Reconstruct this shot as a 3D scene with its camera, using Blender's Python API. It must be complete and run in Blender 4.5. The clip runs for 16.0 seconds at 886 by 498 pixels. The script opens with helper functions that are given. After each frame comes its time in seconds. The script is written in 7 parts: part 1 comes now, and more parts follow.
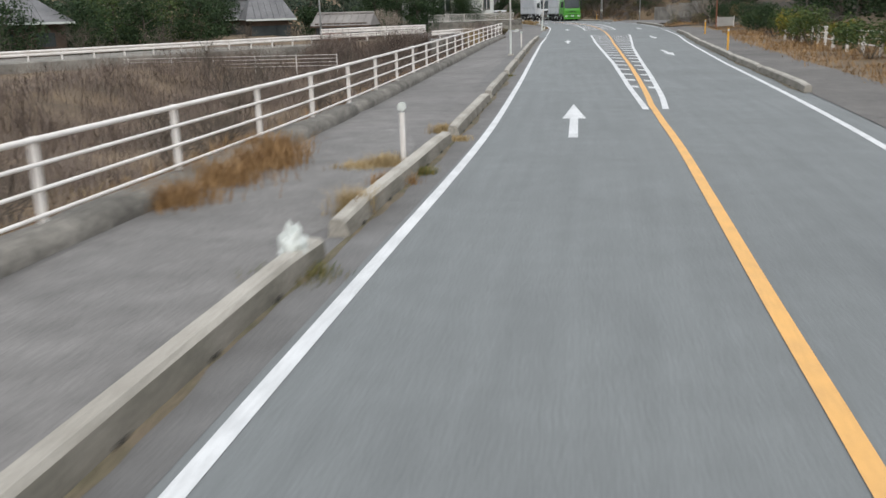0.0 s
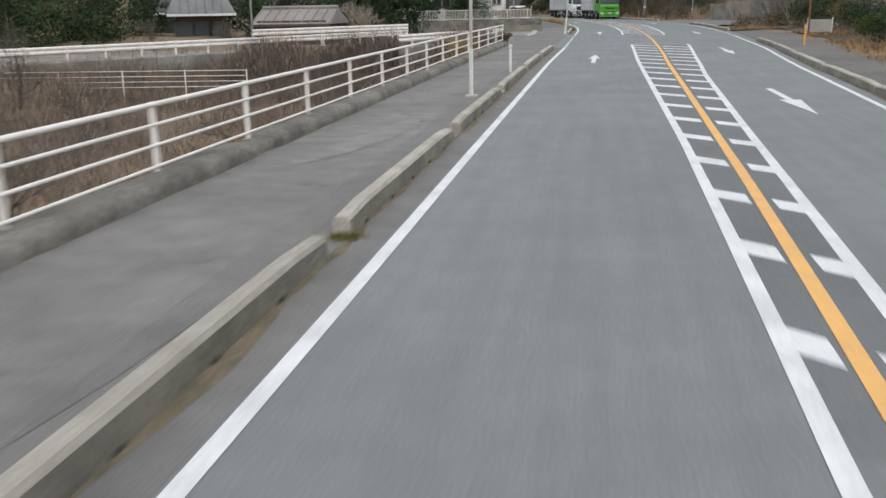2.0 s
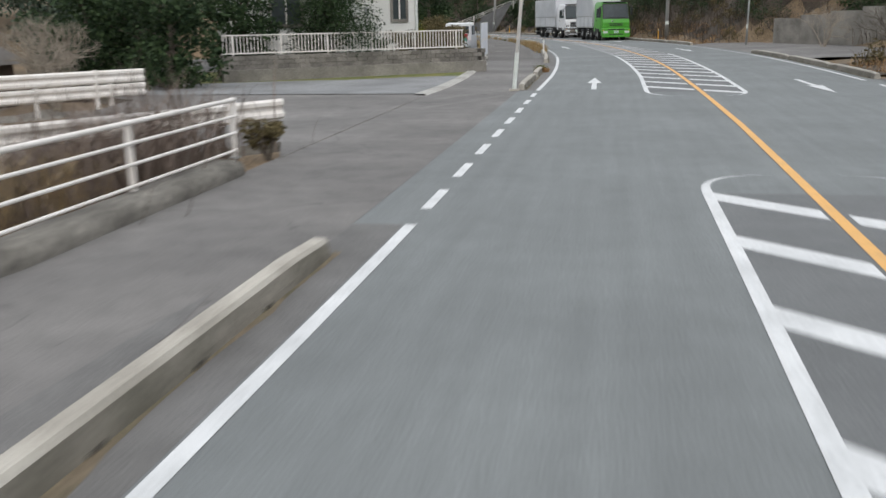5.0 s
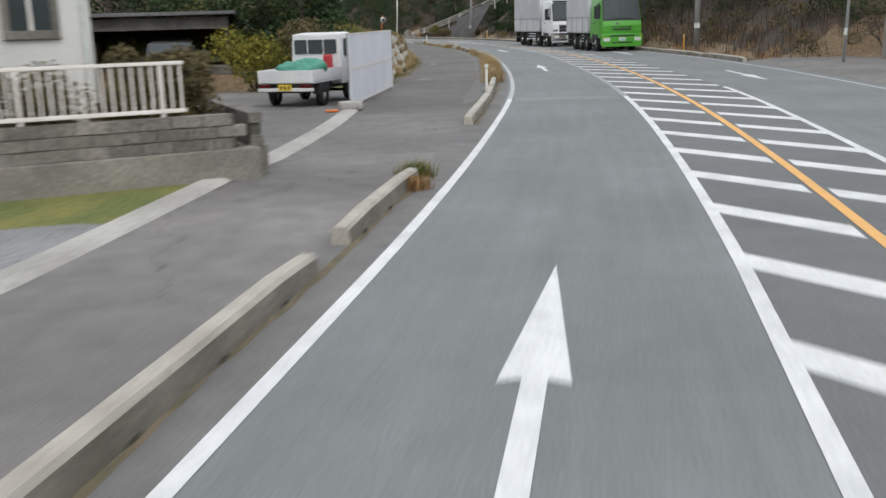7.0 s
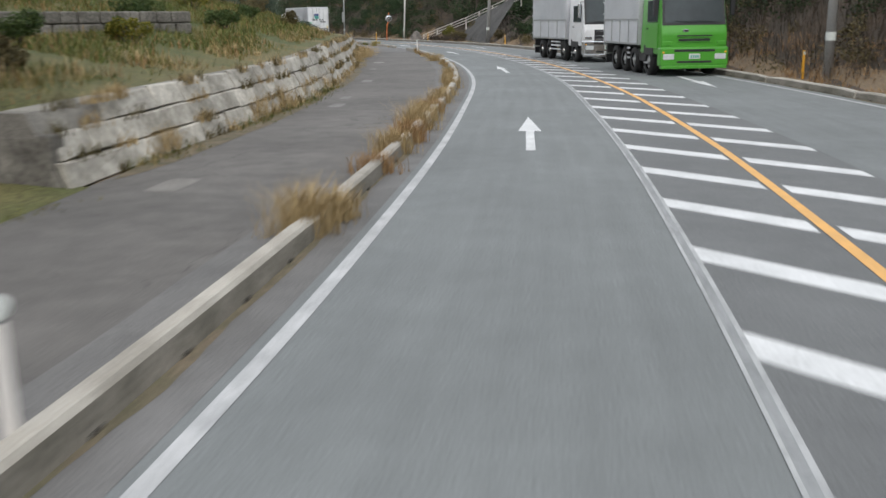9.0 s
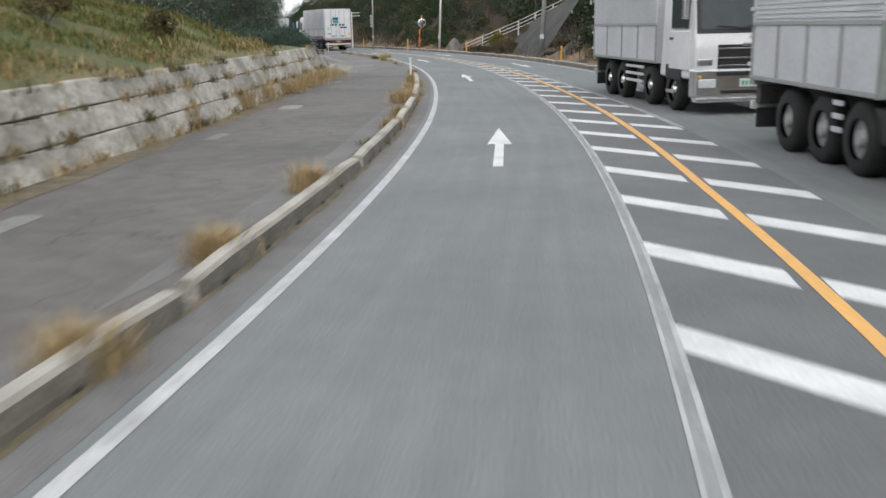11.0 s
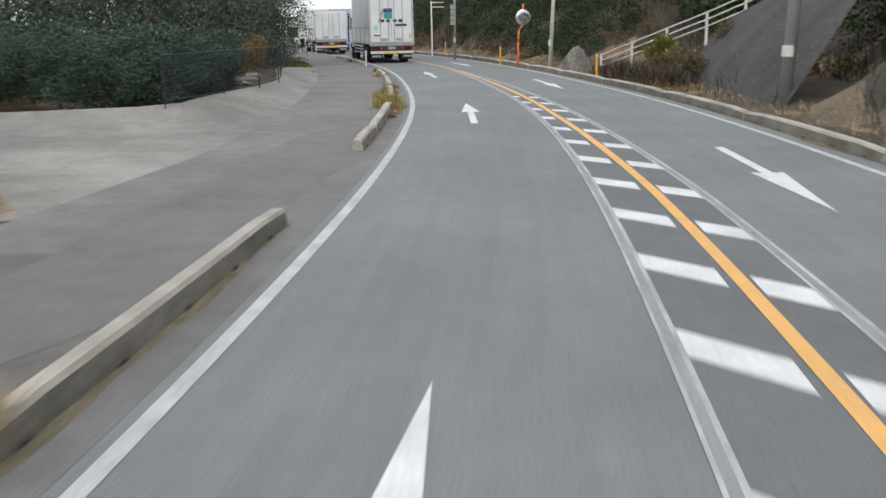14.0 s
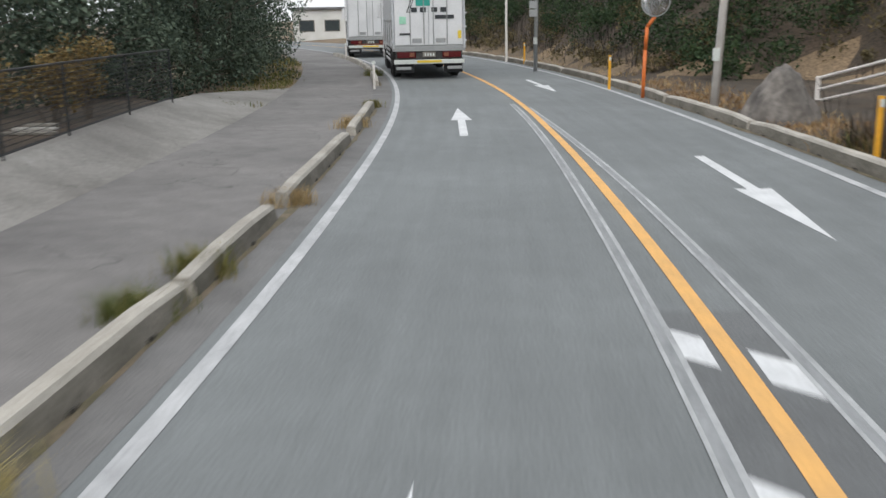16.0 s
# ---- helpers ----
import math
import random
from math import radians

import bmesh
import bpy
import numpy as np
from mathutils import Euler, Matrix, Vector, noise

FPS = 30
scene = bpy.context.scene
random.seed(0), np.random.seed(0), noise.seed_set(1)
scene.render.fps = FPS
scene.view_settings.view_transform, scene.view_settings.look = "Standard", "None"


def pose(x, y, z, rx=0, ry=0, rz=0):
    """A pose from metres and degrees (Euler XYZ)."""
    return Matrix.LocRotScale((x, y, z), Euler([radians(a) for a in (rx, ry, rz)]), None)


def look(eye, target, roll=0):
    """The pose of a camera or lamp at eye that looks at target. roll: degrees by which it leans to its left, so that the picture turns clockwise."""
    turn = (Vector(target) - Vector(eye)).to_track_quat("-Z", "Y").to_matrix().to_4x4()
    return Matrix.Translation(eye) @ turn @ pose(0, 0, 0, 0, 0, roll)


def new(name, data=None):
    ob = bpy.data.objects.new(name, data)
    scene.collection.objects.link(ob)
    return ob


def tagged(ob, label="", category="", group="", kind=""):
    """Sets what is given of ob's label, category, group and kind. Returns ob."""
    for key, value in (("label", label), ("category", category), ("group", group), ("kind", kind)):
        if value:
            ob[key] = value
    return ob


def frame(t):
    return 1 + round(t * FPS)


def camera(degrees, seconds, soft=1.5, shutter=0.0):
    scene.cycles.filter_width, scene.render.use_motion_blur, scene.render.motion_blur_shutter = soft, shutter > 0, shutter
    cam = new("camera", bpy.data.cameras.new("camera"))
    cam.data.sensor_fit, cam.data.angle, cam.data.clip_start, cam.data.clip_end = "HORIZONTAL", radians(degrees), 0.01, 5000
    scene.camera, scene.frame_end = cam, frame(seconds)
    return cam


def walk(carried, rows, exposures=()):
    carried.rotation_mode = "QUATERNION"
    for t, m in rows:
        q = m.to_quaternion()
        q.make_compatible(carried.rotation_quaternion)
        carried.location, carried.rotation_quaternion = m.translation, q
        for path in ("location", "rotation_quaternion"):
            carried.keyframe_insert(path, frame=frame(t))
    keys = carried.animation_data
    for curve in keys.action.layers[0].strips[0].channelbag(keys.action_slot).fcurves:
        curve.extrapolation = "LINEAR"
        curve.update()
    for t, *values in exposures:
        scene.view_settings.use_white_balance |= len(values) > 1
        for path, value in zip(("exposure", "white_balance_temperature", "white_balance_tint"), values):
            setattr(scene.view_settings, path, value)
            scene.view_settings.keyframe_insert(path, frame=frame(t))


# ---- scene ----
cam = camera(50.53, 16.0, soft=1.5, shutter=0.4)
PATH = [
    (0.00, look((0.000, 0.000, 2.00), (0.000, 9.691, -0.467), -1.59)),
    (0.50, look((0.880, 5.285, 2.00), (0.775, 14.984, -0.435), -1.59)),
    (1.00, look((1.695, 10.495, 2.00), (1.491, 20.186, -0.456), -1.28)),
    (1.50, look((2.518, 15.664, 2.00), (2.254, 25.336, -0.528), -0.99)),
    (2.00, look((3.296, 20.775, 2.00), (2.930, 30.445, -0.521), -0.91)),
    (2.50, look((4.002, 26.102, 2.00), (3.573, 35.792, -0.433), -1.01)),
    (3.00, look((4.817, 31.914, 2.00), (4.380, 41.603, -0.437), -0.97)),
    (3.50, look((5.700, 37.838, 2.00), (5.268, 47.529, -0.430), -1.01)),
    (4.00, look((6.493, 43.592, 2.00), (6.075, 53.297, -0.376), -0.94)),
    (4.20, look((6.808, 46.023, 2.00), (6.381, 55.722, -0.400), -0.88)),
    (4.72, look((7.672, 52.450, 2.00), (7.240, 62.151, -0.391), -0.96)),
    (5.25, look((8.521, 59.157, 2.00), (8.069, 68.861, -0.372), -1.12)),
    (5.78, look((9.352, 65.800, 2.00), (8.873, 75.508, -0.353), -1.28)),
    (6.30, look((10.160, 72.038, 2.00), (9.657, 81.746, -0.344), -1.36)),
    (6.50, look((10.459, 74.335, 2.00), (9.953, 84.047, -0.329), -1.57)),
    (7.00, look((11.260, 80.036, 2.00), (10.768, 89.741, -0.363), -1.60)),
    (7.50, look((11.980, 85.571, 2.00), (11.432, 95.263, -0.401), -1.38)),
    (8.00, look((12.630, 91.079, 2.00), (11.987, 100.768, -0.388), -1.29)),
    (8.50, look((13.175, 96.716, 2.00), (12.370, 106.396, -0.374), -1.00)),
    (9.00, look((13.644, 102.168, 2.00), (12.685, 111.838, -0.363), -0.81)),
    (9.20, look((13.782, 104.335, 2.00), (12.751, 113.999, -0.356), -0.66)),
    (9.72, look((14.218, 110.332, 2.00), (12.997, 119.975, -0.347), -0.73)),
    (10.25, look((14.463, 116.625, 2.00), (13.016, 126.241, -0.330), -0.89)),
    (10.78, look((14.429, 123.063, 2.00), (12.733, 132.644, -0.312), -1.04)),
    (11.30, look((14.033, 129.499, 2.00), (12.076, 139.031, -0.304), -1.11)),
    (11.50, look((13.882, 131.938, 2.00), (11.817, 141.450, -0.293), -1.08)),
    (12.00, look((13.376, 138.047, 2.00), (11.068, 147.498, -0.315), -1.18)),
    (12.50, look((12.645, 144.090, 2.00), (10.090, 153.479, -0.304), -1.05)),
    (13.00, look((11.748, 149.972, 2.00), (8.931, 159.280, -0.330), -0.95)),
    (13.50, look((10.688, 155.608, 2.00), (7.614, 164.841, -0.302), -0.97)),
    (14.00, look((9.511, 161.053, 2.00), (6.216, 170.205, -0.319), -1.13)),
    (14.50, look((8.195, 166.458, 2.00), (4.662, 175.511, -0.357), -1.13)),
    (15.00, look((6.698, 171.785, 2.00), (2.941, 180.746, -0.362), -1.13)),
    (15.50, look((5.137, 176.715, 2.00), (1.141, 185.571, -0.367), -1.20)),
    (16.00, look((3.524, 181.313, 2.00), (-0.733, 190.041, -0.385), -1.08)),
]
walk(cam, PATH, [(0.0, 0.42), (1.0, 0.5), (1.5, 0.36), (4.0, 0.34), (6.5, 0.42), (9.0, 0.46), (11.5, 0.54), (12.5, 0.55), (14.5, 0.48), (16.0, 0.46)])

# ---------------------------------------------------------------- light
world = bpy.data.worlds.new("overcast_sky")
scene.world = world
world.use_nodes = True
wn = world.node_tree.nodes
sky = wn.new("ShaderNodeTexSky")
sky.sky_type = "NISHITA"
sky.sun_disc = False
sky.sun_elevation, sky.sun_rotation = radians(48), radians(200)
sky.air_density, sky.dust_density, sky.ozone_density = 1.2, 4.0, 1.0
soften = wn.new("ShaderNodeMixRGB")
soften.inputs[0].default_value = 0.75
soften.inputs[2].default_value = (7.6, 7.9, 8.2, 1)
world.node_tree.links.new(sky.outputs[0], soften.inputs[1])
world.node_tree.links.new(soften.outputs[0], wn["Background"].inputs[0])
wn["Background"].inputs[1].default_value = 0.125
sun = new("sun", bpy.data.lights.new("sun", "SUN"))
sun.data.energy, sun.data.angle, sun.data.color = 0.8, radians(25), (1.0, 0.97, 0.92)
sun.matrix_world = look((30, -40, 60), (0, 0, 0))

# ---------------------------------------------------------------- the road's line
# the middle of the near white edge line, every 10 m from s = -20 m
LINE = [(-4.35, -14.83), (-2.63, -4.98), (-1.03, 4.89), (0.66, 14.74), (2.04, 24.64), (3.32, 34.56), (4.6, 44.48), (5.89, 54.39),
        (7.28, 64.3), (8.61, 74.21), (9.89, 84.12), (11.02, 94.06), (11.79, 104.03), (12.06, 114.02), (11.93, 124.02), (11.53, 134.02),
        (10.48, 143.96), (8.83, 153.82), (6.71, 163.59), (4.1, 173.24), (0.91, 182.71), (-2.95, 191.93), (-7.28, 200.94)]
line_x, line_y = [p[0] for p in LINE], [p[1] for p in LINE]
# on past the last point the bend goes on and then runs straight; behind the first one it runs straight back
turn_now = math.atan2(line_x[-1] - line_x[-2], line_y[-1] - line_y[-2])
for k in range(14):
    turn_now -= radians(3.6 if k < 7 else 1.0)
    line_x.append(line_x[-1] + 10 * math.sin(turn_now))
    line_y.append(line_y[-1] + 10 * math.cos(turn_now))
for k in range(3):
    line_x.insert(0, 2 * line_x[0] - line_x[1])
    line_y.insert(0, 2 * line_y[0] - line_y[1])
S_FIRST = -50.0
S_LAST = S_FIRST + 10 * (len(line_x) - 1)


def spline(values, s):
    u = min(max((s - S_FIRST) / 10, 0.0), len(values) - 1.0001)
    i = int(u)
    w = u - i
    a, b, c, d = (values[min(max(i + k, 0), len(values) - 1)] for k in (-1, 0, 1, 2))
    return b + 0.5 * w * (c - a + w * (2 * a - 5 * b + 4 * c - d + w * (3 * (b - c) + d - a)))


def heading(s):
    return math.atan2(spline(line_x, s + 0.5) - spline(line_x, s - 0.5), spline(line_y, s + 0.5) - spline(line_y, s - 0.5))


def on(s, o, z=0.0):
    """The place s metres along the edge line and o metres to its right."""
    h = heading(s)
    return Vector((spline(line_x, s) + o * math.cos(h), spline(line_y, s) - o * math.sin(h), z))


def stand(s, o, z=0.0, turn=0.0):
    """A pose at that place whose +y runs along the road."""
    p = on(s, o)
    return pose(p.x, p.y, z, 0, 0, turn - math.degrees(heading(s)))


def ramp(table, s):
    if s <= table[0][0]:
        return table[0][1]
    for (a, va), (b, vb) in zip(table, table[1:]):
        if s <= b:
            return va + (vb - va) * (s - a) / (b - a)
    return table[-1][1]


RIGHT_LINE = [(-60, 4.9), (0, 5.35), (9.2, 5.71), (16.5, 6.07), (28.4, 6.63), (46.5, 7.71), (58.4, 8.5), (80, 9.4), (97.4, 9.62), (110, 9.6),
              (119.8, 9.37), (130, 8.6), (142.7, 7.6), (153.8, 7.29), (164, 6.95), (174.4, 6.6), (188.3, 6.15), (200, 5.9), (330, 5.8)]
YELLOW = [(-60, 3.06), (0, 3.03), (6, 2.98), (12, 2.955), (15, 2.99), (17.6, 3.1), (27.6, 3.44), (41, 3.78), (54, 4.1), (70, 4.32), (85, 4.32), (101, 4.36), (113, 4.48),
          (122, 4.45), (133.4, 4.13), (144.5, 4.05), (157, 3.88), (168.5, 3.63), (178, 3.3), (195, 3.04), (210, 2.95), (330, 2.95)]


def right_line(s):
    return ramp(RIGHT_LINE, s)


def yellow(s):
    return ramp(YELLOW, s)


# ---------------------------------------------------------------- materials
def material(name, colour, rough=0.8, vary=0.25, grain=40.0, patch=1.2, bump=0.15, second=None, metal=0.0, random_tint=0.0, spec=0.5, patch_amount=0.5):
    """A surface with fine grain and larger patches, at true size."""
    m = bpy.data.materials.new(name)
    m.use_nodes = True
    nt = m.node_tree
    b = nt.nodes["Principled BSDF"]
    b.inputs["Roughness"].default_value, b.inputs["Metallic"].default_value = rough, metal
    b.inputs["Specular IOR Level"].default_value = spec
    geo = nt.nodes.new("ShaderNodeNewGeometry")
    fine, wide = nt.nodes.new("ShaderNodeTexNoise"), nt.nodes.new("ShaderNodeTexNoise")
    fine.inputs["Scale"].default_value, fine.inputs["Detail"].default_value = grain, 3
    wide.inputs["Scale"].default_value, wide.inputs["Detail"].default_value = patch, 4
    nt.links.new(geo.outputs["Position"], fine.inputs["Vector"])
    nt.links.new(geo.outputs["Position"], wide.inputs["Vector"])
    second = second or tuple(c * (1 - vary) for c in colour)
    hard = nt.nodes.new("ShaderNodeMapRange")
    hard.inputs["From Min"].default_value, hard.inputs["From Max"].default_value = 0.35, 0.68
    hard.inputs["To Max"].default_value = patch_amount * 2
    nt.links.new(wide.outputs["Fac"], hard.inputs["Value"])
    mix = nt.nodes.new("ShaderNodeMixRGB")
    mix.inputs[1].default_value, mix.inputs[2].default_value = (*colour, 1), (*second, 1)
    nt.links.new(hard.outputs[0], mix.inputs[0])
    speck = nt.nodes.new("ShaderNodeMapRange")
    speck.inputs["From Min"].default_value, speck.inputs["From Max"].default_value = 0.3, 0.7
    speck.inputs["To Min"].default_value, speck.inputs["To Max"].default_value = 1 - vary, 1 + vary
    nt.links.new(fine.outputs["Fac"], speck.inputs["Value"])
    last = speck.outputs[0]
    if random_tint:
        info = nt.nodes.new("ShaderNodeObjectInfo")
        each = nt.nodes.new("ShaderNodeMapRange")
        each.inputs["To Min"].default_value, each.inputs["To Max"].default_value = 1 - random_tint, 1 + random_tint
        nt.links.new(info.outputs["Random"], each.inputs["Value"])
        both = nt.nodes.new("ShaderNodeMath")
        both.operation = "MULTIPLY"
        nt.links.new(last, both.inputs[0])
        nt.links.new(each.outputs[0], both.inputs[1])
        last = both.outputs[0]
    scale = nt.nodes.new("ShaderNodeVectorMath")
    scale.operation = "SCALE"
    nt.links.new(mix.outputs[0], scale.inputs[0])
    nt.links.new(last, scale.inputs["Scale"])
    nt.links.new(scale.outputs[0], b.inputs["Base Color"])
    if bump:
        bm_node = nt.nodes.new("ShaderNodeBump")
        bm_node.inputs["Strength"].default_value, bm_node.inputs["Distance"].default_value = bump, 0.01
        nt.links.new(fine.outputs["Fac"], bm_node.inputs["Height"])
        nt.links.new(bm_node.outputs[0], b.inputs["Normal"])
    return m


def leafage(name, colour, second, rough=0.75, spread=0.5):
    """Leaves and stalks, each clump with a tint of its own."""
    m = bpy.data.materials.new(name)
    m.use_nodes = True
    nt = m.node_tree
    b = nt.nodes["Principled BSDF"]
    b.inputs["Roughness"].default_value = rough
    b.inputs["Specular IOR Level"].default_value = 0.25
    geo = nt.nodes.new("ShaderNodeNewGeometry")
    wide = nt.nodes.new("ShaderNodeTexNoise")
    wide.inputs["Scale"].default_value = 0.55
    nt.links.new(geo.outputs["Position"], wide.inputs["Vector"])
    add = nt.nodes.new("ShaderNodeMath")
    add.operation = "ADD"
    less = nt.nodes.new("ShaderNodeMapRange")
    less.inputs["To Min"].default_value, less.inputs["To Max"].default_value = -spread, spread
    nt.links.new(geo.outputs["Random Per Island"], less.inputs["Value"])
    nt.links.new(wide.outputs["Fac"], add.inputs[0])
    nt.links.new(less.outputs[0], add.inputs[1])
    add.use_clamp = True
    mix = nt.nodes.new("ShaderNodeMixRGB")
    mix.inputs[1].default_value, mix.inputs[2].default_value = (*colour, 1), (*second, 1)
    nt.links.new(add.outputs[0], mix.inputs[0])
    nt.links.new(mix.outputs[0], b.inputs["Base Color"])
    return m


def weather(mat, mid=0.08, wide=0.1, crack=0.0, size=0.22):
    """Broad stains, hand-wide blotches and, where given, fine cracks over a laid surface."""
    nt = mat.node_tree
    b = nt.nodes["Principled BSDF"]
    geo = nt.nodes.new("ShaderNodeNewGeometry")
    last = b.inputs["Base Color"].links[0].from_socket
    for scale, amount, detail in ((2.6, mid, 6), (size, wide, 3)):
        spread = nt.nodes.new("ShaderNodeTexNoise")
        spread.inputs["Scale"].default_value, spread.inputs["Detail"].default_value = scale, detail
        nt.links.new(geo.outputs["Position"], spread.inputs["Vector"])
        level = nt.nodes.new("ShaderNodeMapRange")
        level.inputs["From Min"].default_value, level.inputs["From Max"].default_value = 0.32, 0.68
        level.inputs["To Min"].default_value, level.inputs["To Max"].default_value = 1 - amount, 1 + amount
        nt.links.new(spread.outputs["Fac"], level.inputs["Value"])
        put = nt.nodes.new("ShaderNodeVectorMath")
        put.operation = "SCALE"
        nt.links.new(last, put.inputs[0])
        nt.links.new(level.outputs[0], put.inputs["Scale"])
        last = put.outputs[0]
    if crack:
        warp = nt.nodes.new("ShaderNodeTexNoise")
        warp.inputs["Scale"].default_value = 1.3
        nt.links.new(geo.outputs["Position"], warp.inputs["Vector"])
        bent = nt.nodes.new("ShaderNodeVectorMath")
        bent.operation = "ADD"
        nt.links.new(geo.outputs["Position"], bent.inputs[0])
        nt.links.new(warp.outputs["Color"], bent.inputs[1])
        cells = nt.nodes.new("ShaderNodeTexVoronoi")
        cells.feature = "DISTANCE_TO_EDGE"
        cells.inputs["Scale"].default_value = 0.33
        nt.links.new(bent.outputs[0], cells.inputs["Vector"])
        thin = nt.nodes.new("ShaderNodeMapRange")
        thin.inputs["From Max"].default_value = 0.006
        thin.inputs["To Min"].default_value = 1 - crack
        nt.links.new(cells.outputs["Distance"], thin.inputs["Value"])
        put = nt.nodes.new("ShaderNodeVectorMath")
        put.operation = "SCALE"
        nt.links.new(last, put.inputs[0])
        nt.links.new(thin.outputs[0], put.inputs["Scale"])
        last = put.outputs[0]
    nt.links.new(last, b.inputs["Base Color"])
    return mat


ASPHALT = material("asphalt", (0.161, 0.173, 0.174), 0.8, 0.24, 45, 0.45, 0.2, second=(0.139, 0.149, 0.150))
streak_nodes = ASPHALT.node_tree
lengthwise = streak_nodes.nodes.new("ShaderNodeTexNoise")
lengthwise.inputs["Scale"].default_value, lengthwise.inputs["Detail"].default_value = 1.0, 5
stretch = streak_nodes.nodes.new("ShaderNodeMapping")
stretch.inputs["Scale"].default_value = (5.0, 0.22, 1.0)
lie = streak_nodes.nodes.new("ShaderNodeUVMap")
streak_nodes.links.new(lie.outputs[0], stretch.inputs["Vector"])
streak_nodes.links.new(stretch.outputs[0], lengthwise.inputs["Vector"])
worn = streak_nodes.nodes.new("ShaderNodeMapRange")
worn.inputs["From Min"].default_value, worn.inputs["From Max"].default_value = 0.3, 0.7
worn.inputs["To Min"].default_value, worn.inputs["To Max"].default_value = 0.93, 1.08
streak_nodes.links.new(lengthwise.outputs["Fac"], worn.inputs["Value"])
tone = streak_nodes.nodes.new("ShaderNodeVectorMath")
tone.operation = "SCALE"
shader = streak_nodes.nodes["Principled BSDF"]
streak_nodes.links.new(shader.inputs["Base Color"].links[0].from_socket, tone.inputs[0])
streak_nodes.links.new(worn.outputs[0], tone.inputs["Scale"])
streak_nodes.links.new(tone.outputs[0], shader.inputs["Base Color"])
weather(ASPHALT, 0.05, 0.05)
PATH_ASPHALT = weather(material("footpath_asphalt", (0.172, 0.164, 0.157), 0.9, 0.26, 50, 0.45, 0.15, second=(0.132, 0.126, 0.122)), 0.13, 0.16, 0.4)
PATH_DARK = weather(material("old_footpath_asphalt", (0.130, 0.122, 0.114), 0.9, 0.28, 50, 0.4, 0.2, second=(0.100, 0.094, 0.088)), 0.14, 0.16, 0.45)
GUTTER = weather(material("dirty_gutter_asphalt", (0.150, 0.147, 0.144), 0.88, 0.3, 50, 0.7, 0.25, second=(0.118, 0.114, 0.11)), 0.12, 0.1)
ISLE_ASPHALT = weather(material("unworn_asphalt", (0.132, 0.137, 0.139), 0.85, 0.26, 50, 0.6, 0.2, second=(0.112, 0.116, 0.118)), 0.06, 0.05)
DARK_PATCH = weather(material("fresh_asphalt_patch", (0.142, 0.138, 0.134), 0.88, 0.28, 50, 0.9, 0.2, second=(0.118, 0.115, 0.112)), 0.1, 0.1)
DUST_FAINT = weather(material("faint_dusty_asphalt", (0.182, 0.175, 0.168), 0.95, 0.3, 40, 1.2, 0.15, second=(0.152, 0.146, 0.14)), 0.12, 0.1)
DUST = material("pale_dusty_asphalt", (0.208, 0.202, 0.194), 0.95, 0.35, 40, 1.6, 0.2, second=(0.165, 0.16, 0.153))
APRON = weather(material("worn_dirty_concrete", (0.25, 0.24, 0.222), 0.93, 0.2, 22, 0.42, 0.2, second=(0.158, 0.149, 0.137), patch_amount=0.5), 0.1, 0.14, 0.25, 0.2)
# greyer, paler green: haze in the air is mixed into the leaf colours
LEAF_HAZE = leafage("hazy_green_leaves", (0.03, 0.05, 0.036), (0.105, 0.135, 0.092))
LEAF_HEDGE = leafage("clipped_hedge_leaves", (0.024, 0.047, 0.034), (0.078, 0.118, 0.084))
LEAF_AUTUMN = leafage("yellow_brown_autumn_leaves", (0.085, 0.055, 0.024), (0.23, 0.165, 0.06))
YELLOW_GRASS = leafage("pale_yellow_grass", (0.27, 0.22, 0.07), (0.50, 0.42, 0.18))
PAINT_WHITE = material("road_paint_white", (0.64, 0.65, 0.655), 0.7, 0.16, 30, 2.0, 0.1, second=(0.50, 0.51, 0.515))
PAINT_WORN = material("worn_road_paint", (0.46, 0.465, 0.47), 0.8, 0.2, 25, 2.5, 0.1, second=(0.32, 0.325, 0.33))
PAINT_GHOST = material("rubbed_out_road_paint", (0.27, 0.28, 0.285), 0.85, 0.22, 25, 1.5, 0.1, second=(0.205, 0.215, 0.218))
PAINT_EDGE = material("pale_line_remains", (0.41, 0.42, 0.425), 0.8, 0.25, 20, 1.2, 0.1, second=(0.25, 0.258, 0.26))
PAINT_YELLOW = material("road_paint_yellow", (0.70, 0.385, 0.115), 0.7, 0.12, 30, 3.0, 0.1, second=(0.60, 0.34, 0.115))
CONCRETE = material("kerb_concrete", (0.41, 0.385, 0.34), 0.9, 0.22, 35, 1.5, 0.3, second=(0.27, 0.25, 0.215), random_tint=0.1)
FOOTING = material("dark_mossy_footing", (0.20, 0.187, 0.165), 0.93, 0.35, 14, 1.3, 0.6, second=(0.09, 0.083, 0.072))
KERB_FACE = material("dark_kerb_face", (0.195, 0.178, 0.15), 0.92, 0.3, 25, 1.3, 0.4, second=(0.105, 0.097, 0.076), random_tint=0.12)
LEAF_OLIVE = leafage("olive_brown_leaves", (0.055, 0.048, 0.02), (0.17, 0.135, 0.065))
CAR_PAINT = material("dark_car_paint", (0.022, 0.02, 0.024), 0.25, 0.1, 20, 1.2, 0.0, spec=0.7)
OLD_CONCRETE = material("weathered_concrete", (0.27, 0.255, 0.225), 0.92, 0.25, 25, 0.9, 0.4, second=(0.14, 0.13, 0.115))
PALE_CONCRETE = material("pale_concrete", (0.42, 0.41, 0.385), 0.9, 0.2, 25, 0.7, 0.3, second=(0.30, 0.29, 0.27))
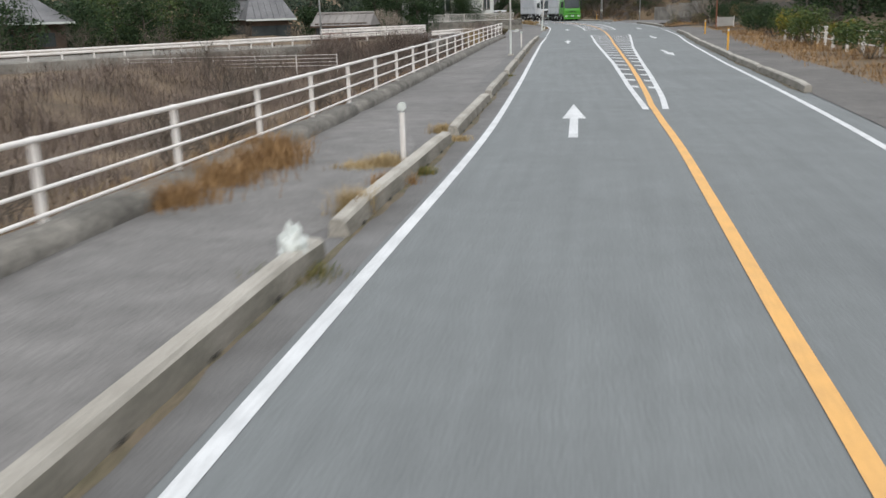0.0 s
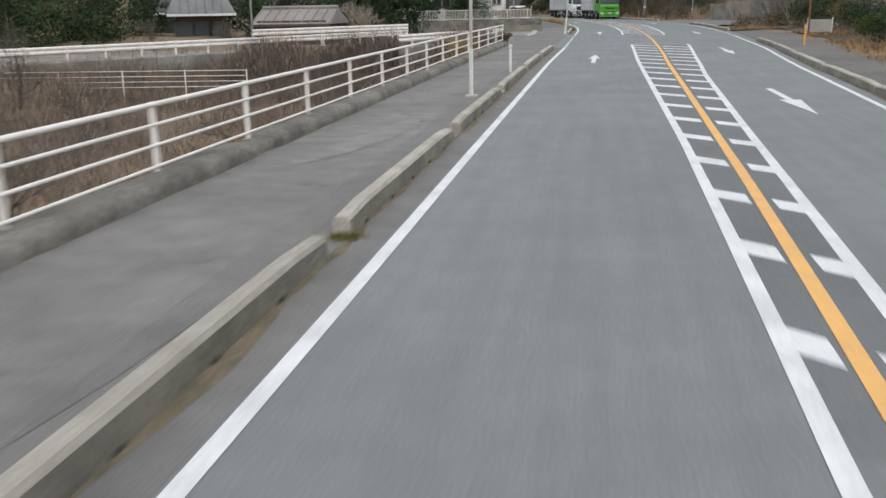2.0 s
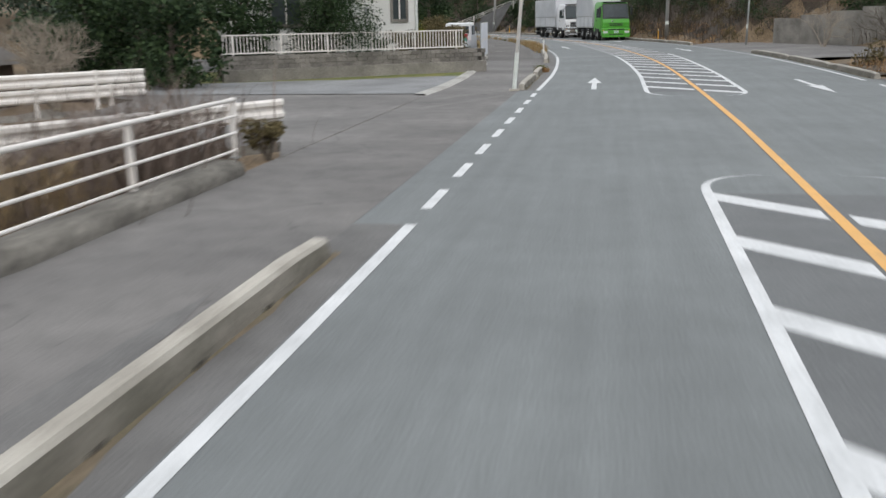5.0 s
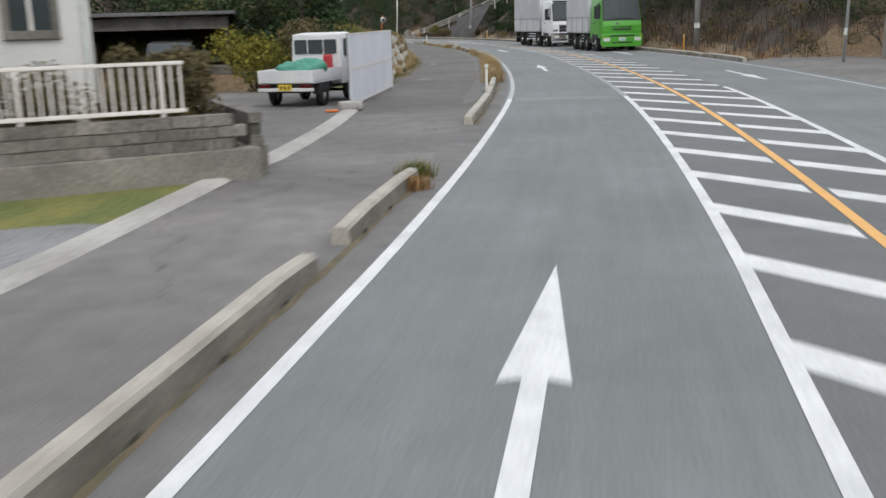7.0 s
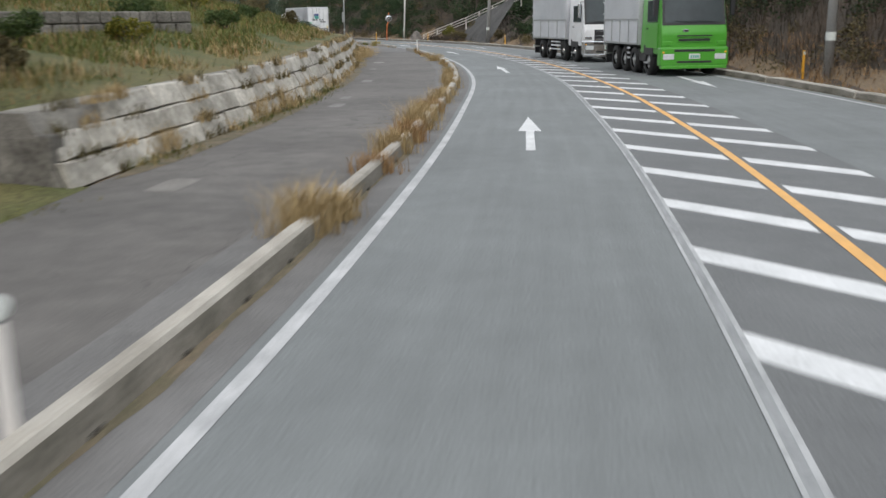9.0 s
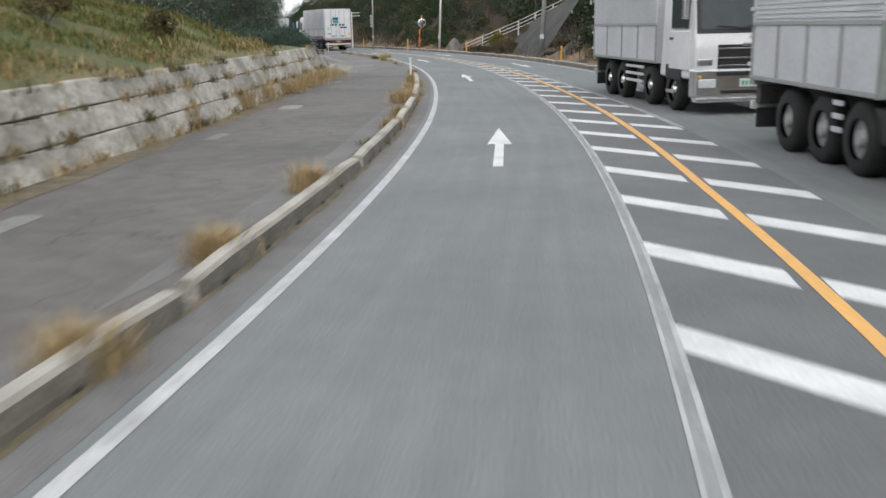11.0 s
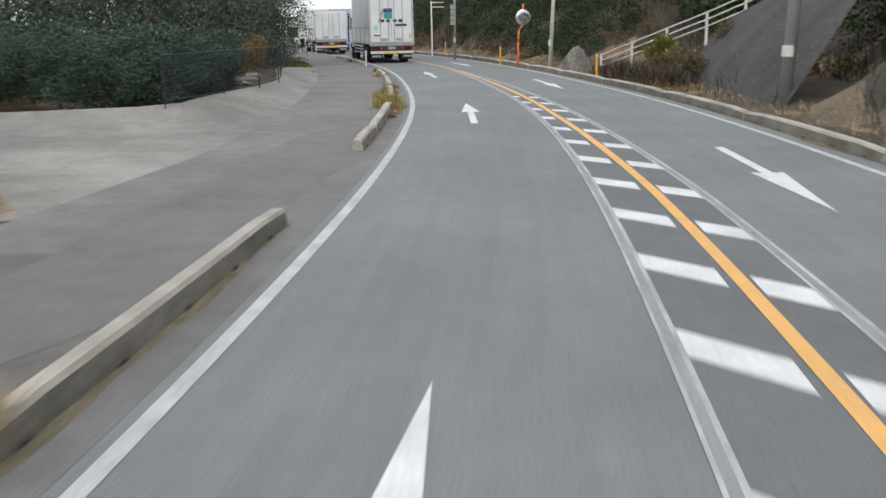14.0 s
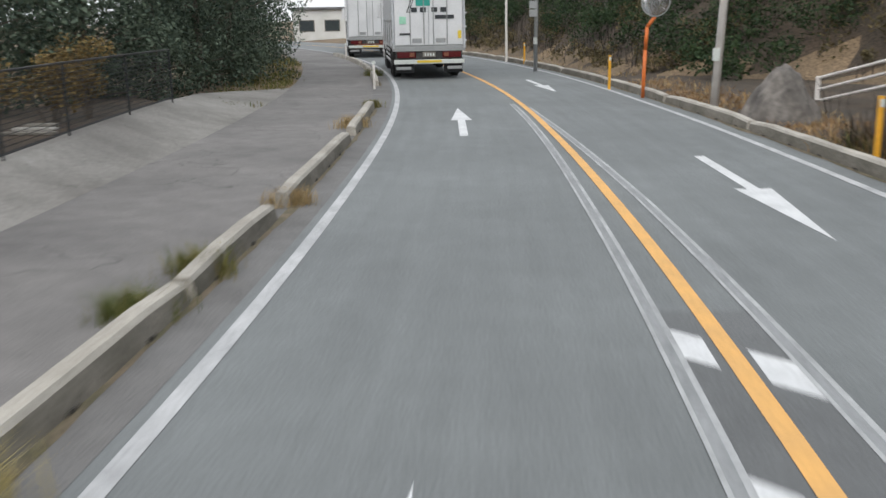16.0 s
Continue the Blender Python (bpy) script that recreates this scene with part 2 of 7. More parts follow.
WHITE_PAINT = material("white_painted_steel", (0.76, 0.73, 0.70), 0.45, 0.05, 30, 2.5, 0.03, second=(0.66, 0.62, 0.58))
SOIL = material("dry_grass_soil", (0.20, 0.142, 0.086), 0.95, 0.45, 14, 0.35, 0.8, second=(0.105, 0.08, 0.052))
TYRE = material("tyre_rubber", (0.018, 0.018, 0.018), 0.85, 0.3, 30, 3, 0.2)
BLACK = material("black_plastic", (0.02, 0.02, 0.022), 0.55, 0.2, 30, 3, 0.1)
CHASSIS = material("dirty_chassis_steel", (0.05, 0.048, 0.046), 0.7, 0.4, 20, 2, 0.2)
ALU = material("aluminium_panel", (0.60, 0.615, 0.64), 0.4, 0.08, 14, 0.9, 0.03, second=(0.51, 0.525, 0.55), metal=0.12)
TRUCK_WHITE = material("white_truck_paint", (0.72, 0.73, 0.74), 0.35, 0.05, 20, 1.2, 0.02, second=(0.62, 0.63, 0.64))
TRUCK_GREEN = material("green_truck_paint", (0.075, 0.32, 0.035), 0.3, 0.06, 20, 1.2, 0.02)
TRUCK_BLUE = material("blue_truck_paint", (0.03, 0.16, 0.42), 0.35, 0.06, 20, 1.2, 0.02)
GLASS_DARK = material("windscreen_glass", (0.05, 0.06, 0.063), 0.12, 0.1, 3, 0.8, 0.0, spec=0.45)
CHROME = material("chrome", (0.7, 0.71, 0.72), 0.18, 0.05, 20, 2, 0.0, metal=0.9)
RED_LAMP = material("red_lamp_glass", (0.10, 0.008, 0.01), 0.25, 0.2, 20, 4, 0.05)
RUST = material("rusty_red_steel", (0.24, 0.09, 0.05), 0.8, 0.3, 20, 2, 0.2)
LAMP_GLASS = material("headlamp_glass", (0.6, 0.63, 0.64), 0.15, 0.1, 10, 4, 0.0, spec=0.8)
PLATE_YELLOW = material("yellow_plate", (0.75, 0.55, 0.05), 0.5, 0.1, 20, 4, 0.05)
PLATE_WHITE = material("pale_plate", (0.62, 0.65, 0.62), 0.5, 0.1, 20, 4, 0.05)
INK = material("black_ink", (0.03, 0.035, 0.04), 0.6, 0.1, 20, 4, 0.0)
TEAL = material("teal_sticker", (0.03, 0.33, 0.27), 0.5, 0.1, 20, 4, 0.0)
PALE_GREEN = material("pale_green_sticker", (0.35, 0.68, 0.5), 0.5, 0.1, 20, 4, 0.0)
NAVY = material("navy_sticker", (0.03, 0.06, 0.22), 0.5, 0.1, 20, 4, 0.0)
DELINEATOR = material("orange_yellow_plastic", (0.80, 0.40, 0.03), 0.5, 0.1, 20, 3, 0.05)
ORANGE = material("orange_painted_steel", (0.70, 0.17, 0.03), 0.5, 0.15, 20, 3, 0.05)
POLE_GREY = material("concrete_pole", (0.36, 0.36, 0.35), 0.8, 0.12, 25, 1.5, 0.15)
STONE = material("wall_block_stone", (0.44, 0.415, 0.365), 0.92, 0.28, 9, 1.3, 1.0, second=(0.25, 0.232, 0.195), random_tint=0.16, patch_amount=0.55)
JOINT = material("dark_joint_mortar", (0.11, 0.105, 0.09), 0.95, 0.3, 20, 2, 0.4)
BLOCK = material("dark_block_wall", (0.21, 0.195, 0.175), 0.92, 0.3, 22, 1.4, 0.5, second=(0.13, 0.12, 0.108), random_tint=0.2)
DARK_WALL = material("mossy_dark_concrete", (0.072, 0.069, 0.066), 0.92, 0.35, 9, 0.5, 0.4, second=(0.036, 0.035, 0.033))
HOUSE_WHITE = material("white_render", (0.66, 0.66, 0.64), 0.85, 0.06, 30, 0.8, 0.1, second=(0.56, 0.56, 0.53))
ROOF = material("grey_roof_tile", (0.17, 0.17, 0.175), 0.75, 0.25, 12, 0.8, 0.3, second=(0.11, 0.11, 0.115), random_tint=0.15)
HUT_ROOF = material("weathered_hut_roof", (0.25, 0.235, 0.22), 0.9, 0.2, 12, 0.5, 0.2, second=(0.18, 0.165, 0.155))
WOOD = material("old_dark_wood", (0.09, 0.062, 0.045), 0.9, 0.3, 18, 1.0, 0.3)
BARK = material("bark", (0.12, 0.10, 0.08), 0.95, 0.35, 25, 2, 0.6)
PALE_BARK = material("pale_bark", (0.30, 0.26, 0.21), 0.95, 0.3, 25, 2, 0.5)
SHEET = material("white_sheet_panel", (0.70, 0.715, 0.77), 0.5, 0.05, 20, 0.8, 0.02, second=(0.61, 0.63, 0.685))
TARP = material("green_tarpaulin", (0.06, 0.27, 0.19), 0.55, 0.2, 12, 2.5, 0.3)
NETTING = material("black_mesh_panel", (0.025, 0.027, 0.03), 0.8, 0.3, 40, 2, 0.2)
GRAVEL = material("grey_gravel_lot", (0.24, 0.245, 0.25), 0.95, 0.4, 28, 0.5, 0.6, second=(0.17, 0.172, 0.175))
LEAF_DARK = leafage("dark_evergreen_leaves", (0.012, 0.028, 0.012), (0.045, 0.075, 0.028))
LEAF_MID = leafage("green_leaves", (0.03, 0.06, 0.018), (0.085, 0.115, 0.035))
LEAF_YELLOW = leafage("yellow_green_leaves", (0.07, 0.09, 0.015), (0.24, 0.20, 0.03))
DRY_GRASS = leafage("dry_tan_grass", (0.24, 0.165, 0.075), (0.48, 0.37, 0.20))
RUSTY_GRASS = leafage("rust_brown_grass", (0.17, 0.092, 0.038), (0.40, 0.25, 0.115))
BANK_GRASS = leafage("bank_grass", (0.05, 0.078, 0.016), (0.20, 0.165, 0.055))
TWIGS = leafage("dead_brown_twigs", (0.075, 0.057, 0.048), (0.225, 0.175, 0.145))
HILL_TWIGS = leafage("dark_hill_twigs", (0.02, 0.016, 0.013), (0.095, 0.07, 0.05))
# darker copy of HILL_TWIGS: the far hillside's shade is put into its colour
DARK_TWIGS = leafage("shade_toned_twigs", (0.014, 0.013, 0.012), (0.062, 0.05, 0.04))
LITTER = material("dark_leaf_litter", (0.08, 0.058, 0.04), 0.95, 0.5, 12, 0.5, 0.9, second=(0.036, 0.03, 0.022))
WORN_JOINT = material("pale_worn_joint", (0.225, 0.232, 0.23), 0.9, 0.3, 40, 1.5, 0.1, second=(0.175, 0.183, 0.181))
BANK_TURF = material("matted_bank_turf", (0.135, 0.108, 0.042), 0.95, 0.5, 14, 0.4, 0.9, second=(0.055, 0.072, 0.018))
LAWN_TURF = material("short_green_turf", (0.17, 0.165, 0.045), 0.95, 0.4, 20, 1.2, 0.7, second=(0.085, 0.115, 0.03))
GREEN_GRASS = leafage("fresh_bank_grass", (0.05, 0.085, 0.016), (0.16, 0.185, 0.05))
LAWN = leafage("lawn_grass", (0.085, 0.12, 0.025), (0.26, 0.235, 0.07))
# dark colour paints the shade inside the kerb's drain slots, built as flat boxes
SLOT_DARK = material("slot_recess_shade", (0.045, 0.04, 0.033), 0.95, 0.3, 30, 3, 0.2)
BOULDER = material("rough_brown_rock", (0.20, 0.182, 0.165), 0.93, 0.35, 7, 2.2, 1.2, second=(0.105, 0.096, 0.088))
DIRT = material("roadside_dirt", (0.16, 0.125, 0.085), 0.95, 0.4, 30, 3.0, 0.5, second=(0.085, 0.08, 0.045))
GREY_STEEL = material("galvanised_steel", (0.36, 0.37, 0.37), 0.5, 0.1, 20, 3, 0.05, metal=0.3)


# ---------------------------------------------------------------- mesh helpers
def mesh_of(name, verts, faces, mat, smooth=False):
    me = bpy.data.meshes.new(name)
    me.from_pydata([tuple(v) for v in verts], [], faces)
    me.materials.append(mat)
    if smooth:
        me.polygons.foreach_set("use_smooth", [True] * len(me.polygons))
    me.update()
    return me


def part(name, bm, mat, parent=None, label="", smooth=False):
    """One bmesh as one mesh object, under a thing or a part."""
    me = bpy.data.meshes.new(name)
    bm.to_mesh(me)
    bm.free()
    me.materials.append(mat)
    if smooth:
        me.polygons.foreach_set("use_smooth", [True] * len(me.polygons))
    ob = new(name, me)
    ob.parent = parent
    if label:
        ob["label"] = label
    return ob


def thing(name, m, label, category, group="", kind=""):
    ob = new(name)
    ob.matrix_world = m
    ob.empty_display_size = 0.2
    return tagged(ob, label, category, group, kind)


def box(bm, x0, x1, y0, y1, z0, z1, bevel=0.0, m=None):
    """A box from corner to corner, with its edges rounded off by bevel."""
    made = bmesh.ops.create_cube(bm, size=1.0)["verts"]
    bmesh.ops.transform(bm, matrix=Matrix.Translation(((x0 + x1) / 2, (y0 + y1) / 2, (z0 + z1) / 2)) @ Matrix.Diagonal((x1 - x0, y1 - y0, z1 - z0, 1)), verts=made)
    if bevel:
        edges = list({e for v in made for e in v.link_edges})
        made = list({v for f in bmesh.ops.bevel(bm, geom=edges, offset=bevel, segments=2, affect="EDGES", profile=0.6)["faces"] for v in f.verts} | {v for v in made if v.is_valid})
    if m is not None:
        bmesh.ops.transform(bm, matrix=m, verts=made)
    return made


def rod(bm, a, b, r, r2=None, sides=10):
    """A round bar from a to b."""
    a, b = Vector(a), Vector(b)
    m = Matrix.Translation((a + b) / 2) @ (b - a).to_track_quat("Z", "Y").to_matrix().to_4x4()
    return bmesh.ops.create_cone(bm, cap_ends=True, segments=sides, radius1=r, radius2=r if r2 is None else r2, depth=(b - a).length, matrix=m)["verts"]


def ball(bm, c, r, squash=(1, 1, 1), sub=2):
    return bmesh.ops.create_icosphere(bm, subdivisions=sub, radius=r, matrix=Matrix.Translation(c) @ Matrix.Diagonal((*squash, 1)))["verts"]


def strip(name, s0, s1, left, right, z, mat, step=1.0, thick=0.0):
    """A band along the road between two offsets (numbers or functions of s)."""
    n = max(1, round((s1 - s0) / step))
    verts, faces = [], []
    for i in range(n + 1):
        s = s0 + (s1 - s0) * i / n
        a = left(s) if callable(left) else left
        b = right(s) if callable(right) else right
        za = z(s) if callable(z) else z
        verts += [on(s, a, za), on(s, b, za)]
        if i:
            k = 2 * i
            faces.append((k - 2, k - 1, k + 1, k))
    return new(name, mesh_of(name, verts, faces, mat))


# ---------------------------------------------------------------- road, footpath and markings
def road_edge_left(s):
    return -0.62


def road_edge_right(s):
    return right_line(s) + 0.55


road = strip("road", -49, S_LAST - 1, road_edge_left, road_edge_right, 0.0, ASPHALT)
along = road.data.uv_layers.new(name="UVMap")
for loop in road.data.loops:
    s_here = -49 + loop.vertex_index // 2
    along.data[loop.index].uv = (road_edge_right(s_here) if loop.vertex_index % 2 else road_edge_left(s_here), s_here)
tagged(road, "grey asphalt two-lane country road with fine grain", "road", kind="structure")
FOOT_RIGHT = -0.60


def foot_left(s):
    return ramp([(-60, -2.95), (60, -2.95), (64, -3.0), (76, -3.0), (90, -3.0), (94, -3.2), (98, -3.52), (110, -4.1), (122, -4.1), (135, -4.7), (150, -4.7), (160, -4.3), (166, -3.6), (172, -3.1), (196, -3.2), (330, -3.0)], s)


for a, b, mat, label in ((-49, 97, PATH_ASPHALT, "worn grey-brown asphalt footpath beside the road"), (97, 165, PATH_DARK, "older dark brown-grey asphalt footpath below the stone wall"), (165, S_LAST - 1, PATH_ASPHALT, "worn grey-brown asphalt footpath beside the road")):
    tagged(strip("pavement", a, b, foot_left, FOOT_RIGHT, 0.003, mat), label, "pavement", kind="structure")


def marking(name, s0, s1, left, right, mat, label, z=0.004, step=1.0, thing_kind="structure"):
    return tagged(strip(name, s0, s1, left, right, z, mat, step), label, "road marking", kind=thing_kind)


for a, b in ((-49, 60.6), (78.2, S_LAST - 2)):
    tagged(strip("road_gutter", a, b, -0.60, -0.08, 0.0022, GUTTER), "dirty brown-grey asphalt between the edge line and kerb", "road", kind="structure")
WHITE_LABEL = "white painted line along the edge of the asphalt"
EDGE = [(-60, 0.04), (1, 0.04), (9, 0.01), (15, 0.0), (60, 0.0), (68, -0.03), (78, -0.06), (84, 0.0), (95, 0.0), (104, 0.07), (330, 0.07)]


def edge_left(s):
    return ramp(EDGE, s) - 0.06


def edge_right(s):
    return ramp(EDGE, s) + 0.06


marking("edge_line", -49, 60.6, edge_left, edge_right, PAINT_WHITE, WHITE_LABEL)
marking("edge_line", 78.2, 100.4, edge_left, edge_right, PAINT_WHITE, WHITE_LABEL)
marking("edge_line", 100.4, S_LAST - 2, edge_left, edge_right, PAINT_WORN, "worn greyish white line along the road edge")
for k in range(8):
    marking("edge_dash", 61.42 + 2.1 * k, 62.58 + 2.1 * k, edge_left, edge_right, PAINT_WHITE, "short white dash across the side road mouth")
marking("edge_line", -49, 73.5, lambda s: right_line(s) - 0.06, lambda s: right_line(s) + 0.06, PAINT_WHITE, WHITE_LABEL)
for k in range(3):
    marking("edge_dash", 74.6 + 2.1 * k, 75.6 + 2.1 * k, lambda s: right_line(s) - 0.06, lambda s: right_line(s) + 0.06, PAINT_WHITE, "short white dash across the side road mouth")
marking("edge_line", 81.5, 100.4, lambda s: right_line(s) - 0.06, lambda s: right_line(s) + 0.06, PAINT_WHITE, WHITE_LABEL)
marking("edge_line", 100.4, S_LAST - 2, lambda s: right_line(s) - 0.06, lambda s: right_line(s) + 0.06, PAINT_WORN, "worn greyish white line along the road edge")
marking("centre_line", -49, S_LAST - 2, lambda s: yellow(s) - 0.062, lambda s: yellow(s) + 0.062, PAINT_YELLOW, "orange-yellow painted centre line on asphalt", z=0.0075)

# the two hatched islands
ISLE_L1 = [(14.2, 2.82), (19.8, 2.83), (30, 2.98), (64, 3.06)]
ISLE_R1 = [(14.2, 3.2), (16.7, 3.37), (19.4, 3.5), (23.2, 3.68), (31.4, 4.05), (43, 4.6), (48.4, 4.95), (64, 5.74)]
ISLE_L2 = [(76, 2.9), (79, 2.92), (84, 3.0), (100, 2.98), (150, 3.0), (172, 2.94), (188, 2.83), (200, 2.8)]
ISLE_R2 = [(76, 5.4), (84.3, 5.61), (91, 5.72), (102, 5.95), (112, 5.9), (118, 5.8), (135, 5.25), (149, 4.74), (153.5, 4.5), (168, 4.18), (182, 3.64), (188, 3.47), (197, 3.12), (200, 3.05)]


def outline(name, table, s0, s1, mat, label):
    marking(name, s0, s1, lambda s: ramp(table, s) - 0.062, lambda s: ramp(table, s) + 0.062, mat, label, z=0.0052)


ISLE = "white painted outline of a hatched traffic island"
outline("island_outline", ISLE_L1, 14.2, 62.6, PAINT_WHITE, ISLE)
outline("island_outline", ISLE_R1, 14.2, 62.6, PAINT_WHITE, ISLE)
outline("island_outline", ISLE_L2, 77.9, 100.6, PAINT_WHITE, ISLE)
outline("island_outline", ISLE_R2, 77.9, 103, PAINT_WHITE, ISLE)
for table, a, b in ((ISLE_L2, 100.6, 200), (ISLE_R2, 140, 199)):
    outline("island_outline", table, a, b, PAINT_GHOST, "rubbed-out grey outline of a hatched traffic island")
    for d, w in ((-0.05, 0.014), (0.048, 0.019)):
        marking("line_remains", a, b, lambda s: ramp(table, s) + d - w, lambda s: ramp(table, s) + d + w, PAINT_EDGE, "thin pale remains of a painted line's edge", z=0.0062)


def arc_end(s_corner, s_tip, table):
    """The rounded blunt end of an island, from one outline over to the other."""
    a, b = ramp(table[0], s_corner), ramp(table[1], s_corner)
    verts, faces = [], []
    for i in range(25):
        w = math.pi * i / 24
        c, q = math.cos(w), math.sin(w)
        o = (a + b) / 2 - (b - a) / 2 * math.copysign(abs(c) ** 0.7, c)
        g = abs(q) ** 0.7
        out = (o - (a + b) / 2) / ((b - a) / 2)
        for d in (-0.062, 0.062):
            verts.append(on(s_corner + (s_tip - s_corner) * g + math.copysign(d, s_tip - s_corner) * g, o + d * out * (1 - 0.5 * g), 0.0056))
        if i:
            k = 2 * i
            faces.append((k - 2, k - 1, k + 1, k))
    tagged(new("island_outline", mesh_of("island_end", verts, faces, PAINT_WHITE)), ISLE, "road marking", kind="structure")


arc_end(62.6, 63.9, (ISLE_L1, ISLE_R1))
arc_end(77.9, 76.25, (ISLE_L2, ISLE_R2))


for table_l, table_r, a, b in ((ISLE_L1, ISLE_R1, 20.4, 62.6), (ISLE_L2, ISLE_R2, 77.6, 184.0)):
    tagged(strip("island_surface", a, b, lambda s: ramp(table_l, s), lambda s: ramp(table_r, s), 0.0025, ISLE_ASPHALT), "darker unworn asphalt inside the hatched island", "road", kind="structure")


def hatch(s, half, table_l, table_r, slant=0.95):
    """One hatch bar, its left and right pieces parted by the centre line; s is where its middle meets the left outline."""
    for side in (0, 1):
        if side == 0:
            o0, o1 = ramp(table_l, s) - 0.03, yellow(s) - 0.115
        else:
            o0, o1 = yellow(s) + 0.115, ramp(table_r, s - 2)
            for _ in range(4):
                o1 = ramp(table_r, s - slant * (o1 - ramp(table_l, s))) - 0.03
        if o1 - o0 < 0.12:
            continue
        start = ramp(table_l, s)
        verts = [on(s + e - slant * (o - start), o, 0.0042) for o, e in ((o0, -half), (o1, -half), (o1, half), (o0, half))]
        ob = new("hatch_bar", mesh_of("hatch_bar", verts, [(0, 1, 2, 3)], PAINT_WHITE))
        tagged(ob, "white painted hatch bar on the asphalt", "road marking", "hatch bars of the traffic islands", "structure")


BARS_1 = [(0, 20.0), (9, 40.5), (14, 51.7), (19, 62.7)]
BARS_2 = [(0, 79.8), (11, 104.3), (18, 120.7), (23, 132.96), (28, 144.4), (30, 149.3), (33, 156.3), (36, 163.0), (44, 179.7), (46, 183.7)]
for k in range(20):
    hatch(ramp(BARS_1, k) - 0.26, 0.24, ISLE_L1, ISLE_R1)
for k in range(47):
    hatch(ramp(BARS_2, k) - 0.28, 0.26, ISLE_L2, ISLE_R2)


def arrow(s, o, back=False):
    """A straight-on arrow 5.2 m long, with its tip at s."""
    f = -1 if back else 1
    shape = [(0, 0), (0.215, 2.62), (0.075, 2.56), (0.075, 5.2), (-0.075, 5.2), (-0.075, 2.56), (-0.215, 2.62)]
    ob = new("lane_arrow", mesh_of("lane_arrow", [on(s - f * d, o + f * w, 0.005) for w, d in shape], [(6, 5, 2, 1, 0), (5, 4, 3, 2)], PAINT_WHITE))
    tagged(ob, "white painted straight arrow on the asphalt lane", "road marking", "lane arrows", "structure")


for s, o in ((15.4, 1.42), (54.3, 1.5), (83.7, 1.49), (118.1, 1.53), (140.4, 1.54), (161.9, 1.51), (181.5, 1.46), (199.2, 1.48)):
    arrow(s, o)
for s, o in ((34.0, 5.6), (54.2, 6.75), (77.0, 7.6), (105.3, 7.75), (126.2, 7.2), (146.0, 6.2), (166.8, 5.35), (186.0, 4.85), (203.2, 4.4), (222.0, 4.3)):
    arrow(s, o, True)

# ---------------------------------------------------------------- ground
def wall_rise(s):
    """How high the stone wall and its bank stand, against their full height."""
    return ramp([(109, 0.8), (122, 0.85), (136, 1.0), (330, 1.0)], s)


def bank(s, o):
    """Height of the ground off the road."""
    r = o - right_line(s)
    if r > 0:
        if r < 2.1:
            return -0.05
        near = ramp([(-60, 6.5), (50, 6.5), (70, 5.8), (88, 6.2), (96, 7.5), (114.5, 7.5), (117, 2.4), (177, 2.4), (181, 7.5), (202, 7.5), (210, 2.2), (330, 2.2)], s)
        lip = 0.05 if s > 80 else 0.0
        return lip + ramp([(250, 1.0), (262, 0.05)], s) * max(0.0, min(9.0, (r - near) * ramp([(-60, 0.15), (60, 0.2), (90, 0.55), (120, 0.75), (330, 0.8)], s)))
    if o > -0.5:
        return -0.05
    e = foot_left(s)
    if o > e:
        return -0.05
    d = e - o
    if s < 67:
        far = 1.0 if s < 60 else (67 - s) / 7
        trench = ramp([(0, 0.0), (0.5, 0.02), (1.2, -0.5), (4, -1.9), (14, -2.1), (17, -0.9), (19, -0.8), (40, -0.9), (90, 0.5)], d)
        return trench * far
    if s < 109.3:
        return -0.22 if d < 17 else min(0.3, (d - 17) * 0.1)
    if s < 168:
        w = min(1.0, max(0.0, (168 - s) / 7), max(0.5, (s - 107) / 5))
        steep = ramp([(0, 0.02), (0.9, 0.0), (1.9, 1.1), (2.6, 1.38), (6, 2.6), (12, 4.0), (60, 6.0)], d)
        gentle = ramp([(0, 0.02), (0.9, 0.0), (1.9, 1.1), (2.6, 1.35), (4.5, 1.8), (9, 2.1), (14, 2.7), (60, 5.0)], d)
        return wall_rise(s) * w * (gentle + (steep - gentle) * min(1.0, max(0.0, (s - 122) / 12)))
    return ramp([(0, 0.0), (4, -0.02), (7, -0.25), (30, -0.6), (60, 1.0)], d)


def nearest(x, y):
    best = None
    for i in range(len(line_x)):
        q = (line_x[i] - x) ** 2 + (line_y[i] - y) ** 2
        if best is None or q < best[0]:
            best = (q, S_FIRST + 10 * i)
    s = best[1]
    for _ in range(3):
        h = heading(s)
        dx, dy = x - spline(line_x, s), y - spline(line_y, s)
        s = min(max(s + dx * math.sin(h) + dy * math.cos(h), S_FIRST), S_LAST)
    h = heading(s)
    dx, dy = x - spline(line_x, s), y - spline(line_y, s)
    return s, dx * math.cos(h) - dy * math.sin(h)


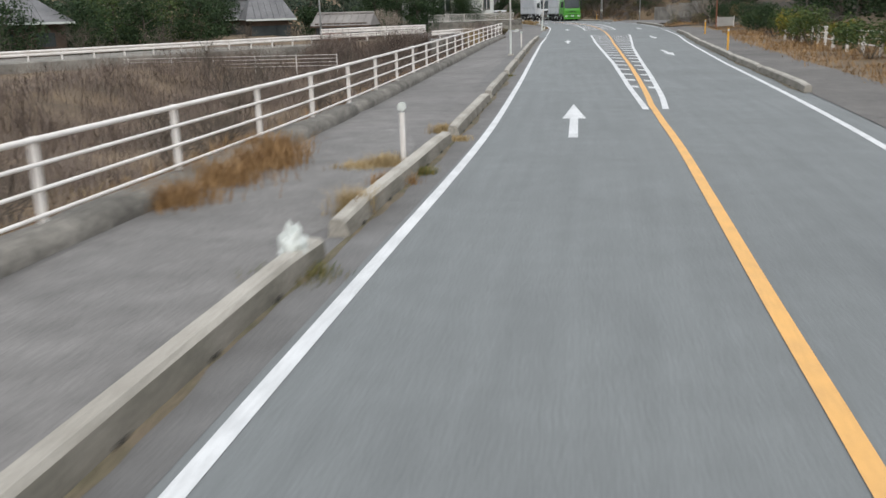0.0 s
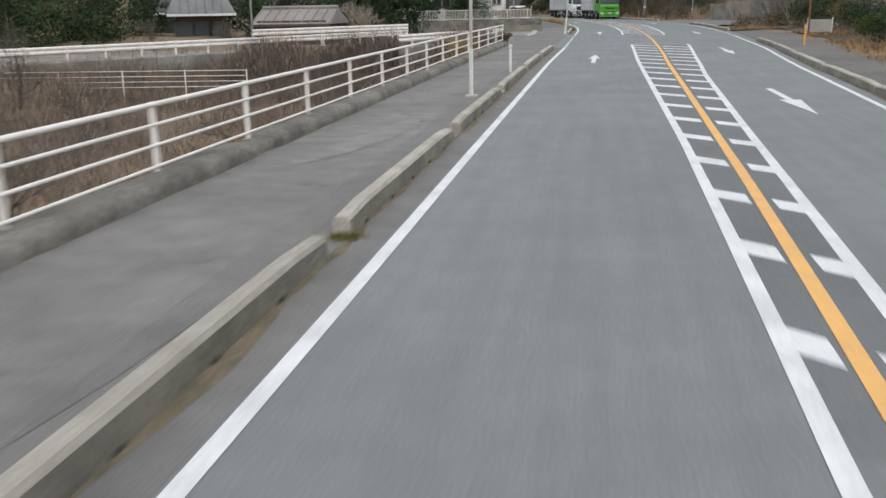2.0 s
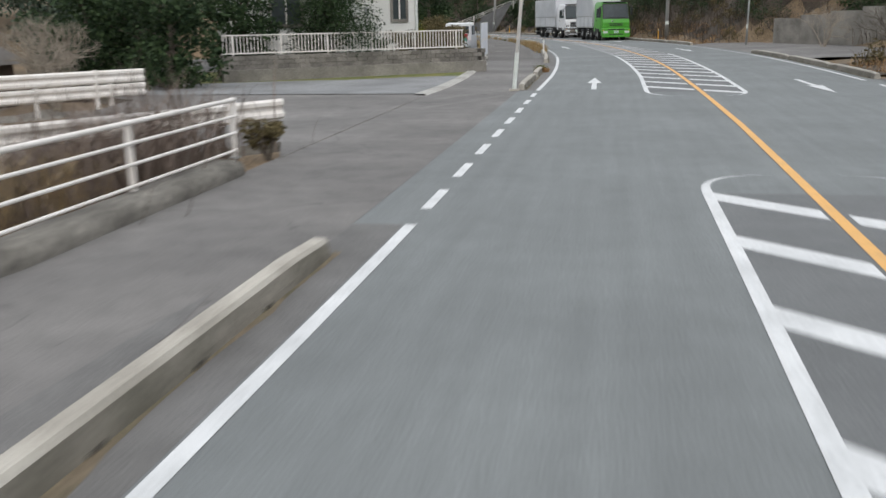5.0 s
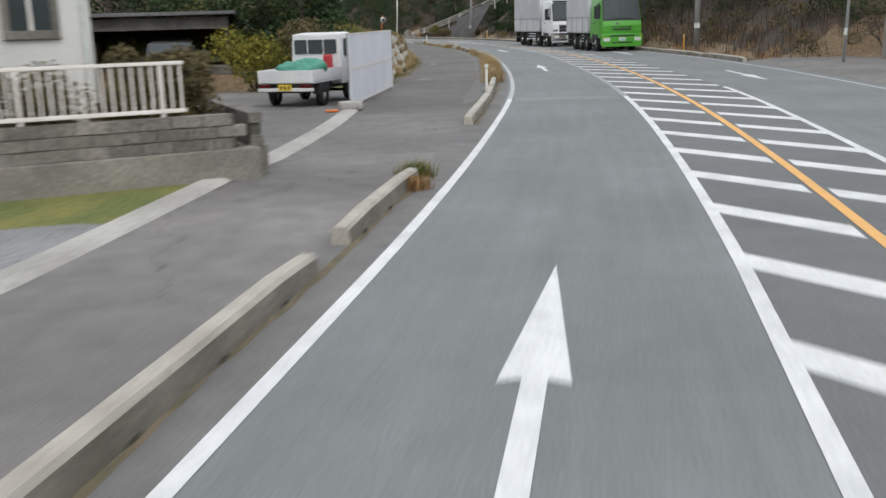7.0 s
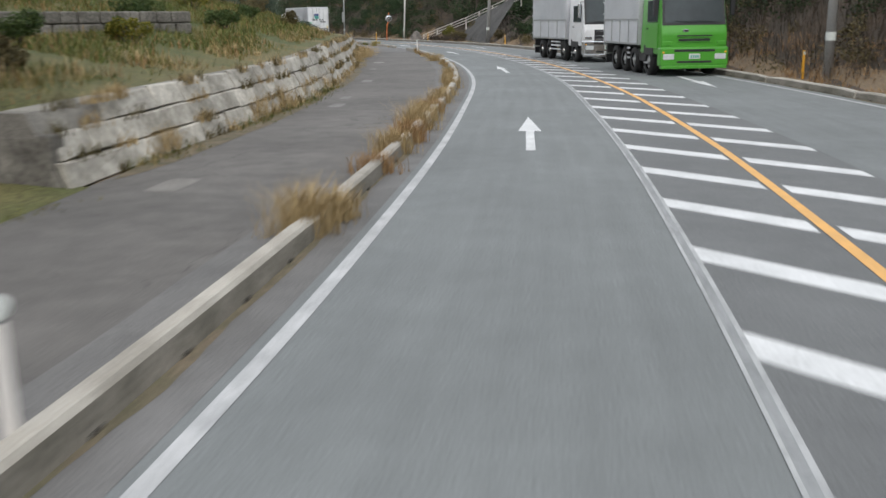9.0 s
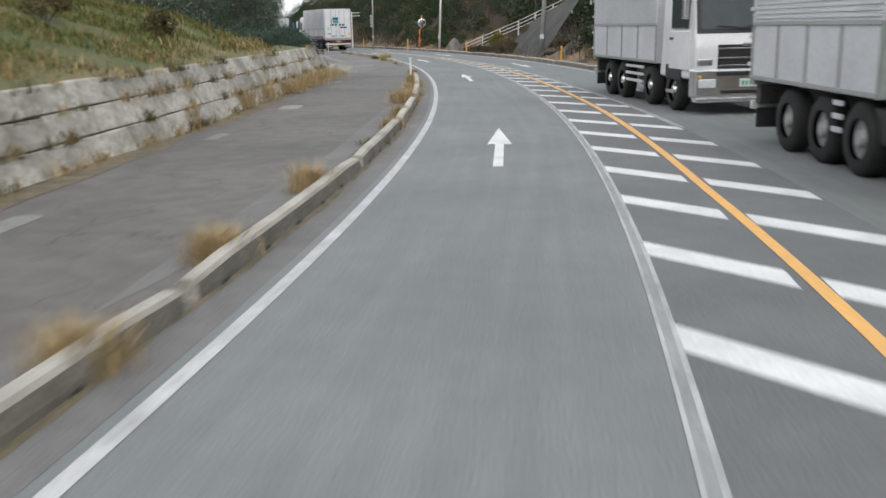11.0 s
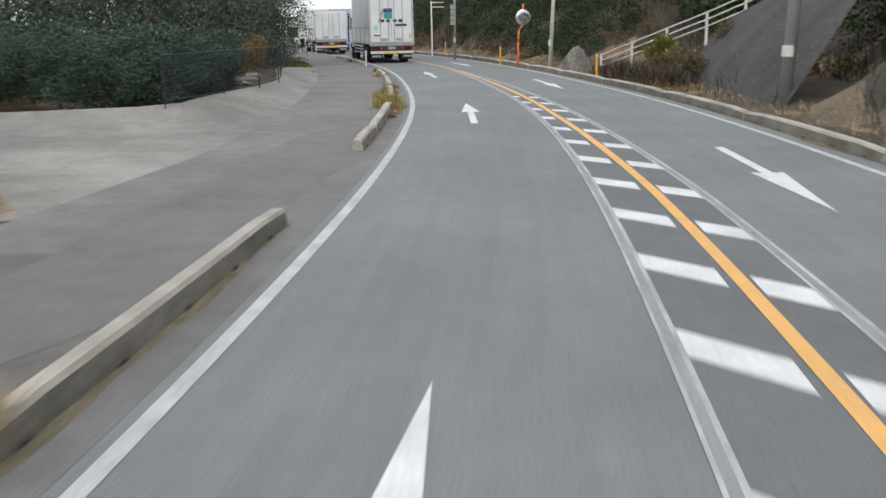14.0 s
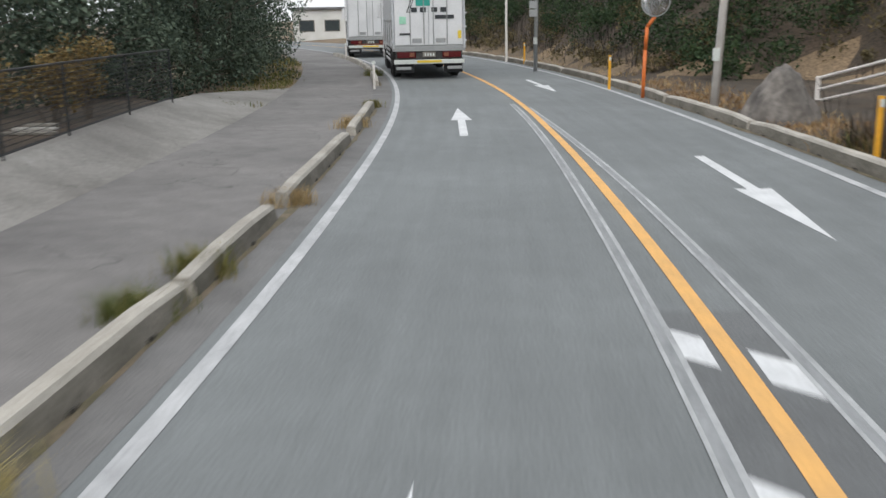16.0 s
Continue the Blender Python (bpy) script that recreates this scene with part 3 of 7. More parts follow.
def ground():
    xs = [-2500, -800, -300, -150, -110, -85, -70] + [-60 + 1.25 * i for i in range(81)] + [45, 50, 60, 80, 120, 300, 800, 2500]
    ys = [-2500, -600, -150, -70] + [-45 + 1.5 * i for i in range(215)] + [285, 300, 340, 420, 800, 2500]
    verts, faces = [], []
    for j, y in enumerate(ys):
        for i, x in enumerate(xs):
            s, o = nearest(x, y)
            z = bank(s, o)
            if not -1 < o - right_line(s) + 4 < 6 and (o < foot_left(s) - 0.8 or o > right_line(s) + 3):
                z += 0.10 * noise.noise((x * 0.5, y * 0.5, 0)) + 0.05 * noise.noise((x * 1.7, y * 1.7, 3))
            verts.append((x, y, z))
            if i and j:
                k = j * len(xs) + i
                faces.append((k - len(xs) - 1, k - len(xs), k, k - 1))
    tagged(new("ground", mesh_of("ground", verts, faces, SOIL, True)), "brown soil with dead winter grass", "ground", kind="structure")


ground()


# ---------------------------------------------------------------- kerbs
slot_bm = bmesh.new()
box(slot_bm, -0.012, 0.012, -0.05, 0.05, -0.03, 0.012)
SLOT = bpy.data.meshes.new("drain_slot")
slot_bm.to_mesh(SLOT)
slot_bm.free()
SLOT.materials.append(SLOT_DARK)


def kerb_block(s0, s1, side, o=0.0):
    """One long cast kerb block, 0.2 m high, with worn rounded edges."""
    n = max(2, round((s1 - s0) / 0.8))
    prof = [(0.0, -0.03), (-0.012, 0.06), (-0.03, 0.165), (-0.055, 0.2), (-0.165, 0.205), (-0.195, 0.18), (-0.21, -0.03)]
    verts, faces = [], []
    for i in range(n + 1):
        s = s0 + (s1 - s0) * i / n
        base = -0.42 if side < 0 else right_line(s) + 0.38
        end = 0.03 if i in (0, n) else 0.0
        for a, z in prof:
            w = noise.noise((s * 1.3, a * 9, z * 7 + side)) * 0.012
            off = a * (1 - end * 2) if side < 0 else -a * (1 - end * 2)
            verts.append(on(s, base + o + off + w, z - end * (z > 0.1) + w * 0.6))
        if i:
            k, c = i * len(prof), len(prof)
            for q in range(c - 1):
                faces.append((k - c + q, k - c + q + 1, k + q + 1, k + q) if side < 0 else (k - c + q, k + q, k + q + 1, k - c + q + 1))
    c = len(prof)
    faces.append(tuple(range(c)) if side < 0 else tuple(reversed(range(c))))
    faces.append(tuple(reversed(range(n * c, n * c + c))) if side < 0 else tuple(range(n * c, n * c + c)))
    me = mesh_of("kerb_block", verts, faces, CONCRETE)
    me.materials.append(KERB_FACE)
    # the two face rows towards the road take the darker concrete
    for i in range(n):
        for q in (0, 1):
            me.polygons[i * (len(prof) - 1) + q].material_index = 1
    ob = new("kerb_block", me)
    for k in range(int((s1 - s0) / 1.15)):
        s = s0 + 0.55 + 1.15 * k
        notch = new("drain_slot", SLOT)
        notch.parent = ob
        notch.matrix_local = stand(s, (-0.425 if side < 0 else right_line(s) + 0.385) + o, 0.022)
    tagged(ob, "weathered grey concrete kerb block beside the road", "kerb", "kerb blocks along the road", "structure")
    return ob


joints = [-18.0, -11.2, -4.0, 3.1, 10.1, 16.8, 23.9, 30.8, 37.9, 45.4, 52.2, 59.6]
for a, b in zip(joints, joints[1:]):
    kerb_block(a + 0.36, b - 0.36, -1, 0.05 * noise.noise((a, 3, 1)))
for a, b in ((78.4, 83.3), (84.3, 87.85), (94.4, 100.4), (100.6, 107.2), (107.6, 114.0), (114.3, 121.0), (121.3, 128.0), (128.3, 135.0), (135.2, 141.0), (141.2, 147.0),
             (147.2, 153.4), (153.6, 160.2), (160.4, 166.3), (172.2, 174.7), (174.8, 180.2), (180.5, 184.15), (184.3, 187.1), (187.8, 193.4), (194.3, 199.6), (207.0, 213.0), (213.4, 220.0), (220.4, 227), (227.4, 234)):
    kerb_block(a, b, -1)
for a, b in ((17.2, 24.0), (24.1, 31.0), (31.1, 38.0), (38.1, 45.0), (45.1, 52.0), (52.1, 59.0), (59.1, 66.0), (82.0, 88.0), (88.1, 95.0), (95.1, 102.0), (116, 122.0), (194.1, 199.4)) + tuple((122.1 + 6 * k, 128.0 + 6 * k) for k in range(12)) + tuple((199.6 + 6.1 * k, 205.6 + 6.1 * k) for k in range(6)):
    kerb_block(a, b, 1)


def kerb_dirt(s0, s1, o, side):
    """A ragged line of dirt washed up against the kerb."""
    n = round((s1 - s0) / 0.25)
    verts, faces = [], []
    for i in range(n + 1):
        s = s0 + (s1 - s0) * i / n
        base = o if side < 0 else right_line(s) + 0.40
        reach = 0.04 + 0.13 * max(0.0, noise.noise((s * 0.45, side, 2)) + 0.2) + 0.035 * noise.noise((s * 2.3, side, 4))
        verts += [on(s, base, 0.014), on(s, base - side * max(reach, 0.015), 0.004)]
        if i:
            k = 2 * i
            faces.append((k - 2, k - 1, k + 1, k))
    tagged(new("kerb_dirt", mesh_of("kerb_dirt", verts, faces, DIRT)), "ragged line of brown dirt along the kerb foot", "dirt", kind="structure")


for a, b in ((-18, 59.4), (78.4, 87.8), (94.4, 166.3), (172.2, 199.4), (207, 234)):
    kerb_dirt(a, b, -0.44, -1)
for a, b in ((17, 66), (82, 102), (116, 236)):
    kerb_dirt(a, b, 0, 1)


# ---------------------------------------------------------------- fence beside the stream
def ledge():
    """The low rounded concrete base under the fence."""
    prof = [(0.05, -0.02), (0.06, 0.09), (0.02, 0.17), (-0.08, 0.215), (-0.34, 0.21), (-0.46, 0.12), (-0.48, -0.5)]
    verts, faces = [], []
    s0, s1, n = -40.0, 63.5, 207
    for i in range(n + 1):
        s = s0 + (s1 - s0) * i / n
        dip = 0.07 * (1 - abs(math.sin(math.pi * s / 2.9)) ** 0.12)
        for a, z in prof:
            w = noise.noise((s * 1.1, a * 5, z * 3)) * 0.02
            verts.append(on(s, -2.95 + a + w - dip * (a > -0.2), z + w - dip))
        if i:
            k, c = i * len(prof), len(prof)
            faces += [(k - c + q, k - c + q + 1, k + q + 1, k + q) for q in range(c - 1)]
    tagged(new("fence_footing", mesh_of("fence_footing", verts, faces, FOOTING, True)), "dark weathered rounded concrete footing under the fence", "footing", kind="structure")


ledge()
FENCE_O = -3.24
post_s = [64.0 - 2.9 * k for k in range(34)]


def stream_fence():
    f = thing("railing", Matrix(), "white painted steel pipe railing along the footpath edge", "railing")
    bm = bmesh.new()
    box(bm, -0.036, 0.036, -0.025, 0.025, 0.1, 0.99, 0.012)
    first = part("post", bm, WHITE_PAINT, f)
    first.matrix_local = stand(post_s[0], FENCE_O)
    cap = bmesh.new()
    box(cap, -0.07, 0.07, -0.06, 0.06, 0.15, 0.17, 0.004)
    plate = part("base_plate", cap, GREY_STEEL, first)
    for s in post_s[1:]:
        p = new("post", first.data)
        p.parent, p.matrix_local = f, stand(s, FENCE_O)
        q = new("base_plate", plate.data)
        q.parent = p
    for z, r in ((0.965, 0.03), (0.74, 0.021), (0.51, 0.021), (0.27, 0.021)):
        verts, faces = [], []
        n = 80
        for i in range(n + 1):
            s = post_s[-1] + (post_s[0] - post_s[-1]) * i / n
            for k in range(8):
                w = 2 * math.pi * k / 8
                verts.append(on(s, FENCE_O + 0.045 + r * math.cos(w), z + r * math.sin(w)))
            if i:
                b = 8 * i
                faces += [(b - 8 + k, b - 8 + (k + 1) % 8, b + (k + 1) % 8, b + k) for k in range(8)]
        rail = new("rail", mesh_of("rail", verts, faces, WHITE_PAINT, True))
        rail.parent = f


stream_fence()

# ---------------------------------------------------------------- plants
rng = np.random.default_rng(7)


def blades_mesh(name, spots, heights, mat, width=0.012, lean=0.35, per=6, spread=0.08):
    """Many thin tapering stalks: each spot gets a few, bent outwards."""
    spots, heights = np.repeat(np.asarray(spots, float), per, 0), np.repeat(np.asarray(heights, float), per)
    n = len(spots)
    base = spots + np.c_[rng.normal(0, spread, (n, 2)), np.full(n, -0.03)]
    h = heights * rng.uniform(0.45, 1.0, n)
    ang = rng.uniform(0, 2 * np.pi, n)
    way = np.c_[np.cos(ang), np.sin(ang), np.zeros(n)]
    side = np.c_[-np.sin(ang), np.cos(ang), np.zeros(n)] * (width * rng.uniform(0.6, 1.5, n))[:, None]
    bend = lean * h * rng.uniform(0.1, 1.0, n)
    up = np.array([0, 0, 1.0])
    mid = base + way * (bend * 0.3)[:, None] + up * (h * 0.6)[:, None]
    tip = base + way * bend[:, None] + up * h[:, None]
    v = np.stack([base - side, base + side, mid + side * 0.8, mid - side * 0.8, tip], 1).reshape(-1, 3)
    k = np.arange(n) * 5
    faces = [f for a in k.tolist() for f in ((a, a + 1, a + 2, a + 3), (a + 3, a + 2, a + 4))]
    me = bpy.data.meshes.new(name)
    me.from_pydata(v.tolist(), [], faces)
    me.materials.append(mat)
    return me


def leaves_mesh(name, centres, radii, mat, per=120, size=0.09, flat=0.8):
    """Clumps of small leaf blades round centres, denser towards the outside."""
    centres, radii = np.asarray(centres, float), np.asarray(radii, float)
    c, r = np.repeat(centres, per, 0), np.repeat(radii, per)
    n = len(c)
    d = rng.normal(0, 1, (n, 3))
    d /= np.linalg.norm(d, axis=1, keepdims=True)
    p = c + d * (r * rng.uniform(0.35, 1.08, n) ** 0.6)[:, None] * np.array([1, 1, flat])
    a, b = rng.normal(0, 1, (n, 3)), rng.normal(0, 1, (n, 3))
    a /= np.linalg.norm(a, axis=1, keepdims=True)
    b -= a * (a * b).sum(1, keepdims=True)
    b /= np.linalg.norm(b, axis=1, keepdims=True)
    s = (size * rng.uniform(0.55, 1.35, n))[:, None]
    v = np.stack([p - a * s, p + b * s * 0.5, p + a * s, p - b * s * 0.5], 1).reshape(-1, 3)
    faces = (np.arange(n)[:, None] * 4 + np.arange(4)).tolist()
    me = bpy.data.meshes.new(name)
    me.from_pydata(v.tolist(), [], faces)
    me.materials.append(mat)
    return me


def limbs(bm, a, way, length, r, depth, spread=0.6, rise=0.1):
    """A forking limb, drawn as tapering bars."""
    b = a + way * length
    rod(bm, a, b, r, r * 0.65, 6 if r > 0.03 else 4)
    if depth == 0:
        return
    for _ in range(3 if depth > 1 else 2):
        turn = Vector(rng.normal(0, spread, 3)) + Vector((0, 0, rise))
        limbs(bm, a + (b - a) * float(rng.uniform(0.6, 1.0)), (way + turn).normalized(), length * float(rng.uniform(0.55, 0.8)), r * 0.6, depth - 1, spread, rise)


def tree(x, y, z, height, width, leaf, label, lumps=16, per=170, size=0.13, low=0.25, bark=None, category="tree", group=""):
    """A trunk with limbs and a crown of leaf clumps with gaps."""
    t = thing("tree", Matrix.Translation((x, y, z)), label, category, group)
    bm = bmesh.new()
    top = height * 0.75
    rod(bm, (0, 0, -0.2), (0, 0, top), 0.05 + height * 0.018, 0.03, 8)
    centres, radii = [], []
    for k in range(lumps):
        u = low + (1 - low) * (k + 0.5) / lumps
        reach = width * 0.5 * (1.15 - abs(u - 0.5)) * float(rng.uniform(0.35, 0.95))
        w = float(rng.uniform(0, 2 * math.pi))
        c = Vector((reach * math.cos(w), reach * math.sin(w), height * u * 0.95))
        rod(bm, (0, 0, min(c.z * 0.8, top)), c, 0.035, 0.012, 5)
        centres.append(c)
        radii.append(width * float(rng.uniform(0.2, 0.34)))
    part("trunk", bm, bark or BARK, t)
    crown = new("crown", leaves_mesh("crown", centres, radii, leaf, per, size))
    crown.parent = t
    return t


def shrub(x, y, z, height, width, leaf, label, lumps=9, per=150, size=0.06, category="shrub", low=0.3):
    t = thing("shrub", Matrix.Translation((x, y, z)), label, category)
    bm = bmesh.new()
    centres, radii = [], []
    for k in range(lumps):
        w, reach = float(rng.uniform(0, 2 * math.pi)), width * 0.36 * float(rng.uniform(0, 1)) ** 0.6
        c = Vector((reach * math.cos(w), reach * math.sin(w), height * float(rng.uniform(low, 0.8))))
        rod(bm, (0, 0, -0.1), c, 0.02, 0.008, 4)
        centres.append(c)
        radii.append(min(width, height) * float(rng.uniform(0.2, 0.32)))
    part("stem", bm, BARK, t)
    crown = new("foliage", leaves_mesh("foliage", centres, radii, leaf, per, size))
    crown.parent = t
    return t


def bare_tree(x, y, z, height, label, bark, stems=3, depth=4, r=0.09):
    bm = bmesh.new()
    for _ in range(stems):
        limbs(bm, Vector((0, 0, -0.1)), Vector((*rng.normal(0, 0.35, 2), 1)).normalized(), height * 0.38, r, depth, 0.5, 0.12)
    t = thing("bare_tree", Matrix.Translation((x, y, z)), label, "tree")
    part("trunk", bm, bark, t)
    return t


def tuft(s, o, height, radius, mat, label, stalks=600, z=0.0, width=0.004):
    """One clump of grass or weed."""
    m = stand(s, o, z)
    n = stalks // 6
    spots = np.c_[rng.normal(0, radius * 0.45, (n, 2)), np.zeros(n)]
    t = thing("weed_tuft", m, label, "weeds", "weed tufts along the road")
    ob = new("grass", blades_mesh("grass", spots, np.full(n, height), mat, width, 0.95, 6, radius * 0.25))
    ob.parent = t
    ob["kind"] = "stuff"
    return t


def scatter(name, label, s0, s1, o0, o1, count, h0, h1, mat, width=0.02, lean=0.4, per=5, spread=0.12, lift=0.0):
    """Grass or brush that nobody could count, on the ground between two offsets."""
    ss = rng.uniform(s0, s1, count)
    spots, heights = [], []
    for s in ss:
        a = o0(s) if callable(o0) else o0
        b = o1(s) if callable(o1) else o1
        o = a + (b - a) * float(rng.uniform(0, 1))
        if noise.noise((s * 0.35, o * 0.35, 5)) < -0.22 or (91 < s < 116 and 0 < o - right_line(s) < 7.8) or (176 < s < 207 and 2.4 < o - right_line(s) < 7) or (s > 256 and o > 0):
            continue
        p = on(float(s), o)
        spots.append((p.x, p.y, bank(float(s), o) + lift))
        heights.append(h0 + (h1 - h0) * float(rng.uniform(0, 1)) ** 1.5)
    return tagged(new(name, blades_mesh(name, spots, heights, mat, width, lean, per, spread)), label, "grass", kind="stuff")


# along the stream bank beside the fence
scatter("dry_grass", "tan dry grass on the stream bank", -25, 62, -4.8, -3.45, 1900, 0.15, 0.45, RUSTY_GRASS, 0.009, 1.4, 8, 0.17)
scatter("dry_grass", "pale dry reeds in the stream bed", -25, 60, -10, -4.4, 2400, 0.15, 0.5, DRY_GRASS, 0.008, 1.7, 7, 0.22)
scatter("dead_brush", "brown leafless brush filling the stream bed", -25, 64, -20, -6.2, 7600, 0.5, 1.5, TWIGS, 0.006, 1.7, 10, 0.5)
scatter("dead_brush", "brown leafless brush on the far bank", -20, 64, -24, -17, 2400, 0.6, 1.5, TWIGS, 0.008, 1.6, 9, 0.5)
scatter("dead_brush", "brown leafless brush beyond the far lane", -30, 62, -50, -32, 2600, 0.9, 2.2, TWIGS, 0.014, 0.9, 9, 0.5)
scatter("dead_brush", "brown brush at the end of the stream", 54, 66, -17, -4.2, 1500, 0.6, 1.3, TWIGS, 0.009, 1.0, 9, 0.4)
scatter("dead_brush", "tangled brush before the side road's head wall", 59.5, 65.5, -17, -4.0, 1500, 0.9, 1.9, TWIGS, 0.009, 1.2, 9, 0.45, 0.2)
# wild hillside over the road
scatter("hill_brush", "dead brush on the hillside with shade in its colour", 150, 256, lambda s: right_line(s) + 2.3, lambda s: right_line(s) + 12, 3600, 0.5, 1.6, DARK_TWIGS, 0.011, 1.2, 8, 0.4)
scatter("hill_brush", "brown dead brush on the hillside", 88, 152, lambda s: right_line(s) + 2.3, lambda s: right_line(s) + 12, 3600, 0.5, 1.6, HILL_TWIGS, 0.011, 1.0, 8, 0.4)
scatter("hill_grass", "tan dry grass at the foot of the shaded hill", 150, 250, lambda s: right_line(s) + 1.2, lambda s: right_line(s) + 2.6, 1300, 0.08, 0.34, DRY_GRASS, 0.009, 1.5, 8, 0.2)
scatter("hill_grass", "rust and tan dry grass at the foot of the hill", 84, 152, lambda s: right_line(s) + 1.3, lambda s: right_line(s) + 4.0, 2300, 0.12, 0.5, RUSTY_GRASS, 0.009, 1.5, 8, 0.24)
scatter("verge_grass", "tan dry grass on the narrow verge", 84, 250, lambda s: right_line(s) + 0.75, lambda s: right_line(s) + 1.7, 1800, 0.06, 0.22, DRY_GRASS, 0.009, 0.7, 7, 0.12)
scatter("hill_grass", "matted rust-brown grass at the foot of the slope wall", 183.4, 192.0, lambda s: right_line(s) + 0.95, lambda s: right_line(s) + 2.35, 330, 0.15, 0.6, RUSTY_GRASS, 0.008, 1.3, 8, 0.22)
scatter("hill_brush", "brown twiggy brush at the foot of the slope wall", 184.4, 192.0, lambda s: right_line(s) + 1.2, lambda s: right_line(s) + 2.35, 640, 0.35, 1.0, HILL_TWIGS, 0.009, 1.2, 8, 0.3)
scatter("verge_grass", "low tan and rust grass around the boulder", 192.0, 208, lambda s: right_line(s) + 0.75, lambda s: right_line(s) + 2.35, 1100, 0.06, 0.3, RUSTY_GRASS, 0.009, 1.2, 8, 0.18)
scatter("hill_grass", "matted tan and olive grass at the foot of the slope wall", 183.4, 192.0, lambda s: right_line(s) + 0.95, lambda s: right_line(s) + 2.35, 420, 0.12, 0.5, BANK_GRASS, 0.008, 1.3, 8, 0.22)
# grass bank above the stone wall
scatter("bank_grass", "green and tan grass on the bank over the wall", 109.6, 168, lambda s: foot_left(s) - 14, lambda s: foot_left(s) - 1.0, 17000, 0.1, 0.42, BANK_GRASS, 0.011, 0.8, 7, 0.2)
scatter("bank_grass", "tall tan grass on the bank crest", 112, 168, lambda s: foot_left(s) - 3, lambda s: foot_left(s) - 1.3, 600, 0.2, 0.55, DRY_GRASS, 0.010, 0.9, 7, 0.12)
scatter("bank_grass", "tall tan and rust grass clumps over the bank", 110, 168, lambda s: foot_left(s) - 12, lambda s: foot_left(s) - 1.4, 1000, 0.2, 0.5, RUSTY_GRASS, 0.01, 0.9, 8, 0.2)
scatter("bank_grass", "fresh green grass high on the bank", 112, 166, lambda s: foot_left(s) - 13, lambda s: foot_left(s) - 3, 7500, 0.12, 0.36, GREEN_GRASS, 0.010, 0.9, 8, 0.2)
scatter("wall_foot_weeds", "green and olive weeds along the wall foot", 105.5, 128, lambda s: foot_left(s) - 0.35, lambda s: foot_left(s) + 0.25, 900, 0.05, 0.25, BANK_GRASS, 0.009, 0.9, 7, 0.12)
scatter("wall_foot_weeds", "tan weeds at the foot of the stone wall", 110, 168, lambda s: foot_left(s) - 0.55, lambda s: foot_left(s) + 0.15, 420, 0.08, 0.4, DRY_GRASS, 0.009, 0.6, 7, 0.14)
# strip of grass before the house wall
LOT_EDGE = [(77, -18), (81.4, -12.5), (83.0, -7.7), (83.8, -6.2), (84.3, -4.95), (85.0, -3.6)]
scatter("lawn_strip", "green and yellow grass strip below the house wall", 82.4, 88.2, -10, lambda s: min(-3.45, ramp(LOT_EDGE, s)), 2900, 0.03, 0.12, LAWN, 0.008, 0.8, 7, 0.12)
scatter("lawn_strip", "green weeds along the footpath edge", 85.8, 90.4, -4.0, -3.4, 260, 0.08, 0.28, BANK_GRASS, 0.008, 0.8, 7, 0.1)
scatter("verge_grass", "green and tan weeds between the panel and the wall", 104.8, 109.2, -8, lambda s: foot_left(s) - 0.15, 800, 0.08, 0.4, BANK_GRASS, 0.01, 0.8, 7, 0.12, 0.22)
scatter("right_verge", "brown dry grass under the shrubs", 5, 78, lambda s: right_line(s) + ramp([(5, 2.5), (50, 2.6), (66, 3.5)], s), lambda s: right_line(s) + 9, 3000, 0.1, 0.45, RUSTY_GRASS, 0.010, 1.5, 8, 0.22)


def hill_leaves():
    centres, radii = [], []
    for _ in range(4200):
        s = float(rng.uniform(90, 265))
        r = float(rng.uniform(3.0 if s > 140 else 4.5, 15))
        if ((174 < s < 204 or 91 < s < 116) and r < 8.5) or s > 254:
            continue
        o = right_line(s) + r
        if noise.noise((s * 0.15, o * 0.2, 9)) < -0.3 + 0.3 * (s < 135):
            continue
        p = on(s, o)
        centres.append((p.x, p.y, bank(s, o) + float(rng.uniform(0.2, 1.3))))
        radii.append(float(rng.uniform(0.35, 0.9)))
    tagged(new("hill_shrubs", leaves_mesh("hill_shrubs", centres, radii, LEAF_DARK, 160, 0.062)), "dark evergreen shrubs over the hillside", "shrubs", kind="stuff")


hill_leaves()


def low_brush():
    centres, radii = [], []
    for _ in range(1500):
        s = float(rng.uniform(86, 262))
        r = float(rng.uniform(1.9, 8))
        o = right_line(s) + r
        if noise.noise((s * 0.3, o * 0.4, 17)) < 0.0 or (91 < s < 116 and r < 8) or (176 < s < 207 and r < 6.5) or s > 254:
            continue
        p = on(s, o)
        centres.append((p.x, p.y, bank(s, o) + float(rng.uniform(0.1, 0.7))))
        radii.append(float(rng.uniform(0.25, 0.65)))
    tagged(new("hill_bushes", leaves_mesh("hill_bushes", centres, radii, LEAF_OLIVE, 110, 0.06)), "low olive-brown bushes on the hillside", "shrubs", kind="stuff")


low_brush()


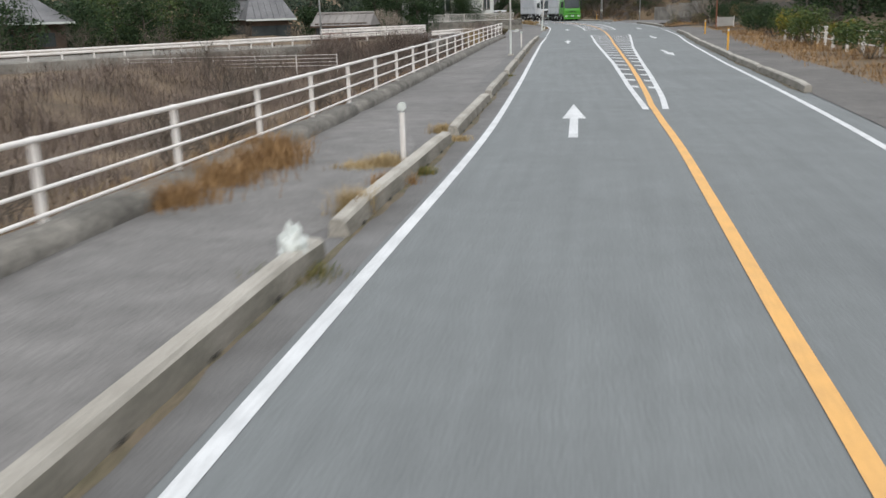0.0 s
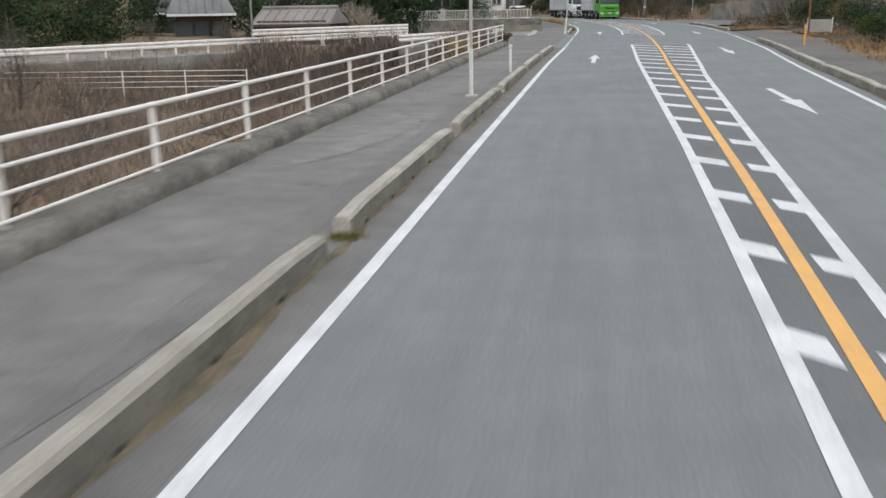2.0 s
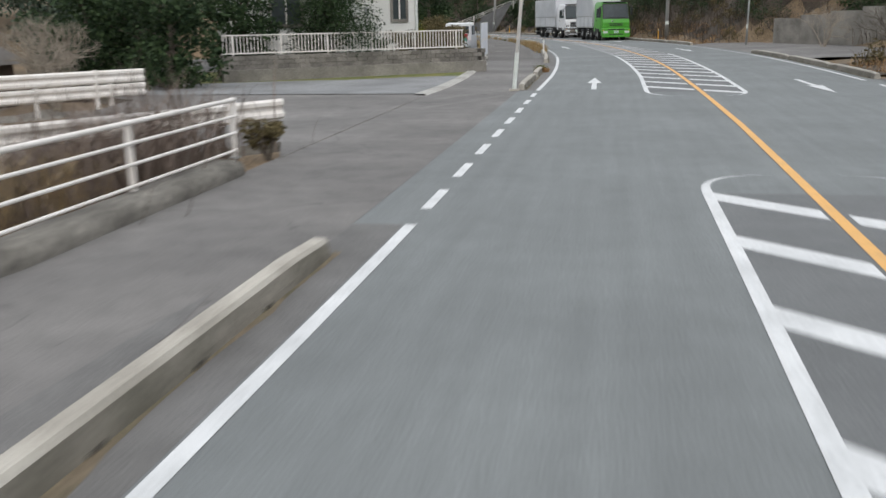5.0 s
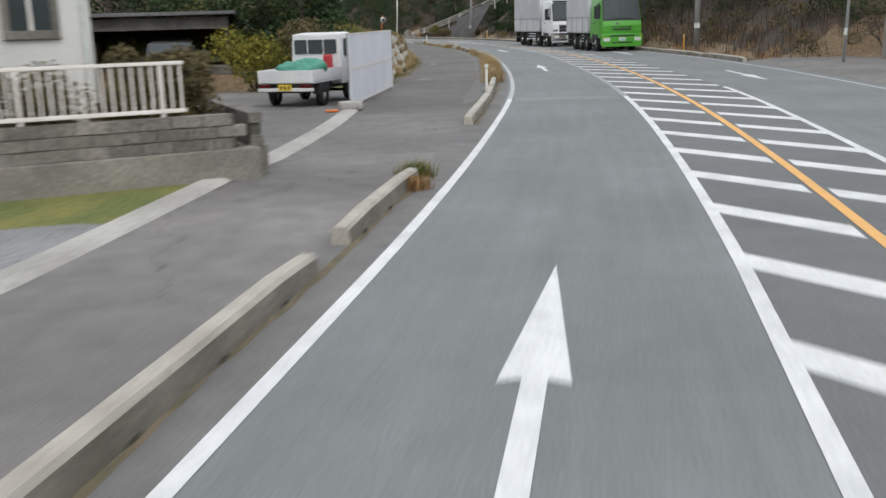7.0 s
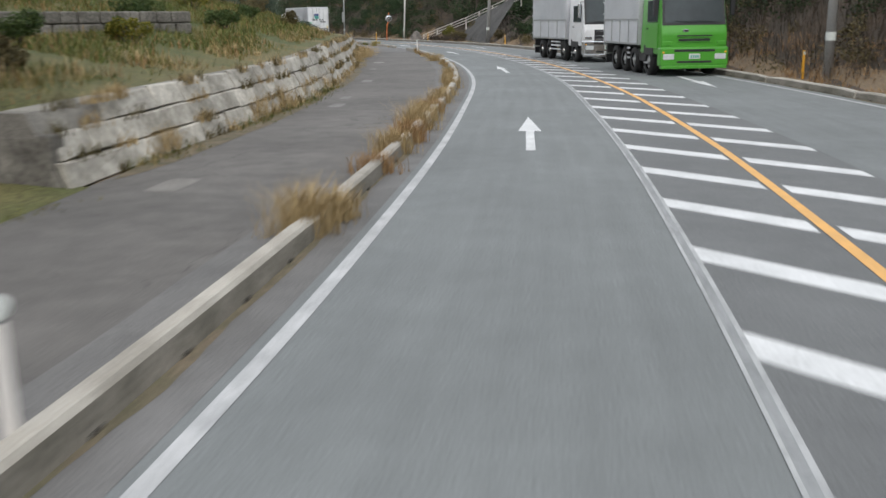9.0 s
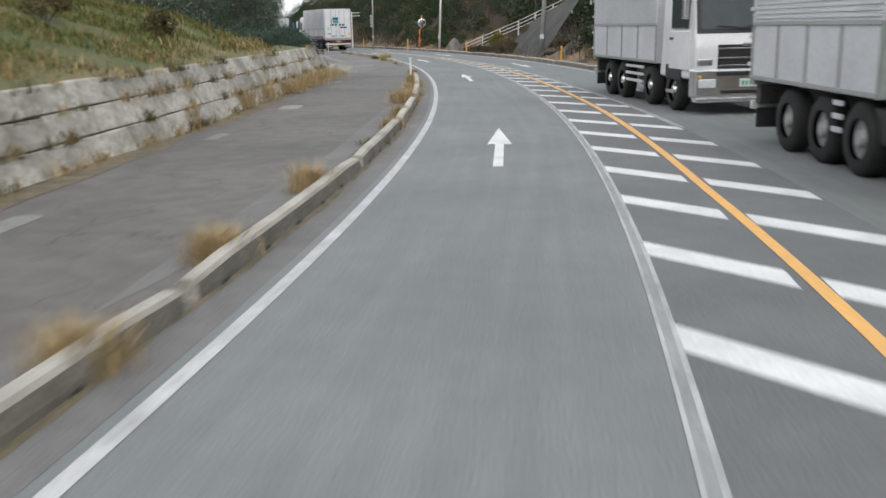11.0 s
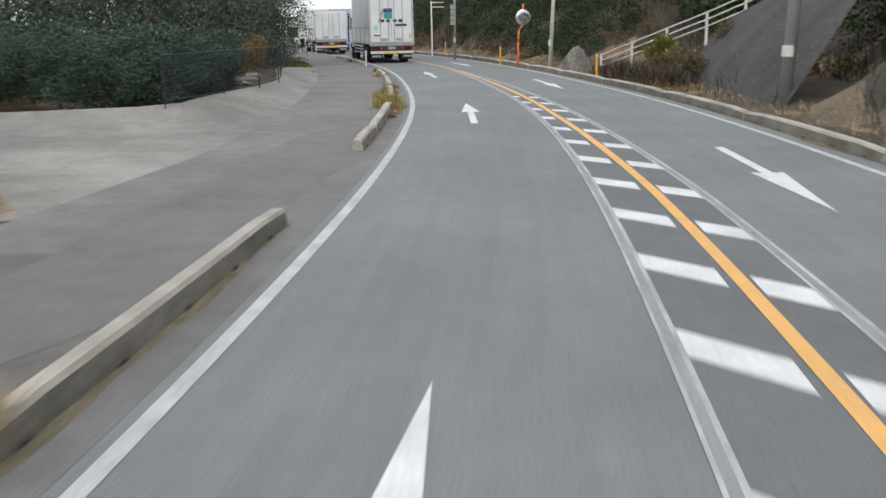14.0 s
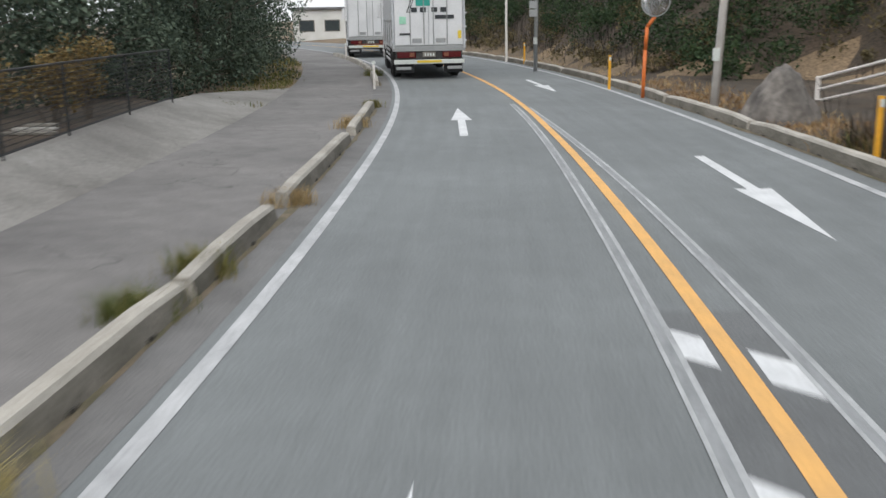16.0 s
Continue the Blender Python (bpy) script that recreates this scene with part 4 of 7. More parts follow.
def wall_weeds():
    """Weeds rooted in the joints of the stone wall."""
    spots, heights = [], []
    for _ in range(420):
        s = float(rng.uniform(109.6, 164))
        if noise.noise((s * 0.5, 1, 21)) < -0.05:
            continue
        z = float(rng.choice([0.02, 0.4, 0.82, 1.2]))
        for _ in range(5):
            a = s + float(rng.normal(0, 0.18))
            spots.append((*on(a, foot_left(a) - 0.10 - 0.45 * z * wall_rise(a)).xy, z * wall_rise(a)))
            heights.append(float(rng.uniform(0.1, 0.34)))
    h = len(spots) // 2
    for name, part_spots, hs, mat in (("tan", spots[:h], heights[:h], DRY_GRASS), ("olive", spots[h:], heights[h:], LEAF_OLIVE)):
        tagged(new("wall_weeds", blades_mesh("wall_weeds", part_spots, hs, mat, 0.008, 1.1, 8, 0.07)), name + " weeds rooted in the wall joints", "weeds", kind="stuff")


wall_weeds()

for s, o, h, r, m in ((7.6, -1.0, 0.22, 0.25, DRY_GRASS), (7.4, -1.35, 0.14, 0.3, DRY_GRASS), (6.2, -0.6, 0.2, 0.25, RUSTY_GRASS), (6.9, -0.42, 0.14, 0.2, BANK_GRASS), (4.4, -0.62, 0.36, 0.16, DRY_GRASS), (2.2, -0.5, 0.12, 0.3, BANK_GRASS), (11.0, -0.75, 0.2, 0.2, DRY_GRASS), (10.0, -0.4, 0.12, 0.2, DRY_GRASS), (24.2, -0.45, 0.1, 0.15, BANK_GRASS),
                      (87.2, -0.4, 0.24, 0.2, RUSTY_GRASS), (88.1, -0.52, 0.3, 0.2, BANK_GRASS), 
                      (106.9, -0.6, 0.64, 0.29, DRY_GRASS), (107.6, -0.45, 0.42, 0.22, DRY_GRASS), (110.6, -0.55, 0.38, 0.25, RUSTY_GRASS), (112.6, -0.6, 0.51, 0.29, DRY_GRASS), (114.0, -0.55, 0.51, 0.29, RUSTY_GRASS), (115.8, -0.6, 0.64, 0.32, DRY_GRASS), (117.5, -0.6, 0.59, 0.29, DRY_GRASS),
                      (119.2, -0.6, 0.42, 0.29, RUSTY_GRASS), (121.5, -0.6, 0.51, 0.29, DRY_GRASS), (124.0, -0.6, 0.34, 0.22, DRY_GRASS), (126.8, -0.6, 0.42, 0.25, DRY_GRASS), (129.6, -0.75, 0.4, 0.25, DRY_GRASS), (133.2, -0.8, 0.45, 0.25, DRY_GRASS), (137.8, -0.62, 0.2, 0.2, BANK_GRASS), (140.6, -0.6, 0.3, 0.22, DRY_GRASS), (143.2, -0.65, 0.34, 0.2, DRY_GRASS),
                      (147.2, -0.78, 0.5, 0.35, DRY_GRASS), (149.5, -0.62, 0.18, 0.25, BANK_GRASS), (151.4, -0.65, 0.2, 0.25, DRY_GRASS), (153.6, -0.68, 0.3, 0.3, DRY_GRASS), (156.6, -0.68, 0.2, 0.2, RUSTY_GRASS), (158.6, -0.7, 0.28, 0.2, DRY_GRASS), (160.8, -0.6, 0.42, 0.12, DRY_GRASS),
                      (174.6, -0.62, 0.18, 0.12, DRY_GRASS), (180.7, -0.62, 0.56, 0.34, YELLOW_GRASS), (181.0, -0.42, 0.4, 0.26, YELLOW_GRASS), (180.0, -0.42, 0.2, 0.26, DRY_GRASS), (179.5, -0.42, 0.24, 0.2, RUSTY_GRASS), (178.9, -0.42, 0.16, 0.24, DRY_GRASS), (177.9, -0.42, 0.12, 0.16, BANK_GRASS), (183.9, -0.72, 0.26, 0.28, BANK_GRASS), (180.4, -0.45, 0.14, 0.3, BANK_GRASS), (185.0, -0.6, 0.3, 0.25, BANK_GRASS), (188.0, -0.5, 0.25, 0.25, DRY_GRASS), (195.7, -0.6, 0.3, 0.3, DRY_GRASS), (199.8, -0.5, 0.25, 0.2, BANK_GRASS), (212.6, -0.5, 0.35, 0.3, BANK_GRASS)):
    what = "yellow" if m is YELLOW_GRASS else ("green" if m is BANK_GRASS else ("rust-brown" if m is RUSTY_GRASS else "tan dry"))
    tuft(s, o, h, r, m, "tuft of %s grass growing at the concrete kerb" % what)
for s, o, h, r in ((7.4, -2.75, 0.42, 0.55), (8.3, -2.95, 0.45, 0.5), (6.2, -2.8, 0.4, 0.55), (4.9, -2.9, 0.35, 0.5)):
    tuft(s, o, h, r, RUSTY_GRASS, "clump of orange-brown dead grass at the fence foot", 1100)
corner = on(65.1, -3.15)
shrub(corner.x, corner.y, 0.0, 0.62, 0.75, LEAF_OLIVE, "olive bushy shrub at the end of the railing", 9, 220, 0.03)
for s, o, h, r in ((59.5, -4.6, 1.25, 0.45), (60.6, -4.9, 1.4, 0.5), (61.6, -4.5, 1.1, 0.4)):
    tuft(s, o, h, r, DRY_GRASS, "tall tan reeds standing behind the railing", 500, -0.4)
for s, o, h, r in ((112.5, -4.45, 0.45, 0.4), (118, -4.5, 0.5, 0.45), (120.2, -4.5, 0.6, 0.5), (123, -4.7, 0.5, 0.5), (127, -5.0, 0.5, 0.6), (141.2, -5.1, 0.5, 0.3), (146, -5.0, 0.6, 0.5), (149, -5.0, 0.5, 0.5), (152, -4.6, 0.5, 0.6), (155, -4.4, 0.6, 0.7), (159, -4.4, 0.6, 0.9), (162, -4.3, 0.5, 0.8)):
    tuft(s, o, h, r, DRY_GRASS, "clump of tan weeds on the stone wall", 700, 0.1)


# ---------------------------------------------------------------- posts and poles
bag = thing("plastic_bag", stand(2.3, -0.56, 0.19, 20), "crumpled white plastic bag caught on the kerb", "plastic bag")
bm = bmesh.new()
bmesh.ops.create_icosphere(bm, subdivisions=3, radius=0.12)
for v in bm.verts:
    n = v.co.normalized()
    r = 0.12 * (1 + 0.5 * noise.noise(n * 2.3) + 0.3 * abs(noise.noise(n * 6)))
    v.co = Vector((n.x * r * 0.8, n.y * r * 0.9, max(n.z, -0.12) * r * 1.5))
part("film", bm, PLATE_WHITE, bag)


def bollard(s, o):
    b = thing("lane_marker_post", stand(s, o), "slim white road marker post with round reflector", "marker post", "white marker posts")
    bm = bmesh.new()
    rod(bm, (0, 0, -0.05), (0, 0, 0.7), 0.037, 0.037, 12)
    part("post", bm, WHITE_PAINT, b)
    bm = bmesh.new()
    rod(bm, (0, 0.0, 0.695), (0, 0.0, 0.725), 0.022, 0.022, 10)
    part("neck", bm, GREY_STEEL, b)
    bm = bmesh.new()
    rod(bm, (0, -0.025, 0.775), (0, 0.025, 0.775), 0.058, 0.058, 16)
    part("reflector", bm, PLATE_WHITE, b, "round pale reflector head")


for s, o in ((7.6, -0.78), (44.8, -0.9), (101.9, -0.62), (159.3, -0.72), (205.8, -0.58), (228.0, -0.6)):
    bollard(s, o)


def street_pole(s, o, height=6.5, r=0.06, lean=0.0):
    p = thing("street_pole", stand(s, o), "tall white painted steel pole beside the kerb", "pole", "white steel poles")
    bm = bmesh.new()
    rod(bm, (0, 0, -0.05), (lean, 0, height), r, r * 0.9, 14)
    part("shaft", bm, WHITE_PAINT, p, smooth=True)
    bm = bmesh.new()
    rod(bm, (0, 0, 0.0), (lean * 1.05 / height, 0, 1.05), r + 0.01, r + 0.01, 14)
    part("sleeve", bm, PLATE_WHITE, p, "brighter white sleeve round the foot")
    bm = bmesh.new()
    box(bm, -0.13, 0.13, -0.13, 0.13, -0.02, 0.06, 0.02)
    part("footing", bm, CONCRETE, p)


street_pole(37.1, -1.05, 6.5, 0.035)
street_pole(78.2, -0.71, 6.5, 0.05, 0.5)


def delineator(s, o, z=0.08, h=0.85, r=0.04, name_label="orange-yellow plastic delineator post on the verge"):
    d = thing("delineator", stand(s, o, z), name_label, "marker post", "orange delineator posts")
    bm = bmesh.new()
    rod(bm, (0, 0, -0.15), (0, 0, h), r, r, 12)
    part("post", bm, DELINEATOR, d)
    bm = bmesh.new()
    box(bm, -0.03, 0.03, -r - 0.006, -r + 0.004, h - 0.14, h - 0.04, 0.004)
    part("reflector", bm, PLATE_WHITE, d)


for s, o in ((37.5, 8.2), (60.4, 10.4), (129.0, 10.6), (169.2, 7.35), (190.0, 6.85), (203.7, 5.95), (218, 6.3)):
    delineator(s, o)


def utility_pole(s, o, z, r=0.15, height=11.0, lean=0.0, mat=None, label="grey concrete utility pole on the roadside bank"):
    p = thing("utility_pole", stand(s, o, z), label, "pole", "utility poles")
    bm = bmesh.new()
    rod(bm, (0, 0, -0.5), (lean, 0, height), r, r * 0.65, 16)
    part("shaft", bm, mat or POLE_GREY, p, smooth=True)
    bm = bmesh.new()
    rod(bm, (lean * 0.09, 0, 1.0), (lean * 0.1, 0, 1.25), r * 1.02, r * 1.01, 16)
    part("number_band", bm, PLATE_WHITE, p, "pale marker band round the pole")


utility_pole(128.0, 11.0, 0.25)
utility_pole(178.6, 8.7, 0.15, lean=0.5)
utility_pole(197.3, 6.75, 0.05, 0.09, 8.0, 0.4, WHITE_PAINT, "slim pale steel pole behind the kerb")
utility_pole(213.0, 5.6, 0.0, 0.08, 7.0, 0.1, GREY_STEEL, "slim grey steel pole carrying a boxed sign")
utility_pole(111.5, 12.2, 0.1, 0.06, 6.0, 0.1, GREY_STEEL, "slim grey steel pole at the driveway mouth")
utility_pole(65.4, -16.8, -0.6, 0.07, 8.0, 0.0, GREY_STEEL, "slim grey pole behind the guardrail")
utility_pole(30.0, -40.0, -0.6, 0.16, 10.0)


def mirror():
    m = thing("road_mirror", stand(200.9, 6.15), "round convex traffic mirror on a bent orange post", "traffic mirror")
    bm = bmesh.new()
    for a, b in (((0, 0, -0.1), (0.03, 0, 1.15)), ((0.03, 0, 1.15), (0.06, 0, 1.7)), ((0.06, 0, 1.7), (0.24, 0, 1.95)), ((0.24, 0, 1.95), (0.26, 0, 2.9))):
        rod(bm, a, b, 0.045, 0.045, 12)
    part("post", bm, ORANGE, m, "bent orange steel post", True)
    bm = bmesh.new()
    rod(bm, (0.24, -0.05, 2.3), (0.24, 0.06, 2.3), 0.36, 0.30, 28)
    part("housing", bm, GREY_STEEL, m)
    bm = bmesh.new()
    bmesh.ops.create_uvsphere(bm, u_segments=24, v_segments=12, radius=1.0)
    for v in bm.verts:
        v.co = Vector((v.co.x * 0.33 + 0.24, v.co.y * 0.05 - 0.052, v.co.z * 0.33 + 2.3))
    part("mirror_face", bm, CHROME, m, "convex mirror face", True)


mirror()

# ---------------------------------------------------------------- flat lots beside the footpath
def sheet(name, s0, s1, left, right, height, mat, label, cols=8, step=1.0, category="pavement"):
    """A laid surface between two offsets; height(s, w) with w from 0 at its right edge to 1 at its left."""
    n = max(1, round((s1 - s0) / step))
    verts, faces = [], []
    for i in range(n + 1):
        s = s0 + (s1 - s0) * i / n
        a, b = right(s), left(s)
        for k in range(cols + 1):
            w = k / cols
            verts.append(on(s, a + (b - a) * w, height(s, w)))
        if i:
            r = i * (cols + 1)
            faces += [(r - cols - 1 + k, r + k, r + k + 1, r - cols + k) for k in range(cols)]
    return tagged(new(name, mesh_of(name, verts, faces, mat, True)), label, category, kind="structure")


def side_road():
    """The mouth of the side road over the stream, on concrete head walls."""
    rim = [on(65.0, -2.95), on(66.9, -3.6), Vector((-0.4, 66.5, 0)), Vector((-1.4, 80.9, 0)), on(77.3, -13.0), on(77.3, -2.95), on(71, -2.95)]
    n = len(rim)
    verts = [(p.x, p.y, 0.012) for p in rim] + [(p.x, p.y, -2.6) for p in rim]
    me = mesh_of("side_road", verts, [tuple(reversed(range(n)))] + [(i, (i + 1) % n, n + (i + 1) % n, n + i) for i in range(n)], PATH_ASPHALT)
    me.materials.append(OLD_CONCRETE)
    for f in list(me.polygons)[1:]:
        f.material_index = 1
    tagged(new("side_road", me), "worn asphalt side road on concrete head walls", "road", kind="structure")


side_road()
STRIP = [(76, -3.1), (79.6, -2.95), (83, -2.95), (88, -3.15), (90, -3.05), (92, -3.15), (94.3, -3.28), (98, -3.6)]
sheet("right_drive", 94.0, 116.2, lambda s: right_line(s) + 8.0, lambda s: right_line(s) + 0.5, lambda s, w: 0.006 + 0.12 * min(1.0, w * 6), PATH_ASPHALT, "grey drive mouth running off between the banks", 12, 1.0)
sheet("lawn", 82.0, 89.2, lambda s: -14.0, lambda s: ramp(STRIP, s) - 0.16, lambda s, w: 0.012, LAWN_TURF, "short green and tan turf below the house wall", 10, 0.8, "ground")
sheet("gravel_lot", 77.0, 85.0, lambda s: ramp(LOT_EDGE, s), lambda s: ramp(STRIP, s) - 0.16, lambda s, w: 0.03 + 0.02 * noise.noise((s, w * 9, 1)), GRAVEL, "grey gravel lot before the house wall", 10, 0.8)
sheet("driveway", 89.2, 98.2, lambda s: -20.0, lambda s: ramp(STRIP, s) - 0.16, lambda s, w: 0.03, PATH_ASPHALT, "grey asphalt driveway where the small truck stands", 10)
sheet("panel_verge", 104.4, 109.4, lambda s: -7.6, lambda s: foot_left(s) + 0.04, lambda s, w: 0.006 + 0.3 * w + 0.04 * w * noise.noise((s, w * 9, 3)), BANK_TURF, "weedy soil between the panel and the stone wall", 10, 0.6, "ground")
sheet("yard", 98.2, 104.6, lambda s: -20.0, lambda s: foot_left(s) + 0.04, lambda s, w: 0.005 + 0.03 * min(1.0, w * 12), PATH_ASPHALT, "grey asphalt yard behind the white panel", 10)
sheet("gutter_strip", 76.6, 98.0, lambda s: ramp(STRIP, s) - 0.18, lambda s: ramp(STRIP, s) + 0.16, lambda s, w: 0.004 + 0.05 * min(1.0, w * 5), PALE_CONCRETE, "pale concrete gutter strip along the footpath", 6, 1.0)
NET_LINE = [(-3.3, 178.7), (-3.75, 181.8), (-4.25, 184.4), (-5.1, 187.0), (-6.25, 189.2), (-7.5, 191.4), (-9.0, 194.2), (-10.3, 196.8)]
APRON_EDGE = [(166, -20), (173, -17), (176.3, -11), (177.6, -6.0), (178.2, -5.2), (181, -4.85), (184, -4.35), (187, -4.15), (190, -4.35), (194, -4.75), (198, -4.85), (203, -5.2), (207, -3.4)]


def apron_height(s, w):
    rise = 0.42 * ramp([(166, 0.25), (176, 0.8), (180, 1.0), (197, 1.0), (203, 0.45), (207, 0.0)], s)
    return 0.005 + rise * min(1.0, w * 1.15) ** 1.25 + 0.015 * w * noise.noise((s * 0.8, w * 6, 2))


sheet("apron", 166.5, 207.0, lambda s: ramp(APRON_EDGE, s), lambda s: foot_left(s) + 0.02, apron_height, APRON, "stained and worn concrete apron sloping up from the footpath", 12, 0.8)
sheet("right_path", 5.0, 82.0, lambda s: right_line(s) + ramp([(5, 2.6), (50, 2.7), (66, 3.6)], s), lambda s: right_line(s) + 0.5, lambda s, w: 0.012, PATH_DARK, "worn asphalt path beyond the kerb", 4, 1.5)
sheet("bank_turf", 109.5, 164.0, lambda s: foot_left(s) - 15, lambda s: foot_left(s) - 0.75,
      lambda s, w: (max(bank(s, foot_left(s) - 0.75 - 14.25 * w) + 0.05, (1.16 + 1.2 * w) * wall_rise(s) * min(1.0, (s - 107) / 4.5)) if w < 0.12 else bank(s, foot_left(s) - 0.75 - 14.25 * w) + 0.05) + 0.05 * noise.noise((s, w * 14, 4)), BANK_TURF, "matted green and tan turf on the bank", 26, 0.8, "ground")
def litter_start(s):
    return 4.0 if s < 84 else 0.62


def litter_height(s, w):
    r = litter_start(s) + (15 - litter_start(s)) * w
    return bank(s, right_line(s) + r) + 0.06 + 0.05 * noise.noise((s, w * 14, 6)) - (0.4 if 91 < s < 116.4 and r < 7.6 else 0.0)


sheet("hill_litter", 58, 262, lambda s: right_line(s) + 15, lambda s: right_line(s) + litter_start(s), litter_height, LITTER, "dark brown leaf litter over the hillside", 24, 1.0, "ground")


# ---------------------------------------------------------------- stone wall under the grass bank
def stone_wall():
    verts, faces = [], []
    n = 116
    for i in range(n + 1):
        s = 109.2 + (166.4 - 109.2) * i / n
        e = foot_left(s) - 0.12
        top = wall_rise(s) * 1.2 if s < 162.6 else (0.8 if s < 164.2 else 0.38)
        verts += [on(s, e - 0.06, -0.1), on(s, e - 0.06 - 0.45 * top, top), on(s, e - 0.95, top), on(s, e - 0.95, -0.1)]
        if i:
            k = 4 * i
            faces += [(k - 4, k - 3, k + 1, k), (k - 3, k - 2, k + 2, k + 1), (k - 2, k - 1, k + 3, k + 2)]
    faces += [(0, 3, 2, 1), (4 * n, 4 * n + 1, 4 * n + 2, 4 * n + 3)]
    wall = tagged(new("retaining_wall", mesh_of("retaining_wall", verts, faces, OLD_CONCRETE)), "grey block retaining wall with dark joints and weeds", "wall", kind="structure")
    for row in range(3):
        s = 109.2 + 0.12 * row + (1.6 if row == 2 else 0.0)
        while s < 166:
            rough = s < 136
            z0, z1 = (0.43 * row - 0.04) * wall_rise(s), (0.43 * row + 0.40) * wall_rise(s)
            length = float(rng.uniform(0.9, 2.1)) if rough else float(rng.uniform(1.7, 2.1))
            end = s + length
            if end > 163.2 + 1.4 * (2 - row):
                break
            v = []
            for a, z in ((s + 0.012, z0 + 0.03), (end - 0.012, z0 + 0.03), (end - 0.012, z1), (s + 0.012, z1)):
                jig = 0.03 if rough else 0.01
                e = foot_left(a) - 0.12 - 0.45 * max(z, 0)
                a += float(rng.uniform(-jig, jig))
                zz = z + float(rng.uniform(-jig, jig)) * 0.6
                v.append((on(a, e - 0.05, zz), on(a, e + 0.035 + float(rng.uniform(-jig, jig)), zz)))
            inner = []
            mid = sum((q[1] for q in v), Vector()) / 4
            for q in v:
                inner.append(q[1] + (mid - q[1]) * 0.12 + (q[1] - q[0]).normalized() * (0.02 if rough else 0.01))
            pts = [q[0] for q in v] + [q[1] for q in v] + inner
            fs = [(i, (i + 1) % 4, 4 + (i + 1) % 4, 4 + i) for i in range(4)] + [(4 + i, 4 + (i + 1) % 4, 8 + (i + 1) % 4, 8 + i) for i in range(4)] + [(8, 9, 10, 11)]
            stone = new("stone", mesh_of("stone", pts, fs, STONE))
            stone.parent = wall
            s = end


stone_wall()


def patch_at(points, width, mat, label, z=0.0075, ends=4):
    """A ragged repair or stain on the footpath along points given as (s, o)."""
    verts, faces = [], []
    n = 24
    for i in range(n + 1):
        u = i / n * (len(points) - 1)
        k = min(int(u), len(points) - 2)
        w = u - k
        s = points[k][0] + (points[k + 1][0] - points[k][0]) * w
        o = points[k][1] + (points[k + 1][1] - points[k][1]) * w
        p = on(s, o, z)
        a, b = on(*points[k]), on(*points[k + 1])
        way = (b - a).normalized()
        side = Vector((-way.y, way.x, 0))
        half = width / 2 * (0.85 + 0.25 * noise.noise((s * 0.5, o, 1)))
        fade = min(1.0, (i + 0.01) / ends, (n - i + 0.01) / ends) ** 0.5
        half *= fade
        verts += [p + side * half, p - side * fade * (width / 2) * (0.85 + 0.25 * noise.noise((s * 0.5, o, 8)))]
        if i:
            faces.append((2 * i - 2, 2 * i - 1, 2 * i + 1, 2 * i))
    tagged(new("path_patch", mesh_of("path_patch", verts, faces, mat)), label, "pavement", kind="structure")


PALE_PATCH = "pale concrete repair patch in the footpath"
for s, o, ln, wd in ((109.6, -3.0, 1.0, 0.5), (121.2, -3.1, 1.0, 0.4), (123.6, -3.3, 0.9, 0.3), (131.0, -3.6, 1.2, 0.4), (146.3, -3.7, 1.3, 0.7), (158.0, -3.5, 0.9, 0.4), (139.5, -3.9, 1.1, 0.3)):
    patch_at([(s - ln / 2, o), (s + ln / 2, o)], wd, APRON if s in (109.6, 146.3) else DUST, PALE_PATCH, 0.0075, 1.2)
patch_at([(161.5, -1.55), (166, -1.5), (171, -1.4), (176.5, -1.0)], 1.9, DARK_PATCH, "darker fresh asphalt strip across the drive mouth", 0.006)
patch_at([(-9, -1.8), (-3, -1.78), (4, -1.76), (11.5, -1.75)], 2.3, DUST_FAINT, "pale dusty stretch of footpath", 0.0072, 3)
patch_at([(36.6, -2.3), (38.5, -1.9), (41.0, -1.3)], 0.9, DUST_FAINT, "pale dusty patch on the footpath", 0.0072, 6)
patch_at([(28.0, -2.2), (30.5, -1.7), (33.0, -1.5)], 0.7, DUST_FAINT, "pale dusty patch on the footpath", 0.0072, 6)
patch_at([(74.6, -3.0), (76.6, -1.9), (78.4, -0.9)], 0.45, DUST_FAINT, "pale dusty wheel track across the footpath")
patch_at([(100.15, 0.15), (100.4, 1.5), (100.3, 2.85)], 0.8, WORN_JOINT, "pale worn joint across the lane where the asphalt changes", 0.0035, 0.5)
patch_at([(71.5, -3.2), (74.5, -1.6), (77.0, -0.75)], 0.3, DUST_FAINT, "faint dusty wheel track across the footpath")
for s0, s1 in ((110, 124), (126, 140), (140, 154), (154, 166)):
    patch_at([(s0, foot_left(s0) + 0.12), ((s0 + s1) / 2, foot_left((s0 + s1) / 2) + 0.16), (s1, foot_left(s1) + 0.12)], 0.55, DIRT, "brown dirt washed out along the wall foot", 0.008)
for s0, s1, o in ((99, 110, -1.0), (112, 128, -1.05), (128, 146, -1.1), (20, 40, -1.0), (40, 58, -1.0)):
    patch_at([(s0, o), ((s0 + s1) / 2, o + 0.05), (s1, o)], 0.45, DARK_PATCH, "dark damp stain along the back of the kerb", 0.0065)


